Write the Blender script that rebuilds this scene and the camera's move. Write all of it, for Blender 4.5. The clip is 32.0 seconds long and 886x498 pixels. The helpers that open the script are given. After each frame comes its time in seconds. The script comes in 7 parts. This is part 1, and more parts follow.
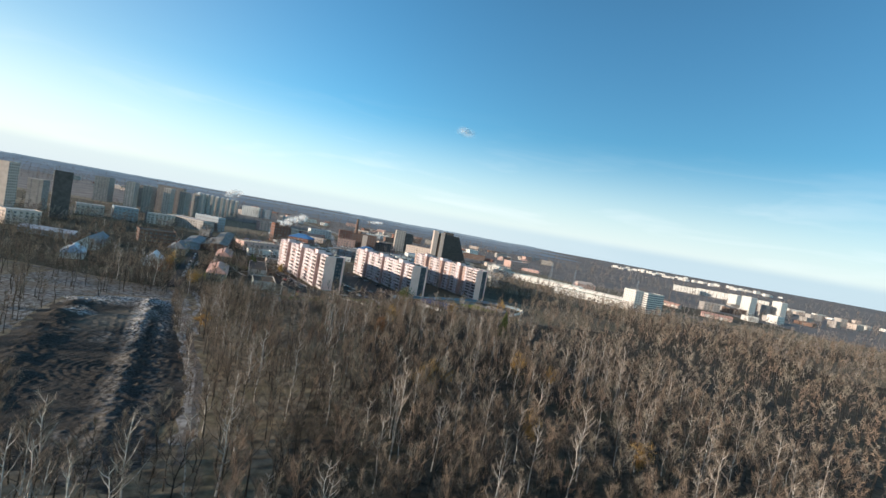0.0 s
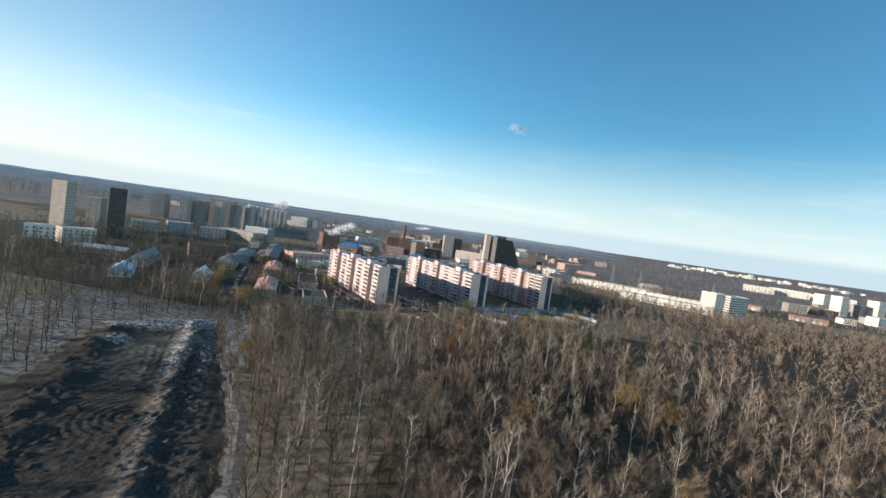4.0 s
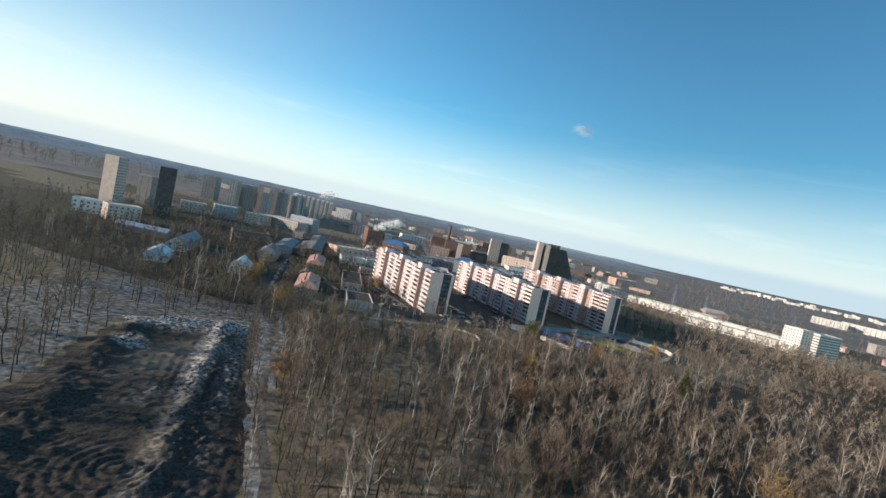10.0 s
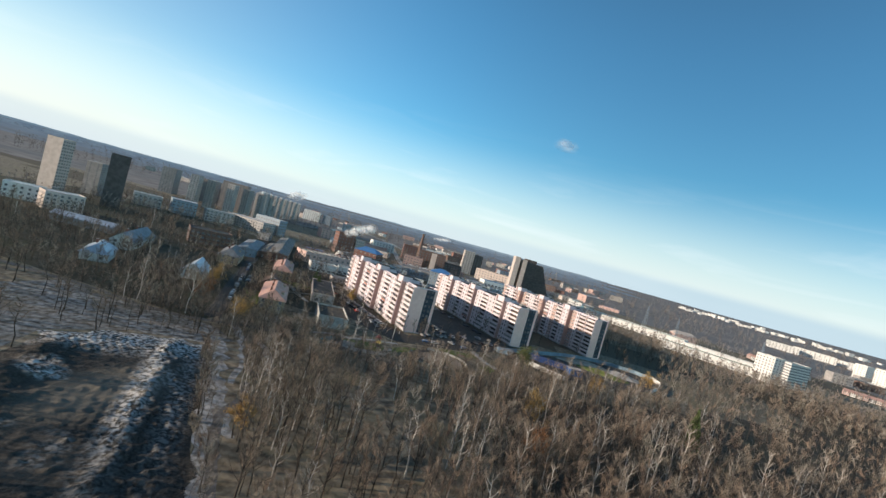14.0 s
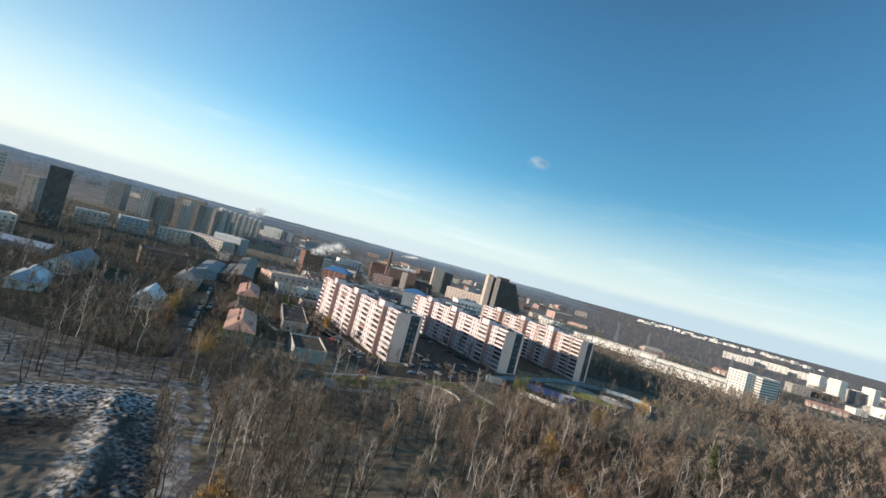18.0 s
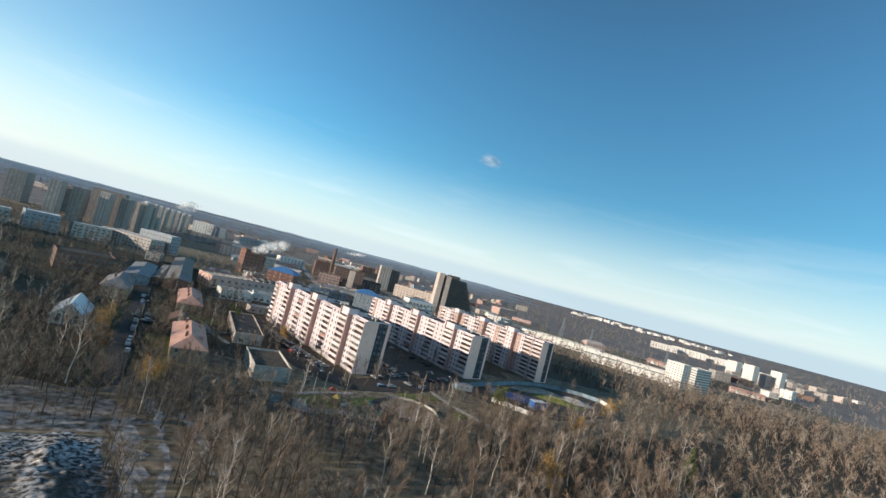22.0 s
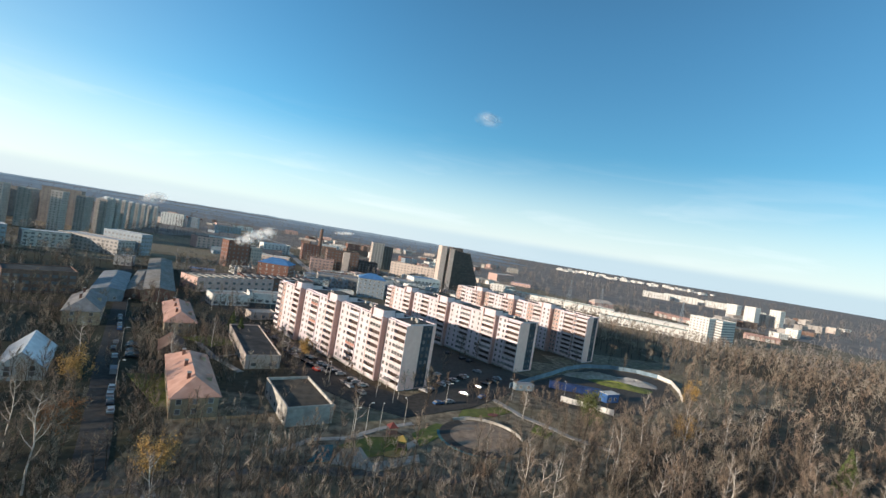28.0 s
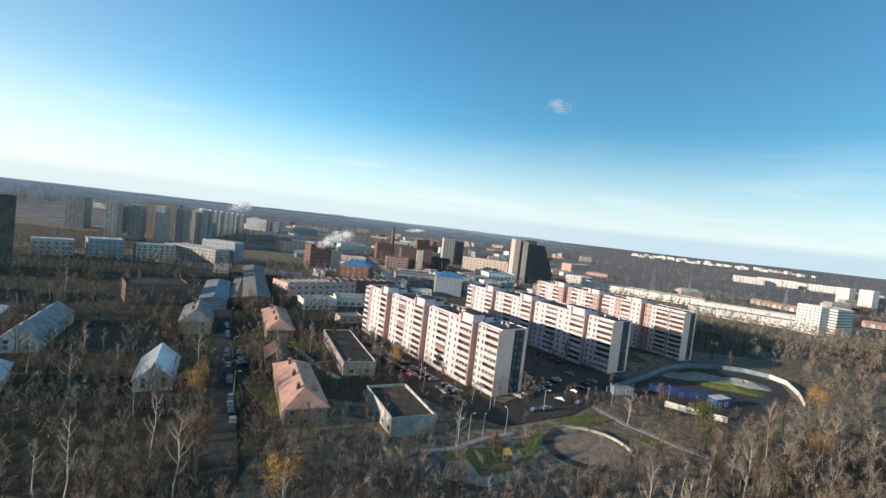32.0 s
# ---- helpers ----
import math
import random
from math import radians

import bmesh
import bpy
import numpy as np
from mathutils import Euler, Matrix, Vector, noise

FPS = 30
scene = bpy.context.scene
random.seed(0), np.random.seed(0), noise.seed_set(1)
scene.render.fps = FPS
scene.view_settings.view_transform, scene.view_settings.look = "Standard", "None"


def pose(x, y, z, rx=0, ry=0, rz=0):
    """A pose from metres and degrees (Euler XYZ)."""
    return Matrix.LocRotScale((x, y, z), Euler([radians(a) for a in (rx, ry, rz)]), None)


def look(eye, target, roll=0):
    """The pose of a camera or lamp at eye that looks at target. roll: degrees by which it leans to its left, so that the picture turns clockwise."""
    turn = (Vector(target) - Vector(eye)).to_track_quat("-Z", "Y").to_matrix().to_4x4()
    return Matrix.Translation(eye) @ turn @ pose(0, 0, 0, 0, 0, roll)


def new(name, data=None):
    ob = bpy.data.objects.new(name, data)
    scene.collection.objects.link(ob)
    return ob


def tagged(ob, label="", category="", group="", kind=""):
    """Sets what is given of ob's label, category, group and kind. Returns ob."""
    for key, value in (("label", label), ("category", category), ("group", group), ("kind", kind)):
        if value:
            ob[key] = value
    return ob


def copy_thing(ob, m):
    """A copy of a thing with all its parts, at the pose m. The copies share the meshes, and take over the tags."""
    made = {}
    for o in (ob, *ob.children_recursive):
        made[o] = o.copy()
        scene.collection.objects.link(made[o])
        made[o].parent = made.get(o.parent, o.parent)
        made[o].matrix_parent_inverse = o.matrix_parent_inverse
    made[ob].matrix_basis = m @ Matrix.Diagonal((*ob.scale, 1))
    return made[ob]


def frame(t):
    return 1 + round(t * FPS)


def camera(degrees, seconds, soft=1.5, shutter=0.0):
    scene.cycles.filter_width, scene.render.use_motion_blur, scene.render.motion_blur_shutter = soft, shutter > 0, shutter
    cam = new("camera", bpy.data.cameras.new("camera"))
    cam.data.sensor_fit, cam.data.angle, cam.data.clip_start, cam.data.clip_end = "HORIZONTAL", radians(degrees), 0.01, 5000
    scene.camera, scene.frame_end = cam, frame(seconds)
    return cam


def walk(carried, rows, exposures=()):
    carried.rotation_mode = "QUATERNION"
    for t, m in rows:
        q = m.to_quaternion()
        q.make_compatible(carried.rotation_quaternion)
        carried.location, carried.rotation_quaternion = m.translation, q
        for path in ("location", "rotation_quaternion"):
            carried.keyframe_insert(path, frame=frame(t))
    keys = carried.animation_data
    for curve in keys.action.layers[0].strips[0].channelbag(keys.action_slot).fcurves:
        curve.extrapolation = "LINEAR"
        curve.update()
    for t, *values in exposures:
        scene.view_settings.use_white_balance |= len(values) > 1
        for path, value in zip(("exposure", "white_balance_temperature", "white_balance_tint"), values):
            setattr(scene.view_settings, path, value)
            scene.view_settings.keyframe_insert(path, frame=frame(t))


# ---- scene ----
cam = camera(88.84, 32.0, soft=1.5)
PATH = [
    (0.0, 99.26, -149.83, 60.95, 0.48, -2.47, 10.31),
    (0.5, 96.70, -144.80, 60.58, 1.16, -3.22, 9.18),
    (1.0, 94.80, -140.04, 60.58, 1.80, -3.76, 8.78),
    (1.5, 92.85, -136.13, 60.72, 2.40, -4.09, 8.96),
    (2.0, 91.50, -132.70, 60.90, 2.68, -4.72, 8.91),
    (2.5, 90.19, -130.21, 60.79, 3.02, -4.93, 8.82),
    (3.0, 88.62, -127.36, 60.41, 3.12, -4.25, 8.91),
    (3.5, 86.98, -122.93, 59.42, 4.26, -3.76, 8.50),
    (4.0, 84.94, -117.18, 59.01, 5.98, -2.82, 8.26),
    (4.5, 82.83, -111.83, 58.97, 7.82, -3.11, 7.79),
    (6.5, 76.09, -101.33, 59.13, 9.05, -2.82, 8.92),
    (7.0, 75.61, -99.17, 59.31, 9.58, -3.08, 9.41),
    (7.5, 74.68, -97.33, 59.18, 9.00, -3.42, 9.83),
    (8.0, 73.19, -95.10, 58.97, 9.70, -3.54, 10.43),
    (8.5, 71.42, -92.59, 58.83, 10.32, -3.55, 10.70),
    (9.0, 69.71, -89.65, 58.57, 10.47, -3.86, 11.52),
    (9.5, 68.11, -86.69, 58.58, 11.23, -4.03, 11.83),
    (10.0, 66.33, -83.91, 58.52, 10.73, -3.68, 12.44),
    (10.5, 64.52, -81.39, 58.61, 10.72, -3.42, 12.97),
    (11.0, 63.07, -78.61, 58.53, 10.58, -3.20, 13.19),
    (11.5, 61.04, -75.43, 58.70, 10.15, -3.38, 13.35),
    (12.0, 58.77, -72.75, 58.48, 9.65, -3.58, 13.77),
    (12.5, 56.55, -70.65, 58.08, 8.62, -3.08, 14.31),
    (13.0, 54.93, -67.88, 58.08, 8.00, -2.64, 15.13),
    (13.5, 52.96, -64.89, 57.98, 7.60, -2.49, 15.44),
    (14.0, 51.30, -61.90, 57.24, 6.87, -1.65, 15.48),
    (14.5, 49.27, -59.48, 57.39, 5.70, -1.34, 16.18),
    (16.5, 41.78, -50.34, 57.09, 3.46, 0.06, 15.70),
    (17.0, 40.28, -48.17, 56.58, 3.44, 0.94, 15.20),
    (17.5, 38.47, -46.32, 56.41, 3.62, 1.00, 15.10),
    (18.0, 36.83, -45.30, 56.60, 2.80, 1.56, 15.09),
    (18.5, 35.25, -44.38, 56.70, 2.05, 2.01, 14.84),
    (19.0, 33.29, -44.03, 56.62, 1.24, 2.62, 14.97),
    (19.5, 31.43, -43.56, 56.62, 0.41, 3.14, 14.98),
    (20.0, 29.12, -42.57, 56.88, -0.64, 3.20, 14.98),
    (20.5, 26.76, -41.08, 57.34, -1.81, 2.70, 15.31),
    (21.0, 24.72, -39.52, 57.95, -3.19, 1.87, 15.25),
    (21.5, 22.61, -37.23, 57.75, -3.97, 2.17, 14.91),
    (22.0, 20.43, -34.02, 57.41, -4.87, 2.90, 14.81),
    (22.5, 18.40, -31.13, 57.02, -5.96, 3.10, 14.22),
    (23.0, 16.08, -28.10, 57.61, -7.62, 2.07, 13.36),
    (23.5, 13.78, -24.45, 57.93, -8.36, 2.18, 13.04),
    (24.0, 11.97, -20.18, 57.81, -8.31, 1.97, 12.34),
    (24.5, 10.37, -16.12, 57.42, -8.51, 2.50, 11.73),
    (26.5, -1.03, 0.58, 57.49, -10.88, 2.21, 7.86),
    (27.0, -2.60, 3.65, 57.83, -10.80, 1.48, 6.80),
    (27.5, -3.88, 7.64, 58.50, -10.54, -0.30, 5.07),
    (28.0, -5.23, 11.79, 58.89, -8.54, -0.63, 9.47),
    (28.5, -5.48, 14.39, 59.22, -6.72, -0.69, 7.46),
    (29.0, -6.03, 16.24, 59.66, -5.17, -0.65, 6.88),
    (29.5, -7.35, 17.10, 59.83, -4.11, -1.11, 6.63),
    (30.0, -9.18, 17.24, 59.66, -4.47, -1.24, 7.04),
    (30.5, -10.05, 16.95, 60.76, -4.70, -2.19, 7.06),
    (31.0, -11.12, 16.52, 61.57, -4.09, -2.94, 6.94),
    (31.5, -12.46, 16.09, 61.62, -2.77, -2.89, 6.96),
    (32.0, -13.98, 15.90, 62.42, -0.43, -2.89, 6.62),
]


# how far the picture brightens at the start and at the end of the flight
EXPO = [(0.0, 0.45), (2.0, 0.50), (4.0, 0.45), (7.0, 0.43), (12.0, 0.39), (24.0, 0.38), (27.0, 0.43), (30.0, 0.47), (32.0, 0.46)]


def turned(x, y, z, yaw, pitch, roll):
    """The camera at a place with its heading, its rise and its lean, in degrees."""
    return pose(x, y, z, 90 + pitch, 0, yaw) @ pose(0, 0, 0, 0, 0, roll)


walk(cam, [(r[0], turned(*r[1:])) for r in PATH], EXPO)

# ---- light ----
SUN_EL, SUN_AZ = 10.5, (-0.913, -0.408)
world = bpy.data.worlds.new("world")
scene.world = world
world.use_nodes = True
wn, wl = world.node_tree.nodes, world.node_tree.links
sky = wn.new("ShaderNodeTexSky")
sky.sky_type, sky.sun_disc = "NISHITA", False
sky.sun_elevation = radians(SUN_EL)
sky.sun_rotation = -math.atan2(SUN_AZ[0], SUN_AZ[1])
sky.altitude, sky.air_density, sky.dust_density, sky.ozone_density = 200, 1.0, 0.7, 2.0
wn["Background"].inputs["Strength"].default_value = 0.13
# thin haze that whitens the sky towards the horizon
coord = wn.new("ShaderNodeTexCoord")
sep = wn.new("ShaderNodeSeparateXYZ")
wl.new(coord.outputs["Generated"], sep.inputs[0])
low = wn.new("ShaderNodeMapRange")
low.inputs["From Min"].default_value, low.inputs["From Max"].default_value = 0.24, -0.02
low.inputs["To Max"].default_value = 0.85
low.interpolation_type = "SMOOTHSTEP"
wl.new(sep.outputs["Z"], low.inputs["Value"])
tint = wn.new("ShaderNodeMixRGB")
tint.blend_type = "MULTIPLY"
tint.inputs["Fac"].default_value = 1.0
# the glow round the sun is whiter than the blue opposite it
facing_sun = wn.new("ShaderNodeVectorMath")
facing_sun.operation = "DOT_PRODUCT"
facing_sun.inputs[1].default_value = (SUN_AZ[0], SUN_AZ[1], 0.0)
wl.new(coord.outputs["Generated"], facing_sun.inputs[0])
glow = wn.new("ShaderNodeMapRange")
glow.inputs["From Min"].default_value, glow.inputs["From Max"].default_value = -0.25, 0.6
glow.interpolation_type = "SMOOTHSTEP"
wl.new(facing_sun.outputs["Value"], glow.inputs["Value"])
hue = wn.new("ShaderNodeMixRGB")
hue.inputs["Color1"].default_value = (0.56, 1.10, 1.28, 1)
hue.inputs["Color2"].default_value = (1.02, 1.0, 0.94, 1)
wl.new(glow.outputs[0], hue.inputs["Fac"])
# overhead, above the haze, the sky is deeper and less green
overhead = wn.new("ShaderNodeMapRange")
overhead.inputs["From Min"].default_value, overhead.inputs["From Max"].default_value = 0.40, 0.85
overhead.interpolation_type = "SMOOTHSTEP"
wl.new(sep.outputs["Z"], overhead.inputs["Value"])
deep = wn.new("ShaderNodeMixRGB")
deep.inputs["Color2"].default_value = (0.56, 0.74, 0.82, 1)
wl.new(overhead.outputs[0], deep.inputs["Fac"])
wl.new(hue.outputs["Color"], deep.inputs["Color1"])
wl.new(deep.outputs["Color"], tint.inputs["Color2"])
wl.new(sky.outputs[0], tint.inputs["Color1"])
haze = wn.new("ShaderNodeMixRGB")
haze.inputs["Color2"].default_value = (5.5, 5.9, 6.1, 1)
wl.new(low.outputs[0], haze.inputs["Fac"])
wl.new(tint.outputs["Color"], haze.inputs["Color1"])
# a few thin streaks of cirrus low in the sky, and a blue-grey bank on the horizon
flat = wn.new("ShaderNodeMapping")
flat.inputs["Scale"].default_value = (1.0, 1.0, 7.0)
wl.new(coord.outputs["Generated"], flat.inputs["Vector"])
streak = wn.new("ShaderNodeTexNoise")
streak.inputs["Scale"].default_value, streak.inputs["Detail"].default_value, streak.inputs["Distortion"].default_value = 3.4, 6, 0.6
wl.new(flat.outputs[0], streak.inputs["Vector"])
thin_ = wn.new("ShaderNodeMapRange")
thin_.inputs["From Min"].default_value, thin_.inputs["From Max"].default_value, thin_.inputs["To Max"].default_value = 0.54, 0.82, 0.32
wl.new(streak.outputs["Fac"], thin_.inputs["Value"])
reach = wn.new("ShaderNodeMapRange")
reach.inputs["From Min"].default_value, reach.inputs["From Max"].default_value = 0.27, 0.08
reach.interpolation_type = "SMOOTHSTEP"
wl.new(sep.outputs["Z"], reach.inputs["Value"])
veil = wn.new("ShaderNodeMath")
veil.operation = "MULTIPLY"
wl.new(thin_.outputs[0], veil.inputs[0])
wl.new(reach.outputs[0], veil.inputs[1])
cirrus = wn.new("ShaderNodeMixRGB")
cirrus.inputs["Color2"].default_value = (6.3, 6.7, 6.9, 1)
wl.new(veil.outputs[0], cirrus.inputs["Fac"])
wl.new(haze.outputs["Color"], cirrus.inputs["Color1"])
near_edge = wn.new("ShaderNodeMapRange")
near_edge.inputs["From Min"].default_value, near_edge.inputs["From Max"].default_value, near_edge.inputs["To Max"].default_value = 0.040, 0.020, 1.0
near_edge.interpolation_type = "SMOOTHSTEP"
wl.new(sep.outputs["Z"], near_edge.inputs["Value"])
bank = wn.new("ShaderNodeMixRGB")
bank.inputs["Color2"].default_value = (3.0, 4.1, 4.8, 1)
east = wn.new("ShaderNodeMapRange")
east.inputs["From Min"].default_value, east.inputs["From Max"].default_value, east.inputs["To Min"].default_value, east.inputs["To Max"].default_value = -0.1, 0.4, 0.35, 0.75
wl.new(sep.outputs["X"], east.inputs["Value"])
there = wn.new("ShaderNodeMath")
there.operation = "MULTIPLY"
wl.new(near_edge.outputs[0], there.inputs[0])
wl.new(east.outputs[0], there.inputs[1])
wl.new(there.outputs[0], bank.inputs["Fac"])
wl.new(cirrus.outputs["Color"], bank.inputs["Color1"])
wl.new(bank.outputs["Color"], wn["Background"].inputs["Color"])
sun = new("sun", bpy.data.lights.new("sun", "SUN"))
sun.data.energy, sun.data.angle, sun.data.color = 5.0, radians(0.5), (1.0, 0.85, 0.68)
sd = Vector((SUN_AZ[0] * math.cos(radians(SUN_EL)), SUN_AZ[1] * math.cos(radians(SUN_EL)), math.sin(radians(SUN_EL))))
sun.matrix_world = look(sd * 300, (0, 0, 0))


# ---- materials ----
def material(name, c1, c2, scale=1.0, rough=0.85, bump=0.0, metal=0.0, stain=0.0, stain_scale=0.1, stain_col=(0.1, 0.09, 0.08), vary=0.0, spec=0.3, detail=4.0, island=0.0):
    """Two colours mixed by grain, with larger stains over it and a slight change from object to object."""
    m = bpy.data.materials.new(name)
    m.use_nodes = True
    n, l = m.node_tree.nodes, m.node_tree.links
    b = n["Principled BSDF"]
    b.inputs["Roughness"].default_value, b.inputs["Metallic"].default_value = rough, metal
    b.inputs["Specular IOR Level"].default_value = spec
    geo = n.new("ShaderNodeNewGeometry")
    no = n.new("ShaderNodeTexNoise")
    no.inputs["Scale"].default_value, no.inputs["Detail"].default_value = scale, detail
    l.new(geo.outputs["Position"], no.inputs["Vector"])
    ramp = n.new("ShaderNodeValToRGB")
    ramp.color_ramp.elements[0].position, ramp.color_ramp.elements[1].position = 0.35, 0.65
    ramp.color_ramp.elements[0].color, ramp.color_ramp.elements[1].color = (*c1, 1), (*c2, 1)
    l.new(no.outputs["Fac"], ramp.inputs["Fac"])
    col = ramp.outputs["Color"]
    if stain:
        n2 = n.new("ShaderNodeTexNoise")
        n2.inputs["Scale"].default_value, n2.inputs["Detail"].default_value = stain_scale, 3
        l.new(geo.outputs["Position"], n2.inputs["Vector"])
        r2 = n.new("ShaderNodeMapRange")
        r2.inputs["From Min"].default_value, r2.inputs["From Max"].default_value = 0.45, 0.7
        r2.inputs["To Max"].default_value = stain
        l.new(n2.outputs["Fac"], r2.inputs["Value"])
        mx = n.new("ShaderNodeMixRGB")
        mx.inputs["Color2"].default_value = (*stain_col, 1)
        l.new(r2.outputs[0], mx.inputs["Fac"])
        l.new(col, mx.inputs["Color1"])
        col = mx.outputs["Color"]
    if vary:
        oi = n.new("ShaderNodeObjectInfo")
        hs = n.new("ShaderNodeHueSaturation")
        mr = n.new("ShaderNodeMapRange")
        mr.inputs["To Min"].default_value, mr.inputs["To Max"].default_value = 1 - vary, 1 + vary
        l.new(oi.outputs["Random"], mr.inputs["Value"])
        l.new(mr.outputs[0], hs.inputs["Value"])
        l.new(col, hs.inputs["Color"])
        col = hs.outputs["Color"]
    if island:
        hs = n.new("ShaderNodeHueSaturation")
        mr = n.new("ShaderNodeMapRange")
        mr.inputs["To Min"].default_value, mr.inputs["To Max"].default_value = 1 - island, 1 + island
        l.new(geo.outputs["Random Per Island"], mr.inputs["Value"])
        l.new(mr.outputs[0], hs.inputs["Value"])
        l.new(col, hs.inputs["Color"])
        col = hs.outputs["Color"]
    l.new(col, b.inputs["Base Color"])
    if bump:
        bp = n.new("ShaderNodeBump")
        bp.inputs["Strength"].default_value, bp.inputs["Distance"].default_value = bump, 0.2
        l.new(no.outputs["Fac"], bp.inputs["Height"])
        l.new(bp.outputs["Normal"], b.inputs["Normal"])
    return m


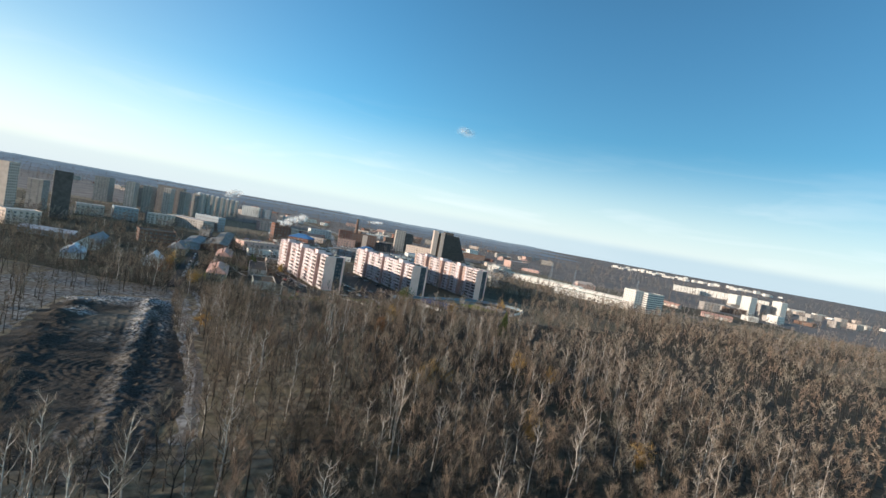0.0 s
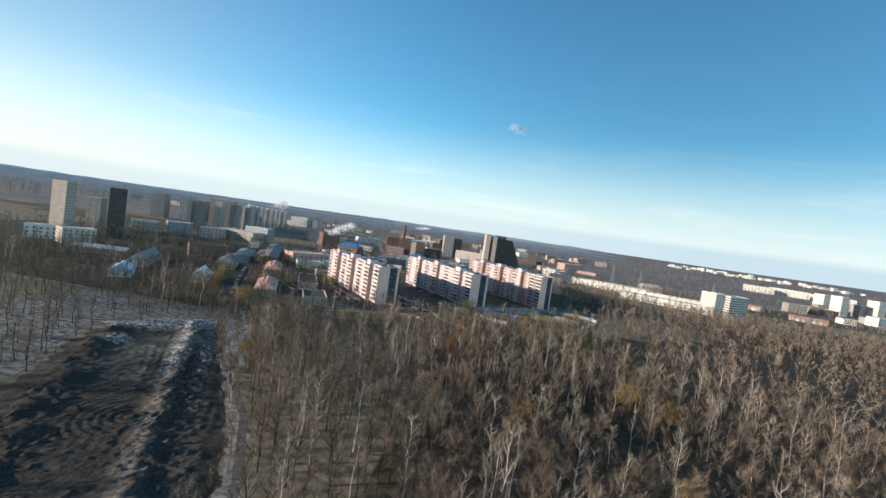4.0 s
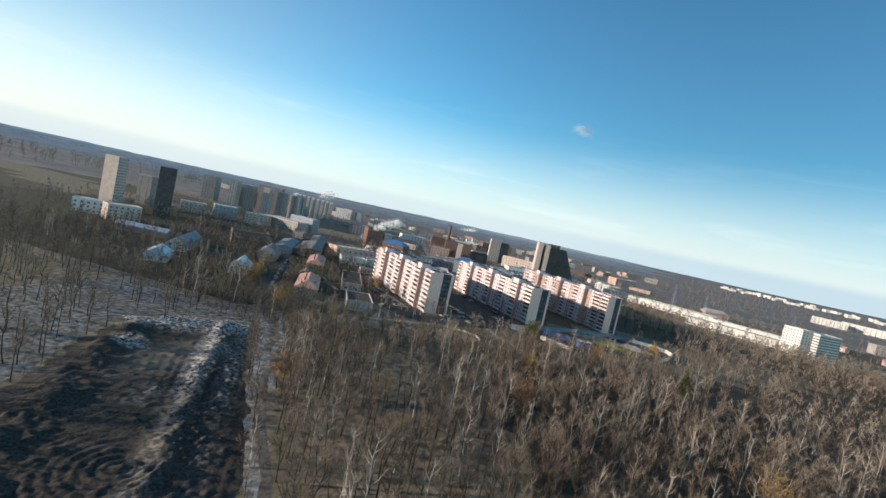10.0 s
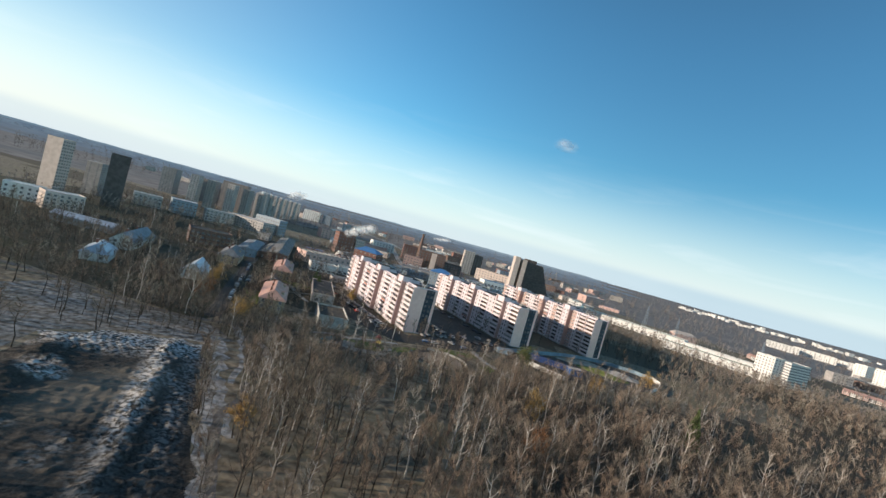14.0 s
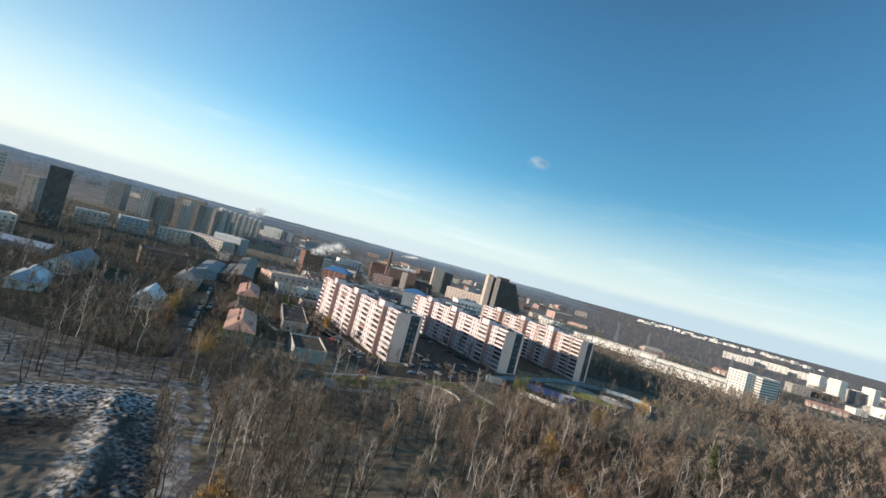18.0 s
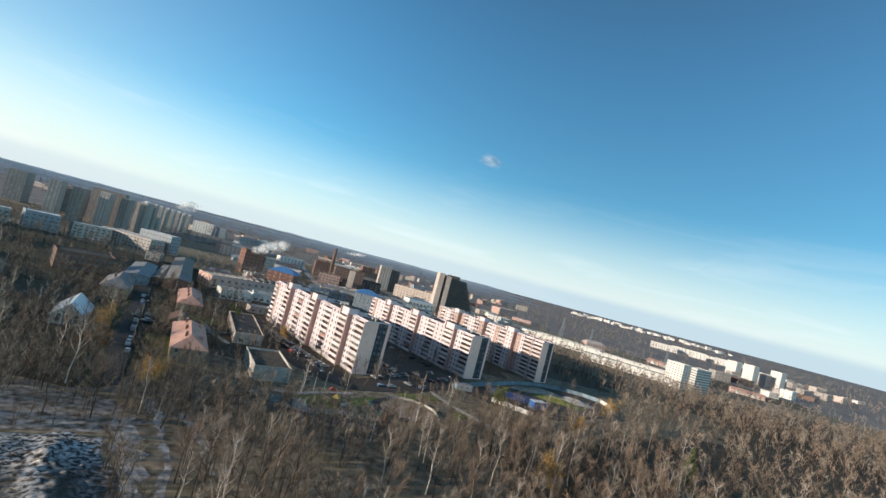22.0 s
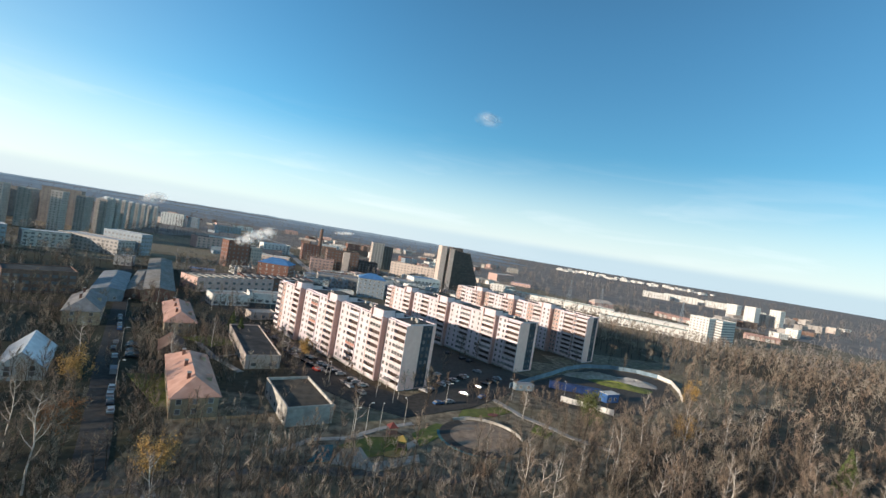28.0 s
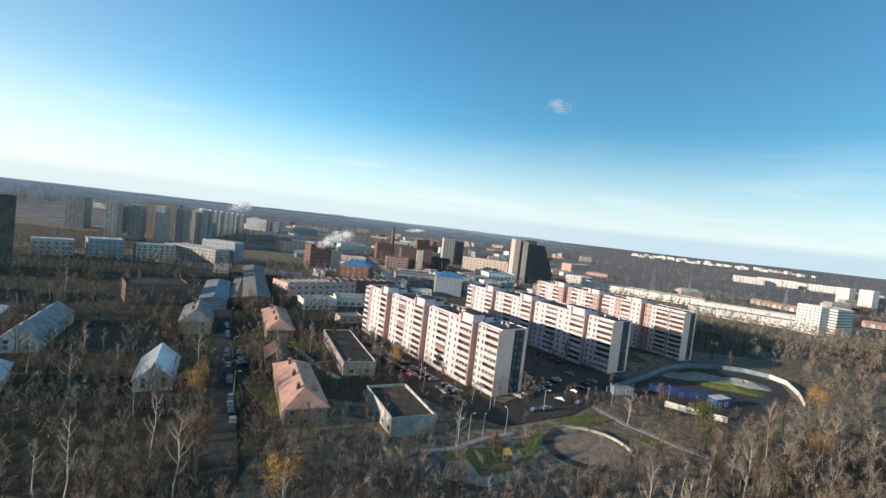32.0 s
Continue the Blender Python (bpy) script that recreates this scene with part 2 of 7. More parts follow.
M = {
    "panel": material("white_panel", (0.545, 0.478, 0.515), (0.645, 0.570, 0.612), 0.8, 0.9, stain=0.35, stain_scale=0.15, stain_col=(0.42, 0.36, 0.33)),
    "pink": material("pink_panel", (0.40, 0.265, 0.235), (0.48, 0.33, 0.29), 0.8, 0.9, stain=0.3, stain_scale=0.15, stain_col=(0.33, 0.22, 0.19)),
    "bluegrey": material("bluegrey_panel", (0.035, 0.045, 0.062), (0.06, 0.072, 0.095), 0.8, 0.85),
    "glass": material("window_glass", (0.10, 0.095, 0.10), (0.19, 0.18, 0.185), 0.3, 0.12, spec=0.6, vary=0.5),
    "frame": material("window_frame", (0.55, 0.54, 0.52), (0.65, 0.64, 0.62), 2.0, 0.6),
    "railing": material("balcony_front", (0.50, 0.44, 0.445), (0.66, 0.595, 0.60), 0.5, 0.8, vary=0.2),
    "railing_red": material("balcony_front_red", (0.30, 0.15, 0.12), (0.38, 0.21, 0.17), 0.5, 0.8, vary=0.2),
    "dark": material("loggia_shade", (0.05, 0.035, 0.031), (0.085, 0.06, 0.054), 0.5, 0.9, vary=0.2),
    "bitumen": material("roof_bitumen", (0.028, 0.03, 0.032), (0.06, 0.06, 0.06), 0.25, 0.9, stain=0.5, stain_scale=0.12, stain_col=(0.11, 0.11, 0.11)),
    "concrete": material("concrete", (0.30, 0.29, 0.27), (0.42, 0.40, 0.38), 0.6, 0.9, stain=0.4, stain_scale=0.1, stain_col=(0.2, 0.19, 0.18)),
    "brick": material("red_brick", (0.15, 0.078, 0.062), (0.215, 0.115, 0.092), 1.5, 0.9, stain=0.3, stain_scale=0.08, stain_col=(0.2, 0.1, 0.08), vary=0.15),
    "brown": material("brown_wall", (0.13, 0.085, 0.07), (0.18, 0.12, 0.1), 0.8, 0.9),
    "yellow": material("ochre_plaster", (0.34, 0.26, 0.175), (0.43, 0.34, 0.24), 0.8, 0.9, stain=0.3, stain_col=(0.3, 0.24, 0.18), vary=0.15),
    "redroof": material("red_metal_roof", (0.46, 0.26, 0.20), (0.55, 0.33, 0.26), 0.4, 0.55, stain=0.35, stain_scale=0.3, stain_col=(0.3, 0.15, 0.11)),
    "silver": material("zinc_roof", (0.42, 0.46, 0.52), (0.56, 0.60, 0.66), 0.4, 0.4, metal=0.5),
    "blueroof": material("blue_metal_roof", (0.06, 0.16, 0.34), (0.09, 0.22, 0.45), 0.5, 0.45),
    "white": material("white_wall", (0.58, 0.57, 0.55), (0.70, 0.69, 0.67), 0.5, 0.85, stain=0.25, stain_scale=0.1, stain_col=(0.5, 0.49, 0.46)),
    "greyslab": material("grey_slab", (0.30, 0.282, 0.275), (0.40, 0.375, 0.36), 0.3, 0.9, stain=0.3, stain_scale=0.05, stain_col=(0.25, 0.23, 0.21), vary=0.2),
    "mint": material("mint_roof", (0.42, 0.47, 0.40), (0.54, 0.58, 0.50), 0.2, 0.8),
    "bluewall": material("blue_cladding", (0.19, 0.235, 0.28), (0.27, 0.315, 0.36), 0.4, 0.6),
    "darkglass": material("dark_cladding", (0.035, 0.035, 0.04), (0.07, 0.065, 0.065), 0.15, 0.35, spec=0.5),
    "beige": material("beige_stone", (0.44, 0.37, 0.33), (0.53, 0.455, 0.415), 0.3, 0.9),
    "asphalt": material("asphalt", (0.050, 0.044, 0.039), (0.080, 0.071, 0.063), 0.6, 0.9, stain=0.4, stain_scale=0.08, stain_col=(0.1, 0.095, 0.09)),
    "gravel": material("gravel_path", (0.11, 0.095, 0.085), (0.21, 0.19, 0.175), 0.9, 0.95, stain=0.5, stain_scale=0.2, stain_col=(0.13, 0.11, 0.09)),
    "hoarding": material("blue_hoarding", (0.15, 0.22, 0.28), (0.21, 0.285, 0.35), 0.5, 0.6, vary=0.12),
    "deepblue": material("deep_blue_tarp", (0.012, 0.03, 0.10), (0.022, 0.05, 0.15), 0.5, 0.5),
    "sand": material("sand_mound", (0.27, 0.24, 0.20), (0.40, 0.36, 0.31), 0.5, 0.95, bump=0.4, stain=0.5, stain_scale=0.1, stain_col=(0.16, 0.16, 0.09)),
    "grass": material("late_grass", (0.078, 0.061, 0.037), (0.122, 0.095, 0.062), 0.35, 0.95, stain=0.6, stain_scale=0.07, stain_col=(0.10, 0.08, 0.055)),
    "litter": material("leaf_litter", (0.098, 0.077, 0.055), (0.32, 0.262, 0.186), 0.35, 0.95, bump=0.5, stain=0.6, stain_scale=0.06, stain_col=(0.19, 0.165, 0.09), detail=9),
    # lightened and greyed, with bluish stains: far haze put into the ground colour
    "far_wood": material("hazed_far_woodland", (0.148, 0.130, 0.122), (0.268, 0.238, 0.222), 0.03, 0.95, bump=0.6, stain=0.7, stain_scale=0.005, stain_col=(0.12, 0.125, 0.135), detail=9),
    "bark": material("grey_bark", (0.028, 0.023, 0.019), (0.058, 0.049, 0.041), 2.0, 0.9),
    "birch": material("birch_bark", (0.42, 0.39, 0.355), (0.64, 0.60, 0.555), 1.5, 0.85, stain=0.5, stain_scale=1.2, stain_col=(0.1, 0.09, 0.08)),
    "twig": material("bare_twigs", (0.135, 0.107, 0.084), (0.265, 0.212, 0.168), 0.12, 0.9, stain=0.5, stain_scale=0.03, stain_col=(0.105, 0.088, 0.066), island=0.4),
    "twig_red": material("reddish_twigs", (0.150, 0.108, 0.082), (0.275, 0.203, 0.156), 0.12, 0.9, stain=0.5, stain_scale=0.025, stain_col=(0.125, 0.107, 0.085), island=0.4),
    "twig_grey": material("greyish_twigs", (0.175, 0.152, 0.125), (0.32, 0.278, 0.235), 0.12, 0.9, stain=0.5, stain_scale=0.02, stain_col=(0.14, 0.122, 0.085), island=0.4),
    # far twigs greyer than the near ones, haze put into their colour
    "twig_far": material("hazed_far_twigs", (0.17, 0.148, 0.134), (0.26, 0.228, 0.208), 0.02, 0.9, island=0.25),
    "twig_farred": material("hazed_far_brown_twigs", (0.18, 0.150, 0.134), (0.265, 0.225, 0.205), 0.02, 0.9, island=0.25),
    "drygrass": material("dry_grass", (0.16, 0.12, 0.075), (0.24, 0.19, 0.12), 0.05, 0.95, stain=0.5, stain_scale=0.03, stain_col=(0.12, 0.11, 0.06)),
    "oldwhite": material("weathered_plaster", (0.36, 0.34, 0.31), (0.52, 0.50, 0.47), 0.7, 0.9, stain=0.6, stain_scale=0.25, stain_col=(0.22, 0.20, 0.18)),
    "dirtroof": material("dirty_roof", (0.05, 0.045, 0.04), (0.10, 0.085, 0.07), 0.35, 0.95, stain=0.7, stain_scale=0.18, stain_col=(0.13, 0.10, 0.07)),
    "leaf_orange": material("ochre_leaves", (0.27, 0.165, 0.055), (0.42, 0.275, 0.105), 0.5, 0.85, island=0.35),
    "needles": material("green_needles", (0.06, 0.085, 0.028), (0.10, 0.13, 0.05), 0.8, 0.9),
    "carpaint": material("car_paint_white", (0.26, 0.26, 0.27), (0.31, 0.31, 0.325), 0.2, 0.7, spec=0.15),
    "cardark": material("car_paint_dark", (0.02, 0.022, 0.028), (0.04, 0.042, 0.05), 0.2, 0.25, spec=0.5),
    "carred": material("car_paint_red", (0.34, 0.03, 0.025), (0.4, 0.05, 0.04), 0.2, 0.25, spec=0.5),
    "carblue": material("car_paint_blue", (0.04, 0.09, 0.2), (0.06, 0.12, 0.25), 0.2, 0.25, spec=0.5),
    "carsilver": material("car_paint_silver", (0.34, 0.35, 0.36), (0.4, 0.41, 0.42), 0.2, 0.3, spec=0.5, metal=0.3),
    "tyre": material("tyre_rubber", (0.02, 0.02, 0.02), (0.03, 0.03, 0.03), 2.0, 0.9),
    "farglass": material("far_window_glass", (0.10, 0.105, 0.12), (0.15, 0.155, 0.17), 0.3, 0.3, spec=0.5, vary=0.3),
    "oldtile": material("faded_tile_roof", (0.36, 0.22, 0.19), (0.46, 0.30, 0.26), 0.4, 0.8, stain=0.3, stain_scale=0.3, stain_col=(0.2, 0.13, 0.11)),
    "snowy": material("trodden_snow_and_gravel", (0.16, 0.14, 0.12), (0.54, 0.52, 0.50), 0.55, 0.9, stain=0.6, stain_scale=0.15, stain_col=(0.15, 0.13, 0.11), detail=8),
    "birch_twig": material("pale_birch_twigs", (0.185, 0.150, 0.122), (0.325, 0.270, 0.225), 0.12, 0.9, island=0.3),
    "palesand": material("pale_sand", (0.36, 0.315, 0.265), (0.50, 0.45, 0.385), 0.5, 0.95, bump=0.3, stain=0.5, stain_scale=0.12, stain_col=(0.28, 0.25, 0.21)),
    "lawn": material("green_lawn", (0.10, 0.13, 0.03), (0.18, 0.20, 0.055), 0.4, 0.95, stain=0.5, stain_scale=0.15, stain_col=(0.13, 0.11, 0.06)),
    "pinkwall": material("salmon_wall", (0.42, 0.28, 0.25), (0.52, 0.37, 0.335), 0.5, 0.9, vary=0.15),
    "darkslab": material("dark_slab", (0.07, 0.062, 0.06), (0.11, 0.097, 0.095), 0.3, 0.8),
    "glasshouse": material("ribbed_grey_roof", (0.17, 0.16, 0.15), (0.29, 0.275, 0.26), 0.35, 0.85, stain=0.5, stain_scale=0.1, stain_col=(0.22, 0.17, 0.13)),
    "zincblue": material("pale_blue_roof", (0.21, 0.225, 0.25), (0.33, 0.345, 0.37), 0.3, 0.75, stain=0.3, stain_scale=0.15, stain_col=(0.3, 0.3, 0.31)),
    "slate": material("grey_metal_roof", (0.16, 0.16, 0.17), (0.26, 0.255, 0.26), 0.4, 0.8, stain=0.3, stain_scale=0.15, stain_col=(0.2, 0.16, 0.13)),
    "teal": material("teal_rubber", (0.04, 0.13, 0.15), (0.07, 0.19, 0.21), 0.4, 0.8, stain=0.4, stain_scale=0.2, stain_col=(0.15, 0.15, 0.14)),
    "redplay": material("red_paint", (0.20, 0.055, 0.045), (0.26, 0.08, 0.065), 0.5, 0.5),
    "yellowplay": material("yellow_paint", (0.27, 0.20, 0.06), (0.33, 0.25, 0.08), 0.5, 0.5),
    "blueplay": material("bright_blue_paint", (0.03, 0.10, 0.28), (0.05, 0.14, 0.36), 0.5, 0.5),
    "willow_leaf": material("olive_grey_leaves", (0.15, 0.135, 0.085), (0.25, 0.225, 0.15), 0.5, 0.9, island=0.3),
    "leaf_rust": material("rusty_leaves", (0.16, 0.075, 0.035), (0.24, 0.12, 0.055), 0.5, 0.85),
    "snowlitter": material("leaf_litter_dusted_with_snow", (0.062, 0.052, 0.041), (0.36, 0.348, 0.335), 0.5, 0.95, bump=0.4, stain=0.85, stain_scale=0.07, stain_col=(0.125, 0.103, 0.076), detail=10),
    "snowroof": material("roof_dusted_with_snow", (0.34, 0.34, 0.345), (0.78, 0.78, 0.79), 0.22, 0.85, stain=0.5, stain_scale=0.06, stain_col=(0.3, 0.3, 0.3)),
    # four hill tones, paler and bluer with distance: haze put into the colour
    "distance_0": material("hazed_wooded_hills", (0.15, 0.175, 0.205), (0.205, 0.235, 0.27), 0.012, 0.95, detail=8),
    "distance_1": material("hazed_wooded_hills", (0.185, 0.23, 0.28), (0.235, 0.285, 0.335), 0.012, 0.95, detail=8),
    "distance_2": material("hazed_wooded_hills", (0.245, 0.305, 0.365), (0.295, 0.36, 0.42), 0.012, 0.95, detail=8),
    "distance_3": material("hazed_wooded_hills", (0.33, 0.405, 0.465), (0.38, 0.455, 0.515), 0.012, 0.95, detail=8),
    "duskslab": material("brown_grey_slab", (0.17, 0.158, 0.155), (0.225, 0.208, 0.20), 0.3, 0.9),
    # garden soil darkened: shade among the trees put into its colour
    "garden": material("shaded_garden_soil", (0.030, 0.028, 0.018), (0.085, 0.074, 0.048), 0.3, 0.95, bump=0.4, stain=0.6, stain_scale=0.05, stain_col=(0.055, 0.06, 0.03), detail=9),
    # pink panel made lighter and redder, its colour offsetting the bluish shade there
    "endwall": material("pink_end_panel", (0.84, 0.545, 0.475), (0.90, 0.615, 0.54), 0.6, 0.9, stain=0.35, stain_scale=0.12, stain_col=(0.70, 0.45, 0.39)),
    "brownsand": material("brown_sandy_ground", (0.22, 0.160, 0.118), (0.39, 0.295, 0.220), 0.4, 0.95, bump=0.3, stain=0.6, stain_scale=0.1, stain_col=(0.17, 0.14, 0.105), detail=8),
    # dark litter of the dense wood, shade between the trees painted in
    "wood_floor": material("shaded_wood_floor", (0.030, 0.024, 0.018), (0.105, 0.084, 0.060), 0.35, 0.95, bump=0.5, stain=0.6, stain_scale=0.06, stain_col=(0.10, 0.088, 0.048), detail=9),
    "pine_needles": material("pine_needles", (0.06, 0.075, 0.025), (0.11, 0.12, 0.045), 0.8, 0.9),
}



def vapour(name, density, scale):
    """Thin vapour: clear at the rim, thicker and uneven within."""
    m = bpy.data.materials.new(name)
    m.use_nodes = True
    n, l = m.node_tree.nodes, m.node_tree.links
    n.remove(n["Principled BSDF"])
    tc = n.new("ShaderNodeTexCoord")
    sub = n.new("ShaderNodeVectorMath")
    sub.operation = "DISTANCE"
    sub.inputs[1].default_value = (0.5, 0.0, 0.5)
    flat = n.new("ShaderNodeVectorMath")
    flat.operation = "MULTIPLY"
    flat.inputs[1].default_value = (1.0, 0.0, 1.0)
    l.new(tc.outputs["Generated"], flat.inputs[0])
    l.new(flat.outputs[0], sub.inputs[0])
    rim = n.new("ShaderNodeMapRange")
    rim.inputs["From Min"].default_value, rim.inputs["From Max"].default_value = 0.38, 0.05
    rim.interpolation_type = "SMOOTHSTEP"
    rim.inputs["To Max"].default_value = 1.0
    l.new(sub.outputs["Value"], rim.inputs["Value"])
    no = n.new("ShaderNodeTexNoise")
    no.inputs["Scale"].default_value, no.inputs["Detail"].default_value = scale, 5
    l.new(tc.outputs["Object"], no.inputs["Vector"])
    puff = n.new("ShaderNodeMapRange")
    puff.inputs["From Min"].default_value, puff.inputs["From Max"].default_value = 0.30, 0.56
    puff.inputs["To Max"].default_value = density
    l.new(no.outputs["Fac"], puff.inputs["Value"])
    mul = n.new("ShaderNodeMath")
    mul.operation = "MULTIPLY"
    l.new(rim.outputs[0], mul.inputs[0])
    l.new(puff.outputs[0], mul.inputs[1])
    mix, clear, lit, back, both = n.new("ShaderNodeMixShader"), n.new("ShaderNodeBsdfTransparent"), n.new("ShaderNodeBsdfDiffuse"), n.new("ShaderNodeBsdfTranslucent"), n.new("ShaderNodeMixShader")
    lit.inputs["Color"].default_value = back.inputs["Color"].default_value = (0.95, 0.95, 0.95, 1)
    l.new(lit.outputs[0], both.inputs[1])
    l.new(back.outputs[0], both.inputs[2])
    l.new(mul.outputs[0], mix.inputs["Fac"])
    l.new(clear.outputs[0], mix.inputs[1])
    l.new(both.outputs[0], mix.inputs[2])
    l.new(mix.outputs[0], n["Material Output"].inputs["Surface"])
    return m


M["cloud"] = vapour("cloud", 0.38, 0.03)
M["steam"] = vapour("steam", 1.0, 0.22)


def churned():
    """Dug-over earth: dark clods, a paler trodden middle and remnants of snow."""
    m = material("churned_earth", (0.020, 0.018, 0.016), (0.076, 0.066, 0.056), 1.6, 0.95, bump=0.6, detail=10)
    n, l = m.node_tree.nodes, m.node_tree.links
    b = n["Principled BSDF"]
    geo = [q for q in n if q.type == "NEW_GEOMETRY"][0]
    col = b.inputs["Base Color"].links[0].from_socket

    def over(col, scale, lo, hi, top, tone, detail=3, warp=0.0):
        no = n.new("ShaderNodeTexNoise")
        no.inputs["Scale"].default_value, no.inputs["Detail"].default_value, no.inputs["Distortion"].default_value = scale, detail, warp
        l.new(geo.outputs["Position"], no.inputs["Vector"])
        mr = n.new("ShaderNodeMapRange")
        mr.inputs["From Min"].default_value, mr.inputs["From Max"].default_value, mr.inputs["To Max"].default_value = lo, hi, top
        l.new(no.outputs["Fac"], mr.inputs["Value"])
        mx = n.new("ShaderNodeMixRGB")
        mx.inputs["Color2"].default_value = (*tone, 1)
        l.new(mr.outputs[0], mx.inputs["Fac"])
        l.new(col, mx.inputs["Color1"])
        return mx.outputs["Color"], mr.outputs[0]
    col, _ = over(col, 0.06, 0.5, 0.66, 0.6, (0.085, 0.072, 0.058))
    # the trodden tan hollow in the middle
    gone = n.new("ShaderNodeVectorMath")
    gone.operation = "SUBTRACT"
    gone.inputs[1].default_value = (-30.0, 36.0, 0.0)
    l.new(geo.outputs["Position"], gone.inputs[0])
    egg = n.new("ShaderNodeVectorMath")
    egg.operation = "MULTIPLY"
    egg.inputs[1].default_value = (1 / 10.0, 1 / 20.0, 0.0)
    l.new(gone.outputs[0], egg.inputs[0])
    far_ = n.new("ShaderNodeVectorMath")
    far_.operation = "LENGTH"
    l.new(egg.outputs[0], far_.inputs[0])
    tan = n.new("ShaderNodeMapRange")
    tan.inputs["From Min"].default_value, tan.inputs["From Max"].default_value, tan.inputs["To Max"].default_value = 1.25, 0.5, 0.8
    l.new(far_.outputs["Value"], tan.inputs["Value"])
    worn = n.new("ShaderNodeMixRGB")
    worn.inputs["Color2"].default_value = (0.19, 0.163, 0.128, 1)
    l.new(tan.outputs[0], worn.inputs["Fac"])
    l.new(col, worn.inputs["Color1"])
    col = worn.outputs["Color"]
    patchy = n.new("ShaderNodeTexNoise")
    patchy.inputs["Scale"].default_value, patchy.inputs["Detail"].default_value = 0.05, 2
    l.new(geo.outputs["Position"], patchy.inputs["Vector"])
    where = n.new("ShaderNodeMapRange")
    where.inputs["From Min"].default_value, where.inputs["From Max"].default_value = 0.60, 0.72
    l.new(patchy.outputs["Fac"], where.inputs["Value"])
    # snow keeps along the ridge of spoil by the track and at the upper end
    axis = n.new("ShaderNodeVectorMath")
    axis.operation = "DOT_PRODUCT"
    axis.inputs[1].default_value = (0.86, 0.5, 0.0)
    l.new(geo.outputs["Position"], axis.inputs[0])
    bands = []
    for mid, half_ in ((-1.0, 4.6), (8.0, 4.5)):
        off = n.new("ShaderNodeMath")
        off.operation = "SUBTRACT"
        off.inputs[1].default_value = mid
        l.new(axis.outputs["Value"], off.inputs[0])
        ab = n.new("ShaderNodeMath")
        ab.operation = "ABSOLUTE"
        l.new(off.outputs[0], ab.inputs[0])
        band = n.new("ShaderNodeMapRange")
        band.inputs["From Min"].default_value, band.inputs["From Max"].default_value = half_, 0.0
        band.inputs["To Max"].default_value = 1.0 if mid < 0 else 0.45
        l.new(ab.outputs[0], band.inputs["Value"])
        bands.append(band)
    most = n.new("ShaderNodeMath")
    most.operation = "MAXIMUM"
    l.new(bands[0].outputs[0], most.inputs[0])
    l.new(bands[1].outputs[0], most.inputs[1])
    both = n.new("ShaderNodeMath")
    both.operation = "MAXIMUM"
    l.new(most.outputs[0], both.inputs[0])
    l.new(where.outputs[0], both.inputs[1])
    upper = n.new("ShaderNodeVectorMath")
    upper.operation = "DOT_PRODUCT"
    upper.inputs[1].default_value = (-0.5, 0.86, 0.0)
    l.new(geo.outputs["Position"], upper.inputs[0])
    fade = n.new("ShaderNodeMapRange")
    fade.inputs["From Min"].default_value, fade.inputs["From Max"].default_value = 10.0, 36.0
    fade.inputs["To Min"].default_value = 0.25
    l.new(upper.outputs["Value"], fade.inputs["Value"])
    kept_ = n.new("ShaderNodeMath")
    kept_.operation = "MULTIPLY"
    l.new(both.outputs[0], kept_.inputs[0])
    l.new(fade.outputs[0], kept_.inputs[1])
    end_ = n.new("ShaderNodeMapRange")
    end_.inputs["From Min"].default_value, end_.inputs["From Max"].default_value = 66.0, 78.0
    l.new(upper.outputs["Value"], end_.inputs["Value"])
    where = n.new("ShaderNodeMath")
    where.operation = "MAXIMUM"
    l.new(kept_.outputs[0], where.inputs[0])
    l.new(end_.outputs[0], where.inputs[1])
    fine = n.new("ShaderNodeTexNoise")
    fine.inputs["Scale"].default_value, fine.inputs["Detail"].default_value, fine.inputs["Distortion"].default_value = 0.9, 12, 0.5
    l.new(geo.outputs["Position"], fine.inputs["Vector"])
    fl = n.new("ShaderNodeMapRange")
    fl.inputs["From Min"].default_value, fl.inputs["From Max"].default_value, fl.inputs["To Max"].default_value = 0.42, 0.62, 0.9
    l.new(fine.outputs["Fac"], fl.inputs["Value"])
    mu = n.new("ShaderNodeMath")
    mu.operation = "MULTIPLY"
    l.new(where.outputs[0], mu.inputs[0])
    l.new(fl.outputs[0], mu.inputs[1])
    mx = n.new("ShaderNodeMixRGB")
    mx.inputs["Color2"].default_value = (0.74, 0.71, 0.68, 1)
    l.new(mu.outputs[0], mx.inputs["Fac"])
    l.new(col, mx.inputs["Color1"])
    l.new(mx.outputs["Color"], b.inputs["Base Color"])
    return m


M["churned"] = churned()


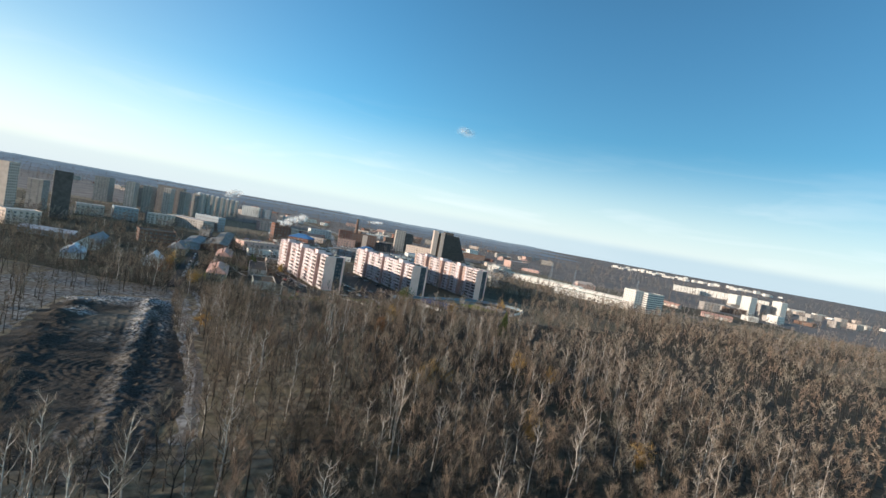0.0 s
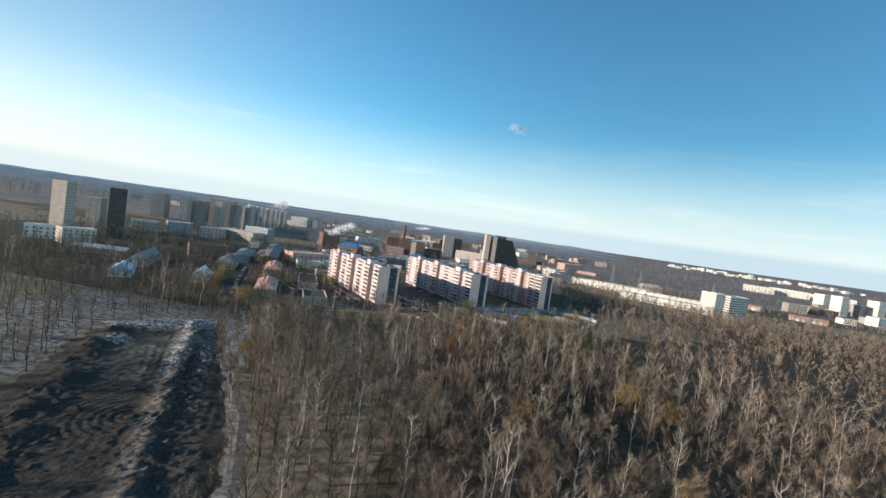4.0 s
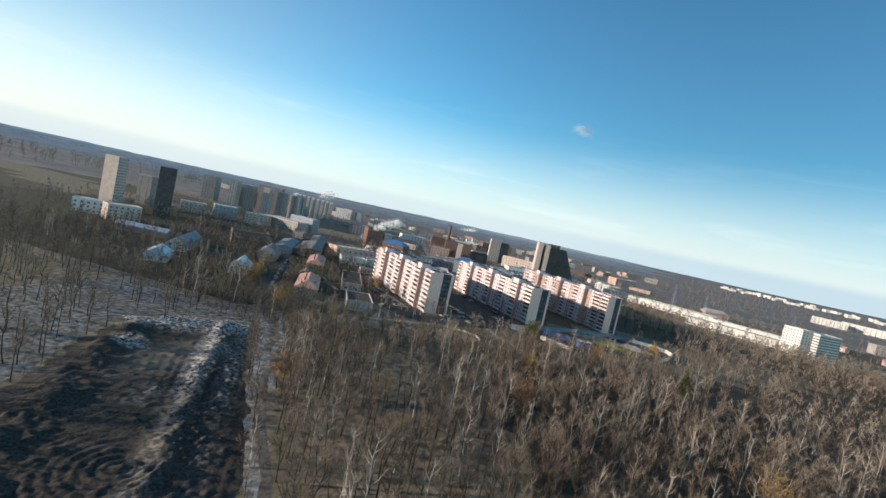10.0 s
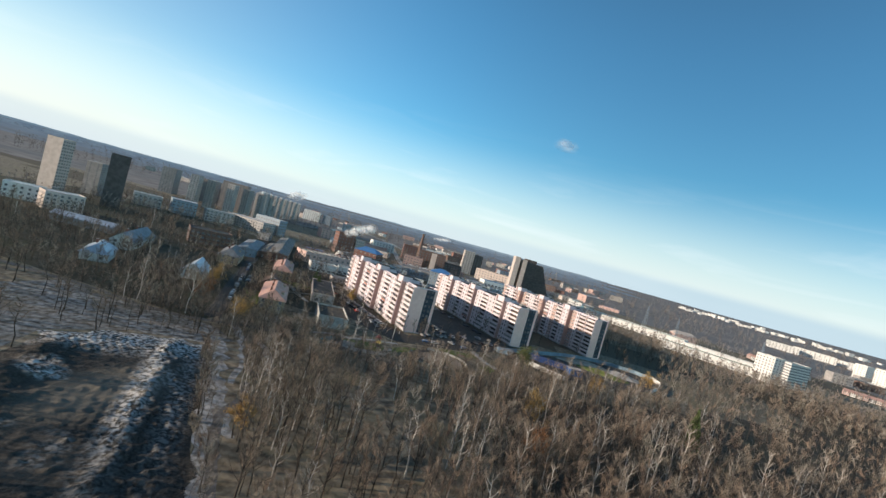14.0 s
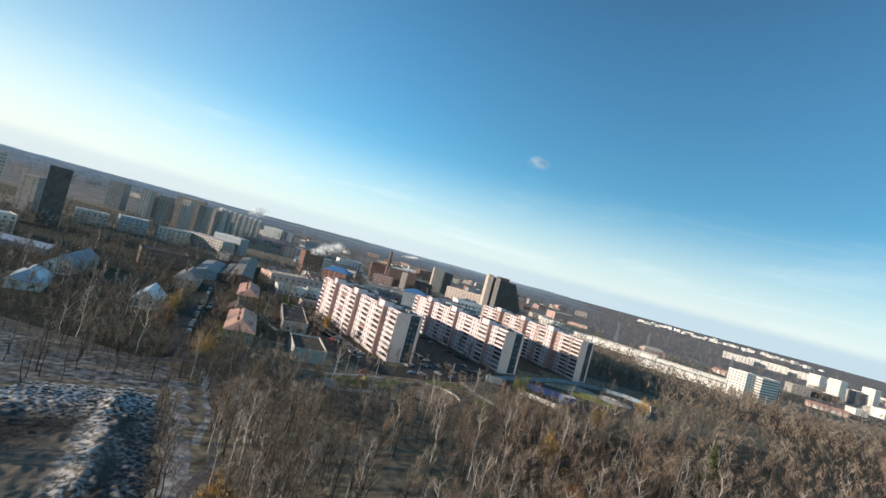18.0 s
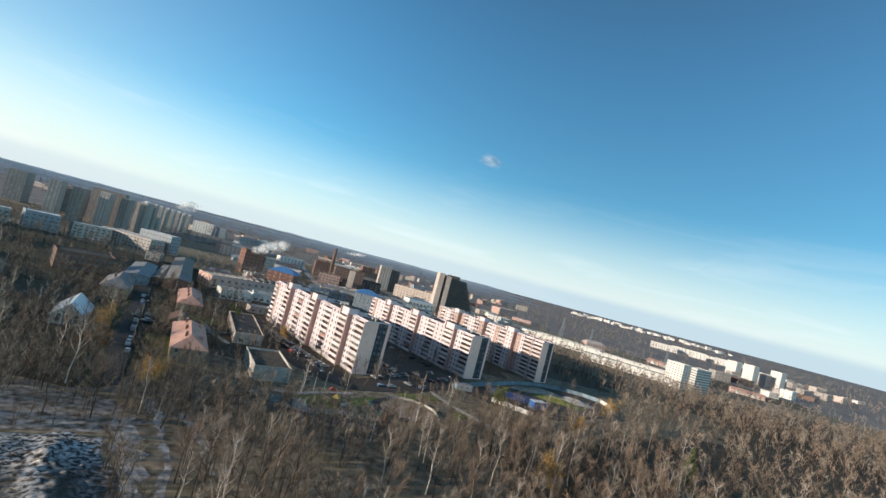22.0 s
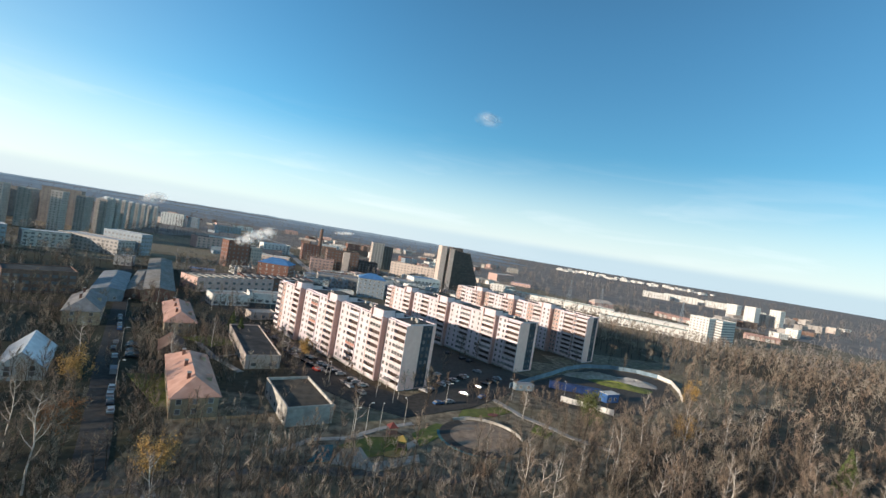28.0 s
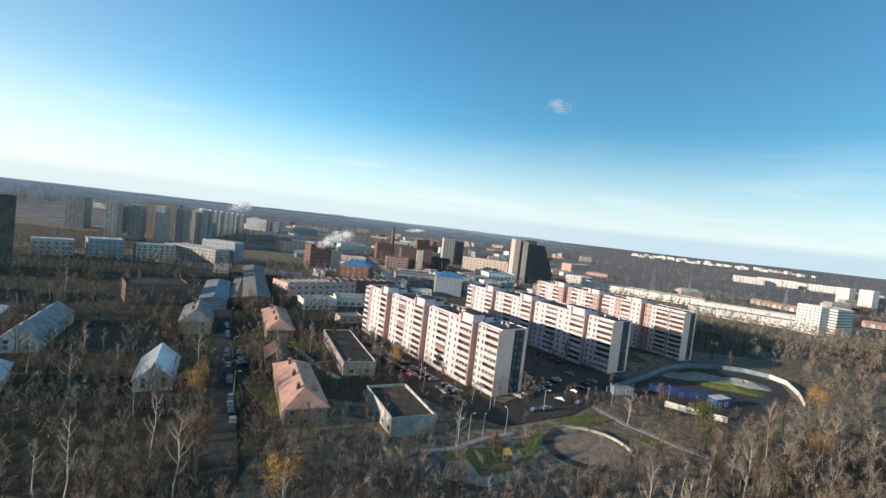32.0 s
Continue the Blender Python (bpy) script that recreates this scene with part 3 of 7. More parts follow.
# ---- mesh helpers ----
class Mesh:
    """Collects faces with a material each, and makes one mesh of them."""

    def __init__(self):
        self.v, self.f, self.m = [], [], []

    def quad(self, pts, mat=0):
        k = len(self.v)
        self.v += [tuple(p) for p in pts]
        self.f.append(tuple(range(k, k + len(pts))))
        self.m.append(mat)

    def box(self, x0, x1, y0, y1, z0, z1, mat=0, top=None):
        k = len(self.v)
        self.v += [(x0, y0, z0), (x1, y0, z0), (x1, y1, z0), (x0, y1, z0), (x0, y0, z1), (x1, y0, z1), (x1, y1, z1), (x0, y1, z1)]
        self.f += [(k, k + 3, k + 2, k + 1), (k + 4, k + 5, k + 6, k + 7), (k, k + 1, k + 5, k + 4), (k + 1, k + 2, k + 6, k + 5), (k + 2, k + 3, k + 7, k + 6), (k + 3, k, k + 4, k + 7)]
        self.m += [mat, mat if top is None else top, mat, mat, mat, mat]

    def data(self, name, mats):
        me = bpy.data.meshes.new(name)
        me.from_pydata(self.v, [], self.f)
        for q in mats:
            me.materials.append(M[q])
        me.polygons.foreach_set("material_index", self.m)
        me.update()
        return me


def part(name, data, parent, label="", m=None):
    """A mesh as one part of a thing."""
    ob = new(name, data)
    ob.parent = parent
    if m is not None:
        ob.matrix_basis = m
    return tagged(ob, label)


def thing(name, x, y, z, turn, label, category, group="", kind=""):
    """An Empty at the base of a thing, turned about z (degrees)."""
    ob = new(name)
    ob.matrix_basis = pose(x, y, z, 0, 0, turn)
    ob.empty_display_size = 0.5
    return tagged(ob, label, category, group, kind)


def heading(dx, dy):
    return math.degrees(math.atan2(dy, dx))


# ---- sticks and areas ----
def stick(p, q, r0, r1, sides):
    """A tapered stick between two places: corners and faces."""
    p, q = np.array(p, float), np.array(q, float)
    d = (q - p) / (np.linalg.norm(q - p) + 1e-9)
    a = np.cross(d, [0.3, 0.1, 1.0] if abs(d[2]) < 0.9 else [1.0, 0.2, 0])
    a /= np.linalg.norm(a)
    b = np.cross(d, a)
    t = np.arange(sides) * 2 * math.pi / sides
    ring = np.cos(t)[:, None] * a + np.sin(t)[:, None] * b
    v = np.concatenate([p + ring * r0, q + ring * r1])
    f = [(k, (k + 1) % sides, sides + (k + 1) % sides, sides + k) for k in range(sides)]
    return v, np.array(f)


def gather(bits):
    vs, fs, k = [], [], 0
    for v, f in bits:
        vs.append(v)
        fs.append(f + k)
        k += len(v)
    return np.concatenate(vs), np.concatenate(fs)


def blades(starts, ends, width, rs):
    """Thin pointed twigs between rows of places."""
    d = ends - starts
    side = np.cross(d, rs.normal(size=d.shape))
    side /= np.linalg.norm(side, axis=1)[:, None] + 1e-9
    w = side * width[:, None] * 0.62
    v = np.stack([starts - w, starts + w, ends], 1).reshape(-1, 3)
    return v, np.arange(len(v)).reshape(-1, 3)


def cards(c, d, size, rs):
    """Small four-cornered leaves round the places c."""
    side = np.cross(d, rs.normal(size=d.shape))
    side /= np.linalg.norm(side, axis=1)[:, None] + 1e-9
    v = np.stack([c - d * size, c + side * size * 0.6, c + d * size, c - side * size * 0.6], 1).reshape(-1, 3)
    return v, np.arange(len(v)).reshape(-1, 4)


def halves(f):
    """Four-cornered faces cut into three-cornered ones."""
    return np.concatenate([f[:, [0, 1, 2]], f[:, [0, 2, 3]]]) if f.shape[1] == 4 else f


def bare_tree(seed, h, spread_, limbs, twigs, width, crown_from=0.4, sides=5, up=0.9, limb=0.005, bare_limbs=True, wild=1.0):
    """A leafless tree: its wood (trunk and limbs) and its twigs, as corners and faces."""
    rs = np.random.RandomState(seed)
    wood, S, E = [], [], []
    pts = [np.zeros(3)]
    for k in range(4):
        pts.append(np.array([rs.normal(0, 0.02 * h), rs.normal(0, 0.02 * h), h * (k + 1) / 4 * 0.93]) + pts[-1] * [0.6, 0.6, 0])
    rad = [h * 0.0125 * (1 - 0.22 * k) for k in range(5)]
    for k in range(4):
        wood.append(stick(pts[k], pts[k + 1], rad[k], rad[k + 1], sides))
    for k in range(limbs):
        f = crown_from + (0.97 - crown_from) * (k + rs.rand()) / limbs
        i = min(int(f * 4), 3)
        base = pts[i] + (pts[i + 1] - pts[i]) * (f * 4 - i)
        a = rs.uniform(0, 6.28)
        ln = spread_ * (1.15 - 0.75 * (f - crown_from) / (1 - crown_from)) * rs.uniform(0.7, 1.15)
        d = np.array([math.cos(a), math.sin(a), up * rs.uniform(0.7, 1.5)])
        d /= np.linalg.norm(d)
        mid = base + d * ln * 0.55
        tip = mid + (d + [0, 0, 0.5]) * ln * 0.45
        if bare_limbs:
            wood.append(stick(base, mid, h * limb, h * limb * 0.6, 3))
        if bare_limbs:
            wood.append(stick(mid, tip, h * limb * 0.6, h * 0.001, 3))
        n = twigs // limbs
        u = rs.rand(n) ** 0.7
        on = np.where(u[:, None] < 0.5, base + (mid - base) * (u[:, None] * 2), mid + (tip - mid) * (u[:, None] * 2 - 1))
        dirs = rs.normal(size=(n, 3)) * 0.72 * wild + d * 0.8 + [0, 0, 0.5 / wild]
        dirs /= np.linalg.norm(dirs, axis=1)[:, None]
        S.append(on)
        E.append(on + dirs * (spread_ * rs.uniform(0.14, 0.52, n))[:, None])
    S, E = np.concatenate(S), np.concatenate(E)
    tw = blades(S, E, width * rs.uniform(0.6, 1.3, len(S)), rs)
    wv, wf = gather(wood)
    return (wv, halves(wf)), tw


def mesh_of(name, v, f, mat):
    me = bpy.data.meshes.new(name)
    me.vertices.add(len(v))
    me.vertices.foreach_set("co", np.ascontiguousarray(v, dtype=np.float32).ravel())
    n = f.shape[1]
    me.loops.add(f.size)
    me.loops.foreach_set("vertex_index", f.astype(np.int32).ravel())
    me.polygons.add(len(f))
    me.polygons.foreach_set("loop_start", np.arange(0, f.size, n, dtype=np.int32))
    if isinstance(mat, str):
        mat = [mat]
    for q in mat:
        me.materials.append(M[q])
    me.update(calc_edges=True)
    me.validate()
    return me


def inside(poly, x, y):
    """Whether places lie in a many-cornered area."""
    x, y = np.asarray(x), np.asarray(y)
    odd = np.zeros(x.shape, bool)
    for (x0, y0), (x1, y1) in zip(poly, poly[1:] + poly[:1]):
        cross = ((y0 > y) != (y1 > y))
        odd ^= cross & (x < (x1 - x0) * (y - y0) / (y1 - y0 + 1e-12) + x0)
    return odd


CLEARING = [(-36, 80), (-56, 72), (-68, 54), (-57, 28), (-45, 6), (-34, -24), (-24, -66), (46, -66), (38, -34), (23, -6), (4, 21), (-13, 46)]
OPEN = [CLEARING,
        [(-40, 84), (-32, 92), (-24, 88), (-12, 62), (2, 38), (18, 12), (34, -12), (52, -50), (40, -50), (26, -8), (6, 22), (-12, 48), (-34, 80)],
        [(-320, 122), (-60, 124), (-36, 126), (0, 132), (20, 126), (60, 130), (76, 150), (112, 172), (162, 214), (190, 262), (186, 296), (150, 334), (160, 420), (190, 620), (-300, 900), (-700, 500)],
        [(180, 700), (165, 560), (225, 440), (330, 390), (440, 385), (700, 460), (700, 900)]]
FOOT = []


def on_building(x, y, gap=2.5):
    """Whether a place lies on or close to a building's plan."""
    for ox, oy, turn, L, D in FOOT:
        c, s = math.cos(radians(turn)), math.sin(radians(turn))
        u, v = (x - ox) * c + (y - oy) * s, -(x - ox) * s + (y - oy) * c
        if -gap < u < L + gap and -gap < v < D + gap:
            return True
    return False




# ---- ground ----
def sheet(name, xs, ys, mats, height=None, pick=None):
    """A sheet over the grid xs, ys; height(x, y) raises it."""
    X, Y = np.meshgrid(xs, ys)
    Z = height(X, Y) if height else np.zeros_like(X)
    nx, ny = len(xs), len(ys)
    me = bpy.data.meshes.new(name)
    i = np.arange(nx * ny).reshape(ny, nx)
    f = np.stack([i[:-1, :-1], i[:-1, 1:], i[1:, 1:], i[1:, :-1]], -1).reshape(-1, 4)
    me.from_pydata(np.stack([X, Y, Z], -1).reshape(-1, 3).tolist(), [], f.tolist())
    for q in mats:
        me.materials.append(M[q])
    if pick is not None:
        cx, cy = X.ravel()[f].mean(1), Y.ravel()[f].mean(1)
        me.polygons.foreach_set("material_index", pick(cx, cy).astype(int))
    me.update()
    return me


def waves(X, Y, s, seed):
    """Smooth uneven ground from a few crossing waves, about -1 to 1."""
    r = np.random.RandomState(seed)
    z = np.zeros_like(X)
    for k in range(7):
        a, w = r.uniform(0, 6.28), s * r.uniform(0.5, 1.6)
        z += np.sin((X * math.cos(a) + Y * math.sin(a)) * w + r.uniform(0, 6.28))
    return z / 4


def spread(a, b, near, n):
    """Grid lines that are close together near the middle of the plan."""
    t = np.linspace(-1, 1, n)
    w = np.sign(t) * (near * np.abs(t) + (1 - near) * np.abs(t) ** 5)
    return np.where(w < 0, -w * a, w * b)


def far_height(X, Y):
    """The land rises a little far out, where wooded ridges close the view."""
    d = np.hypot(X, Y)
    return np.clip((d - 1400) / 3400, 0, 1) ** 1.5 * 34 * (1 + 0.25 * waves(X, Y, 0.0016, 3)) - 0.15


# colours carry haze far out, and tree shade in dense wood and gardens
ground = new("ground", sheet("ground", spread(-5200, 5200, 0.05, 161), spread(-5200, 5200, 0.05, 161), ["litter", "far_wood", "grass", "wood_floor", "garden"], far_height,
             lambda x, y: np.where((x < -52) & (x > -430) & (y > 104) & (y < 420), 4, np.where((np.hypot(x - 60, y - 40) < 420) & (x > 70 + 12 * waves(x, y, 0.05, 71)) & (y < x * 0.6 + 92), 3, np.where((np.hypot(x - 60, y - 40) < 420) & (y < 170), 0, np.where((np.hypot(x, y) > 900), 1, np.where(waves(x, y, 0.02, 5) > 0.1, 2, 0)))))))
tagged(ground, "brown leaf-littered ground running out to far woods", "ground", kind="structure")


# the distance: low wooded hills, range behind range; haze painted in as paler blues
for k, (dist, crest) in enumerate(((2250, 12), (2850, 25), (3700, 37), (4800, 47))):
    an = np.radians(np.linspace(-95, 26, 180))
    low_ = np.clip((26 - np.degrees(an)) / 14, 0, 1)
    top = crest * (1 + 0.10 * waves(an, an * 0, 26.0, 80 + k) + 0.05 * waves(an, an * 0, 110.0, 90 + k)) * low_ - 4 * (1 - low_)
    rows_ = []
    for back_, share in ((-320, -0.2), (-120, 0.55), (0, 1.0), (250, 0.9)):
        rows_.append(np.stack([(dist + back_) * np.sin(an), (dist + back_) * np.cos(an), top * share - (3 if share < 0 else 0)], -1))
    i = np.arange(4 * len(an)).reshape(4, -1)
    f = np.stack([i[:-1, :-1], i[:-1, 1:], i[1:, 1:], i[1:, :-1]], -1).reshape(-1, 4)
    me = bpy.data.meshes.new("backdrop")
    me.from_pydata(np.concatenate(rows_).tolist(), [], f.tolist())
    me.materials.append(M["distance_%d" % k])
    tagged(new("backdrop", me), "added blue-grey wooded hills, distance haze put into their colour", "hills", kind="structure")


def ribbon(name, pts, width, z, mat, label, category, ragged=0.0):
    """A flat strip along a line of places, with a little thickness; ragged: how far its edges wander."""
    me = Mesh()
    q = random.Random(len(pts) * 31 + int(abs(pts[0][0])))
    P = []
    for (x0, y0), (x1, y1) in zip(pts[:-1], pts[1:]):
        n = max(1, int(math.hypot(x1 - x0, y1 - y0) / 3.0)) if ragged else 1
        P += [Vector((x0 + (x1 - x0) * k / n, y0 + (y1 - y0) * k / n, 0)) for k in range(n)]
    P.append(Vector((*pts[-1], 0)))
    L, R = [], []
    for i, p in enumerate(P):
        d = (P[min(i + 1, len(P) - 1)] - P[max(i - 1, 0)]).normalized()
        nrm = Vector((-d.y, d.x, 0))
        L.append(p + nrm * (width / 2 + q.uniform(-ragged, ragged)))
        R.append(p - nrm * (width / 2 + q.uniform(-ragged, ragged)))
    for i in range(len(P) - 1):
        a, b, c, d = R[i], R[i + 1], L[i + 1], L[i]
        me.quad([(q_.x, q_.y, z) for q_ in (a, b, c, d)])
        me.quad([(a.x, a.y, z - 0.3), (b.x, b.y, z - 0.3), (b.x, b.y, z), (a.x, a.y, z)])
        me.quad([(c.x, c.y, z - 0.3), (d.x, d.y, z - 0.3), (d.x, d.y, z), (c.x, c.y, z)])
    return tagged(new(name, me.data(name, [mat])), label, category, kind="structure")


def patch(name, pts, z, mat, label, category):
    """A flat many-cornered area with a low edge."""
    me = Mesh()
    me.quad([(x, y, z) for x, y in pts])
    for (x0, y0), (x1, y1) in zip(pts, pts[1:] + pts[:1]):
        me.quad([(x0, y0, z - 0.3), (x1, y1, z - 0.3), (x1, y1, z), (x0, y0, z)])
    return tagged(new(name, me.data(name, [mat])), label, category, kind="structure")


# ---- buildings ----
def window_mesh(w, h, mat="frame"):
    """A window that sits on a wall facing -y: the frame as one ring, and its pane."""
    t, o, i = 0.1, -0.07, 0.05
    out = [(-w / 2 - t, -t), (w / 2 + t, -t), (w / 2 + t, h + t), (-w / 2 - t, h + t)]
    inn = [(-w / 2, 0), (w / 2, 0), (w / 2, h), (-w / 2, h)]
    v = [(x, o, z) for x, z in out] + [(x, o, z) for x, z in inn] + [(x, i, z) for x, z in inn] + [(x, i, z) for x, z in out]
    f = []
    for k in range(4):
        n = (k + 1) % 4
        f += [(k, n, 4 + n, 4 + k), (4 + k, 4 + n, 8 + n, 8 + k), (12 + k, 12 + n, n, k)]
    fr = bpy.data.meshes.new("window")
    fr.from_pydata(v, [], f)
    fr.materials.append(M[mat])
    g = Mesh()
    g.box(-w / 2, w / 2, -0.015, 0.04, 0, h, 0)
    return fr, g.data("pane", ["glass"])


WIN = {"small": window_mesh(1.2, 1.4), "wide": window_mesh(1.9, 1.4), "dark": window_mesh(1.3, 1.4, "bluegrey")}


def window(kind, parent, m):
    """One window as a part, with its pane."""
    fr, g = WIN[kind]
    ob = part("window", fr, parent, "", m)
    part("pane", g, ob)
    return ob


def balcony_mesh(w, kind):
    """A loggia's floor slab with side walls, its parapet and, where it is glazed, its sashes."""
    base, front_, glazed = Mesh(), Mesh(), Mesh()
    base.box(0, w, -0.25, 1.25, -0.2, 0.0, 0)
    base.box(0, 0.12, -0.22, 1.25, 0, 2.55, 0)
    base.box(w - 0.12, w, -0.22, 1.25, 0, 2.55, 0)
    front_.box(0.12, w - 0.12, -0.22, -0.12, 0.0, 1.02, 0)
    front_.box(0.12, w - 0.12, -0.26, -0.08, 1.02, 1.08, 0)
    if kind:
        glazed.box(0.12, w - 0.12, -0.14, -0.1, 1.08, 2.5, 0)
        for k in range(5):
            x = 0.12 + (w - 0.33) * k / 4
            glazed.box(x, x + 0.09, -0.2, -0.14, 1.08, 2.5, 1)
        glazed.box(0.12, w - 0.12, -0.2, -0.1, 2.4, 2.5, 1)
    return base.data("balcony", ["panel"]), front_.data("parapet", ["railing_red" if kind == 2 else "railing"]), glazed.data("glazing", ["glass", "frame"]) if kind else None


def slab(x, y, turn, cuts, depth, step, floors, label, end_dark=True, red=False):
    """A panel block of stepped sections; red: with broad salmon strips between the loggias. x runs along the front, y inwards."""
    fl = 2.75
    H = floors * fl + 0.9
    FOOT.append((x, y, turn, cuts[-1], depth + 4))
    ob = thing("apartment_block", x, y, 0, turn, label, "apartment block", "panel blocks by the wood")
    rnd = random.Random(int(x * 7 + y))
    for s, (x0, x1) in enumerate(zip(cuts[:-1], cuts[1:])):
        yo, L = s * step, x1 - x0
        last = s == len(cuts) - 2
        yb = depth + yo * 0.6
        body = Mesh()
        body.box(x0, x1, yo + 1.3, yb, 0, H, 0)
        plinth = Mesh()
        plinth.box(x0, x1, yo, yo + 1.3, 0, 0.9, 0)
        part("plinth", plinth.data("plinth", ["concrete"]), ob)
        if s == 0:
            cols = [("B", 0.2), ("P", 0.12), ("W", 0.4), ("B", 0.28)]
        elif last:
            cols = [("W", 0.42), ("B", 0.58)]
        else:
            cols = [("W", 0.26), ("B", 0.23), ("W", 0.26), ("B", 0.25)]
        if red:
            cols = [("P", 0.17), ("B", 0.19), ("W", 0.25), ("B", 0.22), ("P", 0.17)] if s < 2 else [("B", 0.22), ("W", 0.12), ("P", 0.18), ("B", 0.24), ("W", 0.24)] if not last else [("P", 0.2), ("W", 0.12), ("B", 0.3), ("P", 0.06), ("B", 0.32)]
        xc = x0
        bal = []
        for kind, fr in cols:
            w = L * fr
            if kind == "B":
                bal.append((xc, w))
            else:
                strip = Mesh()
                strip.box(xc, xc + w, yo, yo + 1.3, 0.9, H, 0)
                part("wall_strip", strip.data("wall_strip", ["pink" if kind == "P" else "panel"]), ob)
            xc += w
        # header over each loggia stack, side wall strip, parapet
        for bx, bw in bal:
            head = Mesh()
            head.box(bx, bx + bw, yo, yo + 1.3, floors * fl + 0.1, H - 0.3, 0)
            part("loggia_header", head.data("loggia_header", ["panel"]), ob)
        if not last:
            side = Mesh()
            side.box(x1 - 0.02, x1 + 0.12, yo, yo + step + 1.3, 0, H, 0)
            part("side_wall", side.data("side_wall", ["pink"]), ob, "salmon side wall of a step")
        part("section_wall", body.data("section_wall", ["panel"]), ob)
        roof = Mesh()
        roof.box(x0 + 0.3, x1 - 0.3, yo + 1.6, yb - 0.3, H - 0.2, H + 0.02, 0)
        roof.box(x0, x1, yo + 1.3, yo + 1.6, H, H + 0.45, 1)
        roof.box(x0, x1, yb - 0.3, yb, H, H + 0.45, 1)
        roof.box(x0, x0 + 0.3, yo + 1.6, yb - 0.3, H, H + 0.45, 1)
        roof.box(x1 - 0.3, x1, yo + 1.6, yb - 0.3, H, H + 0.45, 1)
        part("roof", roof.data("roof", ["bitumen", "panel"]), ob, "dark bitumen roof with a pale parapet")
        if not last:
            bx = x1 - L * 0.25
            lift = Mesh()
            lift.box(bx, x1 - 1.0, yo + 0.4, yo + 6.5, H - 0.6, H + 2.9, 0)
            lift.box(bx - 0.2, x1 - 0.8, yo + 0.2, yo + 6.7, H + 2.9, H + 3.1, 1)
            lift.box(bx - 2.6, bx, yo + 0.8, yo + 5.0, H, H + 1.6, 0)
            lift.box(bx - 0.3, bx + 0.1, yo - 0.35, yo + 1.3, 0.9, H + 2.7, 2)
            lift.box(x1 - 0.5, x1 - 0.1, yo - 0.35, yo + 1.3, 0.9, H + 0.4, 2)
            lift.box(bx - 9, x1 - 1.0, yo + 7.0, yo + 11.5, H, H + 1.9, 0)
            lift.box(bx - 9.2, x1 - 0.8, yo + 6.8, yo + 11.7, H + 1.9, H + 2.1, 1)
            part("lift_house", lift.data("lift_house", ["panel", "bitumen", "pink"]), ob, "white lift housing with pink fins")
        door = Mesh()
        ex = x0 + L * 0.5
        door.box(ex - 2.2, ex + 2.2, yo - 2.2, yo, 2.6, 2.8, 0)
        for px in (ex - 2.0, ex + 1.85):
            door.box(px, px + 0.15, yo - 2.0, yo - 1.85, 0, 2.6, 0)
        door.box(ex - 0.7, ex + 0.7, yo - 0.08, yo, 0, 2.2, 1)
        part("entrance_canopy", door.data("entrance_canopy", ["concrete", "brown"]), ob, "pale concrete canopy over a brown door")
        for k in range(4):
            vx = rnd.uniform(x0 + 2, x1 - 3)
            vent = Mesh()
            vent.box(vx, vx + 0.9, yb - 4 - k, yb - 3.2 - k, H, H + 1.3, 0)
            part("vent", vent.data("vent", ["concrete"]), ob)
        for bx, bw in bal:
            meshes = [balcony_mesh(bw, k) for k in (0, 1, 1, 1, 2)]
            # back wall in a dark tone: the recess's shade put into its colour
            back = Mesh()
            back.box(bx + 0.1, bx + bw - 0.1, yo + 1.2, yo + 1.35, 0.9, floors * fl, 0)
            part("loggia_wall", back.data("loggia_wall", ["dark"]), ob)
            for k in range(floors):
                b = meshes[rnd.choice([0, 0, 0, 0, 0, 0, 0, 1, 2, 4 if rnd.random() < 0.25 else 0])]
                bal_ob = part("balcony", b[0], ob, "", pose(bx, yo - 0.12, 0.9 + k * fl))
                part("parapet", b[1], bal_ob)
                if b[2]:
                    part("glazing", b[2], bal_ob, "glazed balcony sashes")
        xc = x0
        for kind, fr in cols:
            w = L * fr
            if kind != "B":
                for k in range(floors):
                    spots = [xc + w / 2] if w < 4.5 else [xc + w * 0.27, xc + w * 0.73]
                    for sx in spots:
                        window("small", ob, pose(sx, yo, 1.75 + k * fl))
            xc += w
    # the near end: pale, with a dark strip of windows down its middle
    yo = (len(cuts) - 2) * step
    yb = depth + yo * 0.6
    x1 = cuts[-1]
    if end_dark:
        clad = Mesh()
        clad.box(x1 - 0.05, x1 + 0.06, yo + 0.02, yb - 0.02, 0.3, H - 0.05, 0)
        part("end_wall", clad.data("end_wall", ["endwall"]), ob, "pinkish panelled end wall")
        strip = Mesh()
        a, b = yo + (yb - yo) * 0.52, yo + (yb - yo) * 0.88
        strip.box(x1 - 0.1, x1 + 0.12, a, b, 0.6, H - 0.1, 0)
        part("end_strip", strip.data("end_strip", ["bluegrey"]), ob, "dark blue-grey strip down the end wall")
        for k in range(floors):
            for q in (0.28, 0.72):
                window("dark", ob, pose(x1 + 0.12, a + (b - a) * q, 1.75 + k * fl, 0, 0, 90))
    return ob


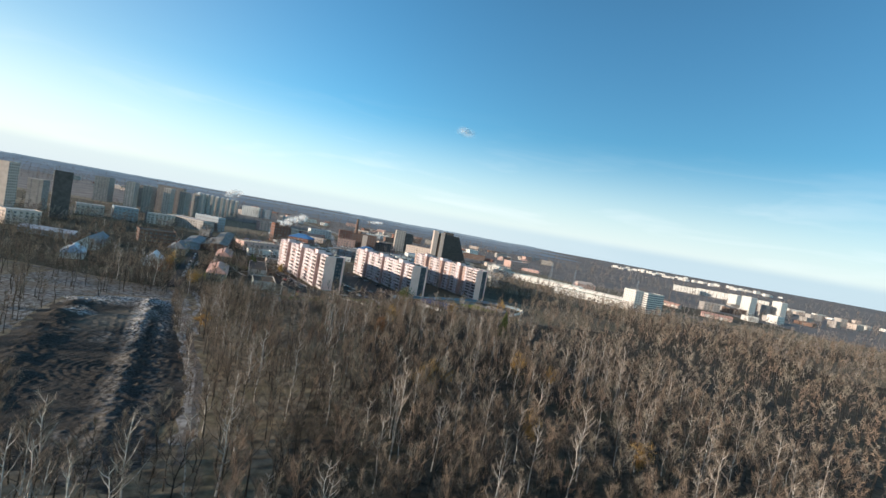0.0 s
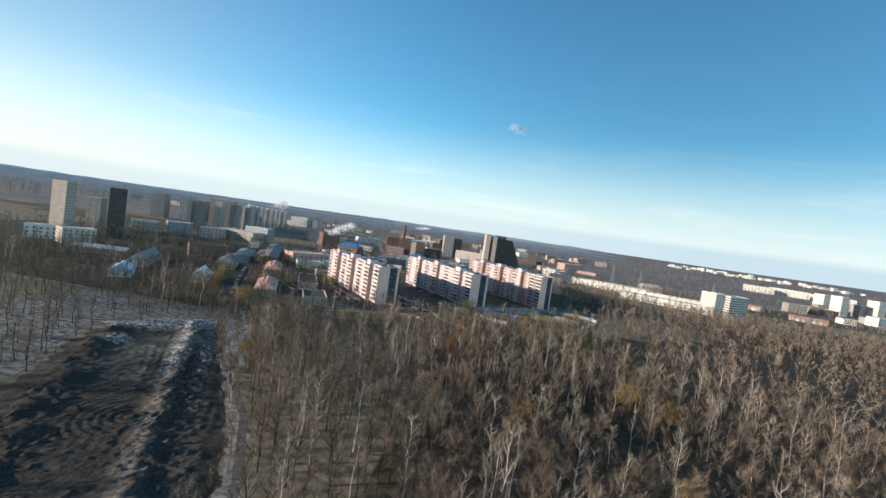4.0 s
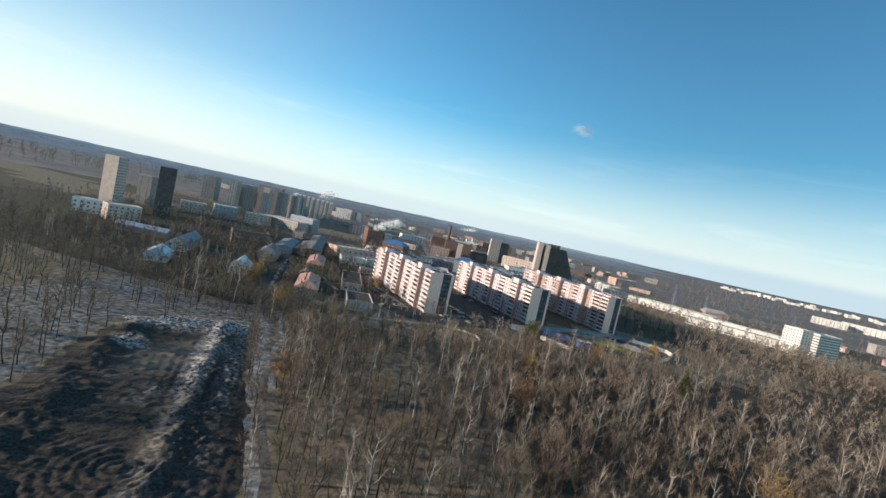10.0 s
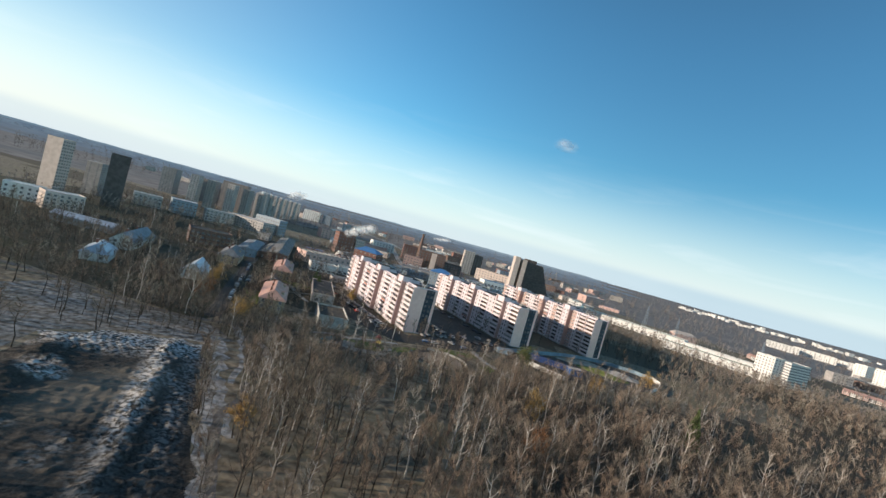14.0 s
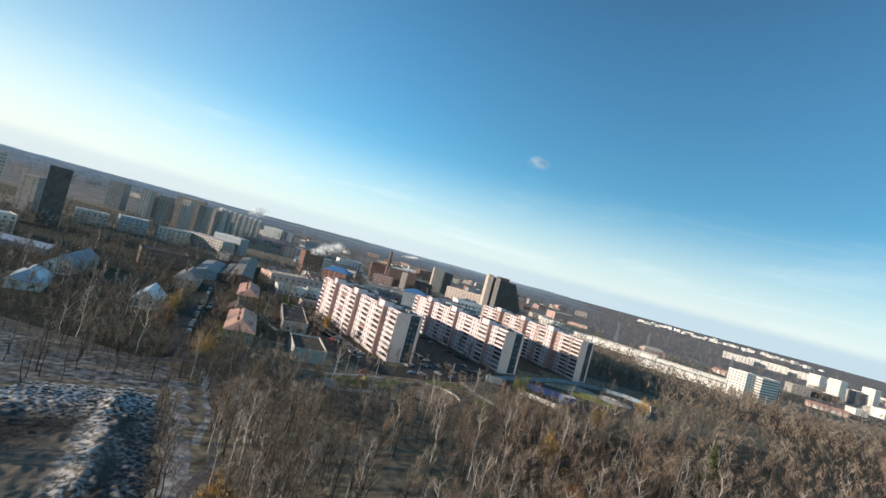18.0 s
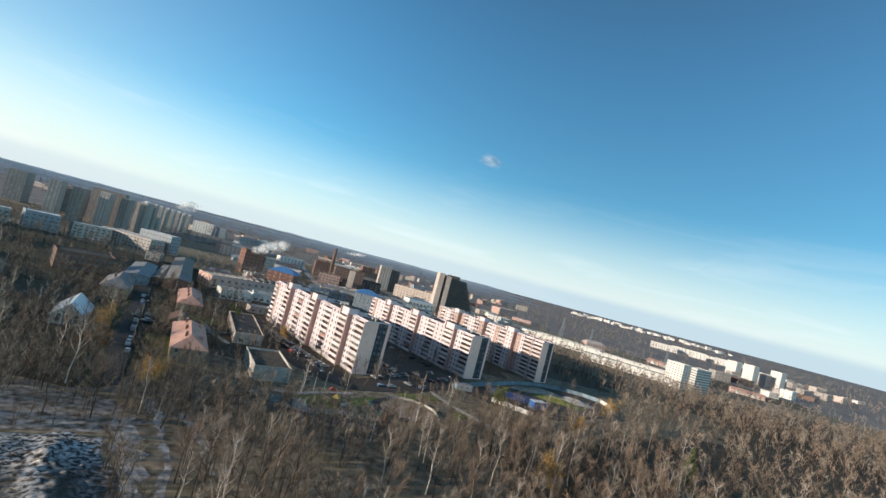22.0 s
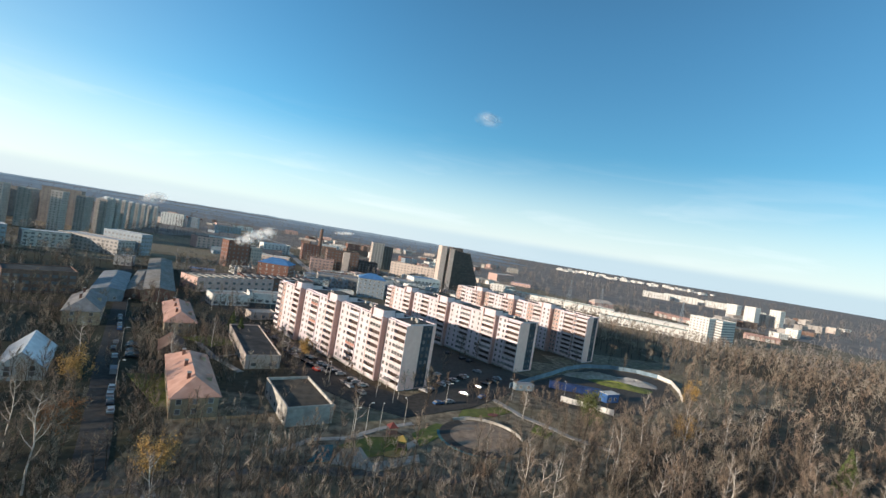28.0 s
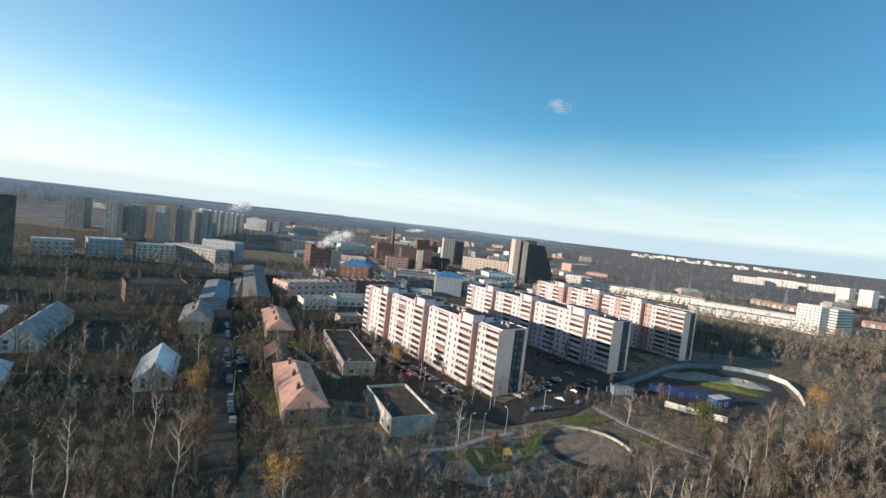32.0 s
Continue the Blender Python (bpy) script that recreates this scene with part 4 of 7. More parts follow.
def block(name, x, y, turn, L, D, H, wall, roof, label, category="building", floors=0, bays=0, end_bays=0, win="small", par=0.5, z=0, group="", base=None, joined=False):
    """A flat-roofed building; x runs along the front, y inwards. joined: far windows in one part a side."""
    ob = thing(name, x, y, z, turn, label, category, group)
    FOOT.append((x, y, turn, L, D))
    me = Mesh()
    me.box(0, L, 0, D, -0.3, H, 0)
    if base:
        me.box(-0.1, L + 0.1, -0.1, D + 0.1, -0.3, 1.0, 1)
    part("wall", me.data("wall", [wall, base or wall]), ob)
    r = Mesh()
    r.box(0.3, L - 0.3, 0.3, D - 0.3, H - 0.2, H + 0.03, 0)
    for a in ((-0.08, L + 0.08, -0.08, 0.3), (-0.08, L + 0.08, D - 0.3, D + 0.08), (-0.08, 0.3, 0.3, D - 0.3), (L - 0.3, L + 0.08, 0.3, D - 0.3)):
        r.box(*a, H - 0.15, H + par, 1)
    part("roof", r.data("roof", [roof, wall]), ob)
    if floors:
        fl = (H - 0.8) / floors
        rest = Mesh()

        def put(px, py, pz, ang):
            if not joined:
                window(win, ob, pose(px, py, pz, 0, 0, ang))
            else:
                w, h = joined, min(1.6, fl * 0.5)
                if ang == 0:
                    rest.box(px - w / 2, px + w / 2, py - 0.06, py + 0.05, pz, pz + h)
                else:
                    s = 1 if ang == 90 else -1
                    rest.box(min(px, px + 0.06 * s), max(px, px + 0.06 * s), py - w / 2, py + w / 2, pz, pz + h)
        for k in range(floors):
            zz = 0.9 + k * fl
            for i in range(bays):
                put(L * (i + 0.5) / bays, 0, zz, 0)
            for i in range(end_bays):
                put(L, D * (i + 0.5) / end_bays, zz, 90)
                put(0, D * (i + 0.5) / end_bays, zz, -90)
        if joined:
            tagged(part("far_glazing", rest.data("far_glazing", ["farglass"]), ob), kind="stuff")
    return ob


def pitched(name, x, y, turn, L, D, eave, ridge, wall, roof, label, category="house", hip=0.0, floors=2, bays=6, end_bays=2, over=0.6, chimneys=0, dormers=0, group=""):
    """A house with a ridge along x; hip draws the ridge's ends in."""
    ob = thing(name, x, y, 0, turn, label, category, group)
    FOOT.append((x, y, turn, L, D))
    me = Mesh()
    me.box(0, L, 0, D, -0.3, eave, 0)
    if not hip:
        for gx in (0.0, L):
            me.quad([(gx, 0, eave), (gx, D, eave), (gx, D / 2, ridge - 0.1)])
    part("wall", me.data("wall", [wall]), ob)
    r = Mesh()
    o, t = over, 0.15
    dz = (ridge - eave) * o / (D / 2)
    a, b, c, d = (-o, -o, eave - dz), (L + o, -o, eave - dz), (L + o, D + o, eave - dz), (-o, D + o, eave - dz)
    hx = hip if hip else -o
    e, f = (hx, D / 2, ridge), (L - hx, D / 2, ridge)
    up = lambda p: (p[0], p[1], p[2] + t)
    for q in ((a, b, f, e), (c, d, e, f)):
        r.quad([up(p) for p in q])
        r.quad([q[3], q[2], q[1], q[0]])
    for q in ((b, c, f), (d, a, e)):
        if hip:
            r.quad([up(p) for p in q])
            r.quad(q[::-1])
    for p, q in ((a, b), (b, c), (c, d), (d, a)) if hip else ((a, b), (c, d), (b, f), (f, c), (d, e), (e, a)):
        r.quad([p, q, up(q), up(p)])
    part("roof", r.data("roof", [roof]), ob)
    for k in range(chimneys):
        cx, cy = L * (k + 0.7) / (chimneys + 0.4), D * 0.36
        ch = Mesh()
        zz = eave + (ridge - eave) * 0.72
        ch.box(cx - 0.7, cx + 0.7, cy - 0.45, cy + 0.45, zz - 1.0, ridge + 0.9, 0)
        ch.box(cx - 0.8, cx + 0.8, cy - 0.55, cy + 0.55, ridge + 0.9, ridge + 1.05, 1)
        part("chimney", ch.data("chimney", ["brick", "concrete"]), ob, "red brick chimney")
    for k in range(dormers):
        dx = L * (k + 0.5) / dormers
        dm = Mesh()
        zz = eave + (ridge - eave) * 0.35
        dm.box(dx - 0.7, dx + 0.7, D - 2.6, D - 1.2, zz - 0.6, zz + 1.0, 0)
        dm.quad([(dx - 0.9, D - 2.8, zz + 1.0), (dx + 0.9, D - 2.8, zz + 1.0), (dx, D - 2.8, zz + 1.7)], 1)
        dm.quad([(dx - 0.9, D - 1.0, zz + 1.0), (dx, D - 1.0, zz + 1.7), (dx, D - 2.8, zz + 1.7), (dx - 0.9, D - 2.8, zz + 1.0)], 1)
        dm.quad([(dx + 0.9, D - 1.0, zz + 1.0), (dx + 0.9, D - 2.8, zz + 1.0), (dx, D - 2.8, zz + 1.7), (dx, D - 1.0, zz + 1.7)], 1)
        dm.quad([(dx - 0.7, D - 1.2, zz + 1.0), (dx + 0.7, D - 1.2, zz + 1.0), (dx, D - 1.2, zz + 1.6)], 0)
        part("dormer", dm.data("dormer", [wall, roof]), ob)
    for k in range(floors):
        zz = 1.1 + k * (eave - 0.4) / max(floors, 1)
        for i in range(bays):
            window("small", ob, pose(L * (i + 0.5) / bays, 0, zz))
            window("small", ob, pose(L * (i + 0.5) / bays, D, zz, 0, 0, 180))
        for i in range(end_bays):
            window("small", ob, pose(L, D * (i + 0.5) / end_bays, zz, 0, 0, 90))
            window("small", ob, pose(0, D * (i + 0.5) / end_bays, zz, 0, 0, -90))
    return ob


# the three panel blocks: far corner, heading of the front, cuts between sections
def front(far, near, back=7.2):
    dx, dy = near[0] - far[0], near[1] - far[1]
    return far[0], far[1], heading(dx, dy) - math.degrees(math.asin(back / math.hypot(dx, dy)))


slab(*front((-51, 261), (12, 185)), [0, 24, 54, 86, 99], 18, 2.4, 9, "nine-storey panel block, white and pink, beside the parking lot")
slab(*front((8, 316), (74, 233)), [0, 25, 56, 91, 106], 18, 2.4, 9, "nine-storey panel block, lower floors in shade")
slab(*front((65, 367), (132, 275), 9.6), [0, 28, 57, 87, 113], 16, 3.2, 10, "ten-storey panel block with salmon strips beside the site", red=True)

# low hall with a sunken roof, houses, huts
block("hall", -33, 167, heading(11, -23), 25.5, 14, 4.8, "oldwhite", "dirtroof", "low weathered white hall with a dirty flat roof", floors=1, bays=5, win="wide", par=0.9)
pitched("house", -69, 178, heading(17, -37), 40, 12, 5.9, 9.2, "yellow", "redroof", "two-storey ochre house with red hipped metal roof", hip=7, bays=10, end_bays=3, chimneys=3, dormers=2, group="red-roofed houses")
pitched("house", -107, 262, heading(17, -37), 44, 12, 5.9, 9.2, "yellow", "redroof", "two-storey ochre house with faded red hipped roof", hip=7, bays=10, end_bays=3, chimneys=3, dormers=2, group="red-roofed houses")
pitched("shed", -82, 203, heading(6, -14), 15, 8, 3.6, 6.4, "brown", "brown", "small brown gabled shed behind the house", "shed", floors=1, bays=2, end_bays=1)
pitched("house", -115, 176, heading(12, -24), 24, 11, 3.6, 8.4, "white", "silver", "house with bright zinc gabled roof", hip=0, bays=5, end_bays=2)
block("long_hut", -66, 236, heading(20, -46), 50, 13, 4.8, "beige", "bitumen", "long single-storey hut with a dark flat roof", floors=1, bays=10, end_bays=2, win="wide")

# ---- roads, lots and lawns ----
ribbon("road", [(-54, 110), (-64, 131), (-83, 169), (-109, 224), (-140, 290), (-178, 368), (-240, 500), (-330, 690)], 6.5, 0.06, "asphalt", "grey asphalt street between the gardens", "road")
ribbon("cross_road", [(-260, 216), (-196, 236), (-151, 252), (-118, 240), (-62, 262)], 5.5, 0.05, "asphalt", "narrow asphalt lane crossing the street", "road")
ribbon("field_road", [(-150, 97), (-101, 100), (-78, 98), (-60, 101), (-44, 110), (-20, 122), (30, 124)], 3.0, -0.06, "gravel", "pale gravel track along the wood", "road", 0.7)
ribbon("footpath", [(-90, 240), (-82, 233), (-70, 214), (-60, 200), (-46, 186)], 2.2, 0.05, "concrete", "pale concrete footpath over the lawn", "path")
ribbon("footpath", [(-72, 190), (-60, 200), (-52, 210)], 1.8, 0.045, "concrete", "pale concrete footpath over the lawn", "path")
ribbon("footpath", [(50, 192), (54, 184), (59, 173), (66, 166), (72, 158), (84, 150)], 2.6, 0.05, "concrete", "pale footpath by the playground", "path")
ribbon("snowy_verge", [(-38, 92), (-25, 72), (-14, 54), (-3, 36), (7, 20), (20, 2), (32, -18), (46, -46)], 5.2, -0.142, "snowy", "strip of trodden snow along the clearing", "verge", 1.5)
for k, line_ in enumerate([[(-34, 100), (-24, 84), (-16, 70), (-12, 60)], [(-28, 102), (-16, 88), (-8, 74)], [(-14, 58), (-4, 44), (4, 34)], [(-46, 112), (-38, 104), (-34, 98)]]):
    ribbon("snow_strip", line_, 2.0, -0.146 - 0.001 * k, "snowy", "thin snow lying between the trees", "snow", 0.9)
patch("snowy_ground", [(-38, 82), (-32, 92), (-46, 101), (-78, 96), (-112, 98), (-118, 40), (-96, -20), (-70, -68), (-26, -68), (-36, -24), (-47, 6), (-59, 28), (-70, 54), (-58, 73)], -0.146, "snowlitter", "litter dusted with snow under the trees", "ground")
OPENING = [(-66, 112), (-63, 126), (-76, 138), (-104, 140), (-112, 120), (-98, 106)]
ribbon("wood_path", [(-10, 64), (-5, 55), (-4, 42), (3, 30), (14, 13), (26, -3), (40, -30), (50, -54)], 2.2, -0.134, "gravel", "grey track along the clearing's edge", "path", 0.15)
patch("parking_lot", [(-72, 262), (-60, 268), (4, 186), (16, 180), (30, 196), (66, 238), (82, 228), (60, 196), (40, 176), (14, 160), (-4, 168), (-20, 182), (-48, 222)], 0.06, "asphalt", "worn asphalt parking lot before the blocks", "parking lot")
patch("yard", [(-36, 276), (5, 313), (69, 234), (29, 201)], 0.054, "asphalt", "dark asphalt yard between two blocks", "yard")
patch("yard", [(-104, 300), (-40, 270), (-10, 300), (-60, 380), (-130, 420)], 0.05, "asphalt", "asphalt yard among low buildings", "yard")
for pts in ([(-78, 172), (-58, 148), (-52, 152), (-66, 176)], [(-80, 222), (-66, 214), (-58, 222), (-70, 234)], [(-6, 136), (2, 143), (13, 145), (13, 137), (2, 131), (-5, 130)], [(33, 166), (36, 173), (52, 180), (56, 176), (46, 169)], [(62, 166), (66, 160), (62, 155), (58, 160)], [(17, 140), (22, 146), (30, 156), (24, 158), (15, 148)]):
    patch("lawn", pts, 0.07, "lawn", "small bright green lawn", "lawn")

patch("field", [(-263, 512), (-187, 585), (-155, 504), (-213, 415)], 0.05, "drygrass", "tan field of dry grass", "field")
patch("field", [(-20, 900), (-160, 800), (-260, 900), (-120, 1100)], 0.05, "drygrass", "tan field of dry grass", "field")

ribbon("highway", [(-806, 1992), (-425, 1401), (-229, 1107), (-161, 958)], 16, 0.06, "concrete", "pale highway across the far fields", "road")
ribbon("far_street", [(-176, 923), (-105, 670), (-69, 554)], 9, 0.055, "concrete", "pale street among the works", "road")
patch("field", [(-476, 1727), (-408, 1817), (-279, 1253), (-331, 1126)], 0.05, "drygrass", "tan far field", "field")
patch("far_lawn", [(-141, 698), (-125, 753), (-66, 561), (-93, 509)], 0.05, "grass", "dull green open ground beside the works", "lawn")

patch("rough_lawn", [(-172, 200), (-136, 180), (-122, 196), (-150, 232)], 0.07, "grass", "dull olive lawn between the gardens", "lawn")
# ---- the clearing: torn earth, ruts and snow ----
def rough(X, Y):
    """Churned relief: spoil ridges, clods and narrow track marks."""
    n = waves(X, Y, 0.35, 21) * 0.3 + waves(X, Y, 1.1, 22) * 0.2 + waves(X, Y, 2.6, 23) * 0.14
    along, across = X * 0.5 - Y * 0.86, X * 0.86 + Y * 0.5
    ridge = np.exp(-((across - 0.5) / 3.0) ** 2) * (0.8 + 0.6 * waves(X, Y, 0.5, 24)) + np.exp(-((across + 27) / 5) ** 2) * (0.7 + 0.8 * waves(X, Y, 0.4, 25))
    bend = across + 2.5 * np.sin(along * 0.05) + waves(X, Y, 0.12, 26) * 1.5
    tracks = 0.10 * np.sin(bend * 2.6 + 2 * waves(X, Y, 0.2, 33)) * np.clip(waves(X, Y, 0.14, 27) * 1.4, 0, 1)
    turn_ = np.hypot(X - 2, Y + 14) + waves(X, Y, 0.3, 28) * 0.4
    loops = 0.2 * np.sin(turn_ * 3.0) * np.exp(-(turn_ / 13) ** 2)
    z = 0.2 + n * 0.5 + ridge * 0.95 + tracks + loops
    r = np.random.RandomState(61)
    step = X[0, 1] - X[0, 0]
    for k in range(2200):
        side = r.rand()
        if side < 0.45:
            a, c = r.uniform(-80, 60), r.normal(2.5, 4.0)
        elif side < 0.7:
            a, c = r.uniform(-80, 40), r.normal(-27, 4.0)
        else:
            a, c = r.uniform(-80, 70), r.uniform(-32, 14)
        x, y, rad, h = a * 0.5 + c * 0.86, -a * 0.86 + c * 0.5, r.uniform(0.35, 0.95), r.uniform(0.08, 0.42)
        ci, ri = int((x - X[0, 0]) / step), int((y - Y[0, 0]) / step)
        w = int(rad * 2 / step) + 1
        if w < ci < X.shape[1] - w and w < ri < X.shape[0] - w:
            v = (slice(ri - w, ri + w + 1), slice(ci - w, ci + w + 1))
            z[v] += h * np.exp(-((X[v] - x) ** 2 + (Y[v] - y) ** 2) / rad ** 2)
    return z


cx, cy = np.arange(-70, 48, 0.5), np.arange(-68, 82, 0.5)
X, Y = np.meshgrid(cx, cy)
keep = inside(CLEARING, X + 2.2 * waves(X, Y, 0.45, 31), Y + 2.2 * waves(X, Y, 0.45, 32))
Z = rough(X, Y)
edge = np.zeros_like(Z)
for (x0, y0), (x1, y1) in zip(CLEARING, CLEARING[1:] + CLEARING[:1]):
    d2 = np.array([x1 - x0, y1 - y0])
    t = np.clip(((X - x0) * d2[0] + (Y - y0) * d2[1]) / (d2 @ d2), 0, 1)
    dd = np.hypot(X - x0 - t * d2[0], Y - y0 - t * d2[1])
    edge = dd if not edge.any() else np.minimum(edge, dd)
Z = np.where(keep, -0.15 + (Z + 0.15) * np.clip(edge / 5, 0, 1), -0.17)
ids = np.arange(X.size).reshape(X.shape)
fa = np.stack([ids[:-1, :-1], ids[:-1, 1:], ids[1:, 1:], ids[1:, :-1]], -1).reshape(-1, 4)
fa = fa[keep.ravel()[fa].any(1)]
clearing = new("clearing", mesh_of("clearing", np.stack([X, Y, Z], -1).reshape(-1, 3), fa, "churned"))
tagged(clearing, "clearing of churned dark earth with ruts and patches of snow", "clearing", kind="structure")

# ---- the town behind ----
FAR = "buildings of the town"


def town(rows):
    for name, x, y, turn, L, D, H, wall, roof, floors, bays, ends, win, label in rows:
        block(name, x, y, turn, L, D, H, wall, roof, label, floors=floors, bays=bays, end_bays=ends, joined=win, group=FAR)


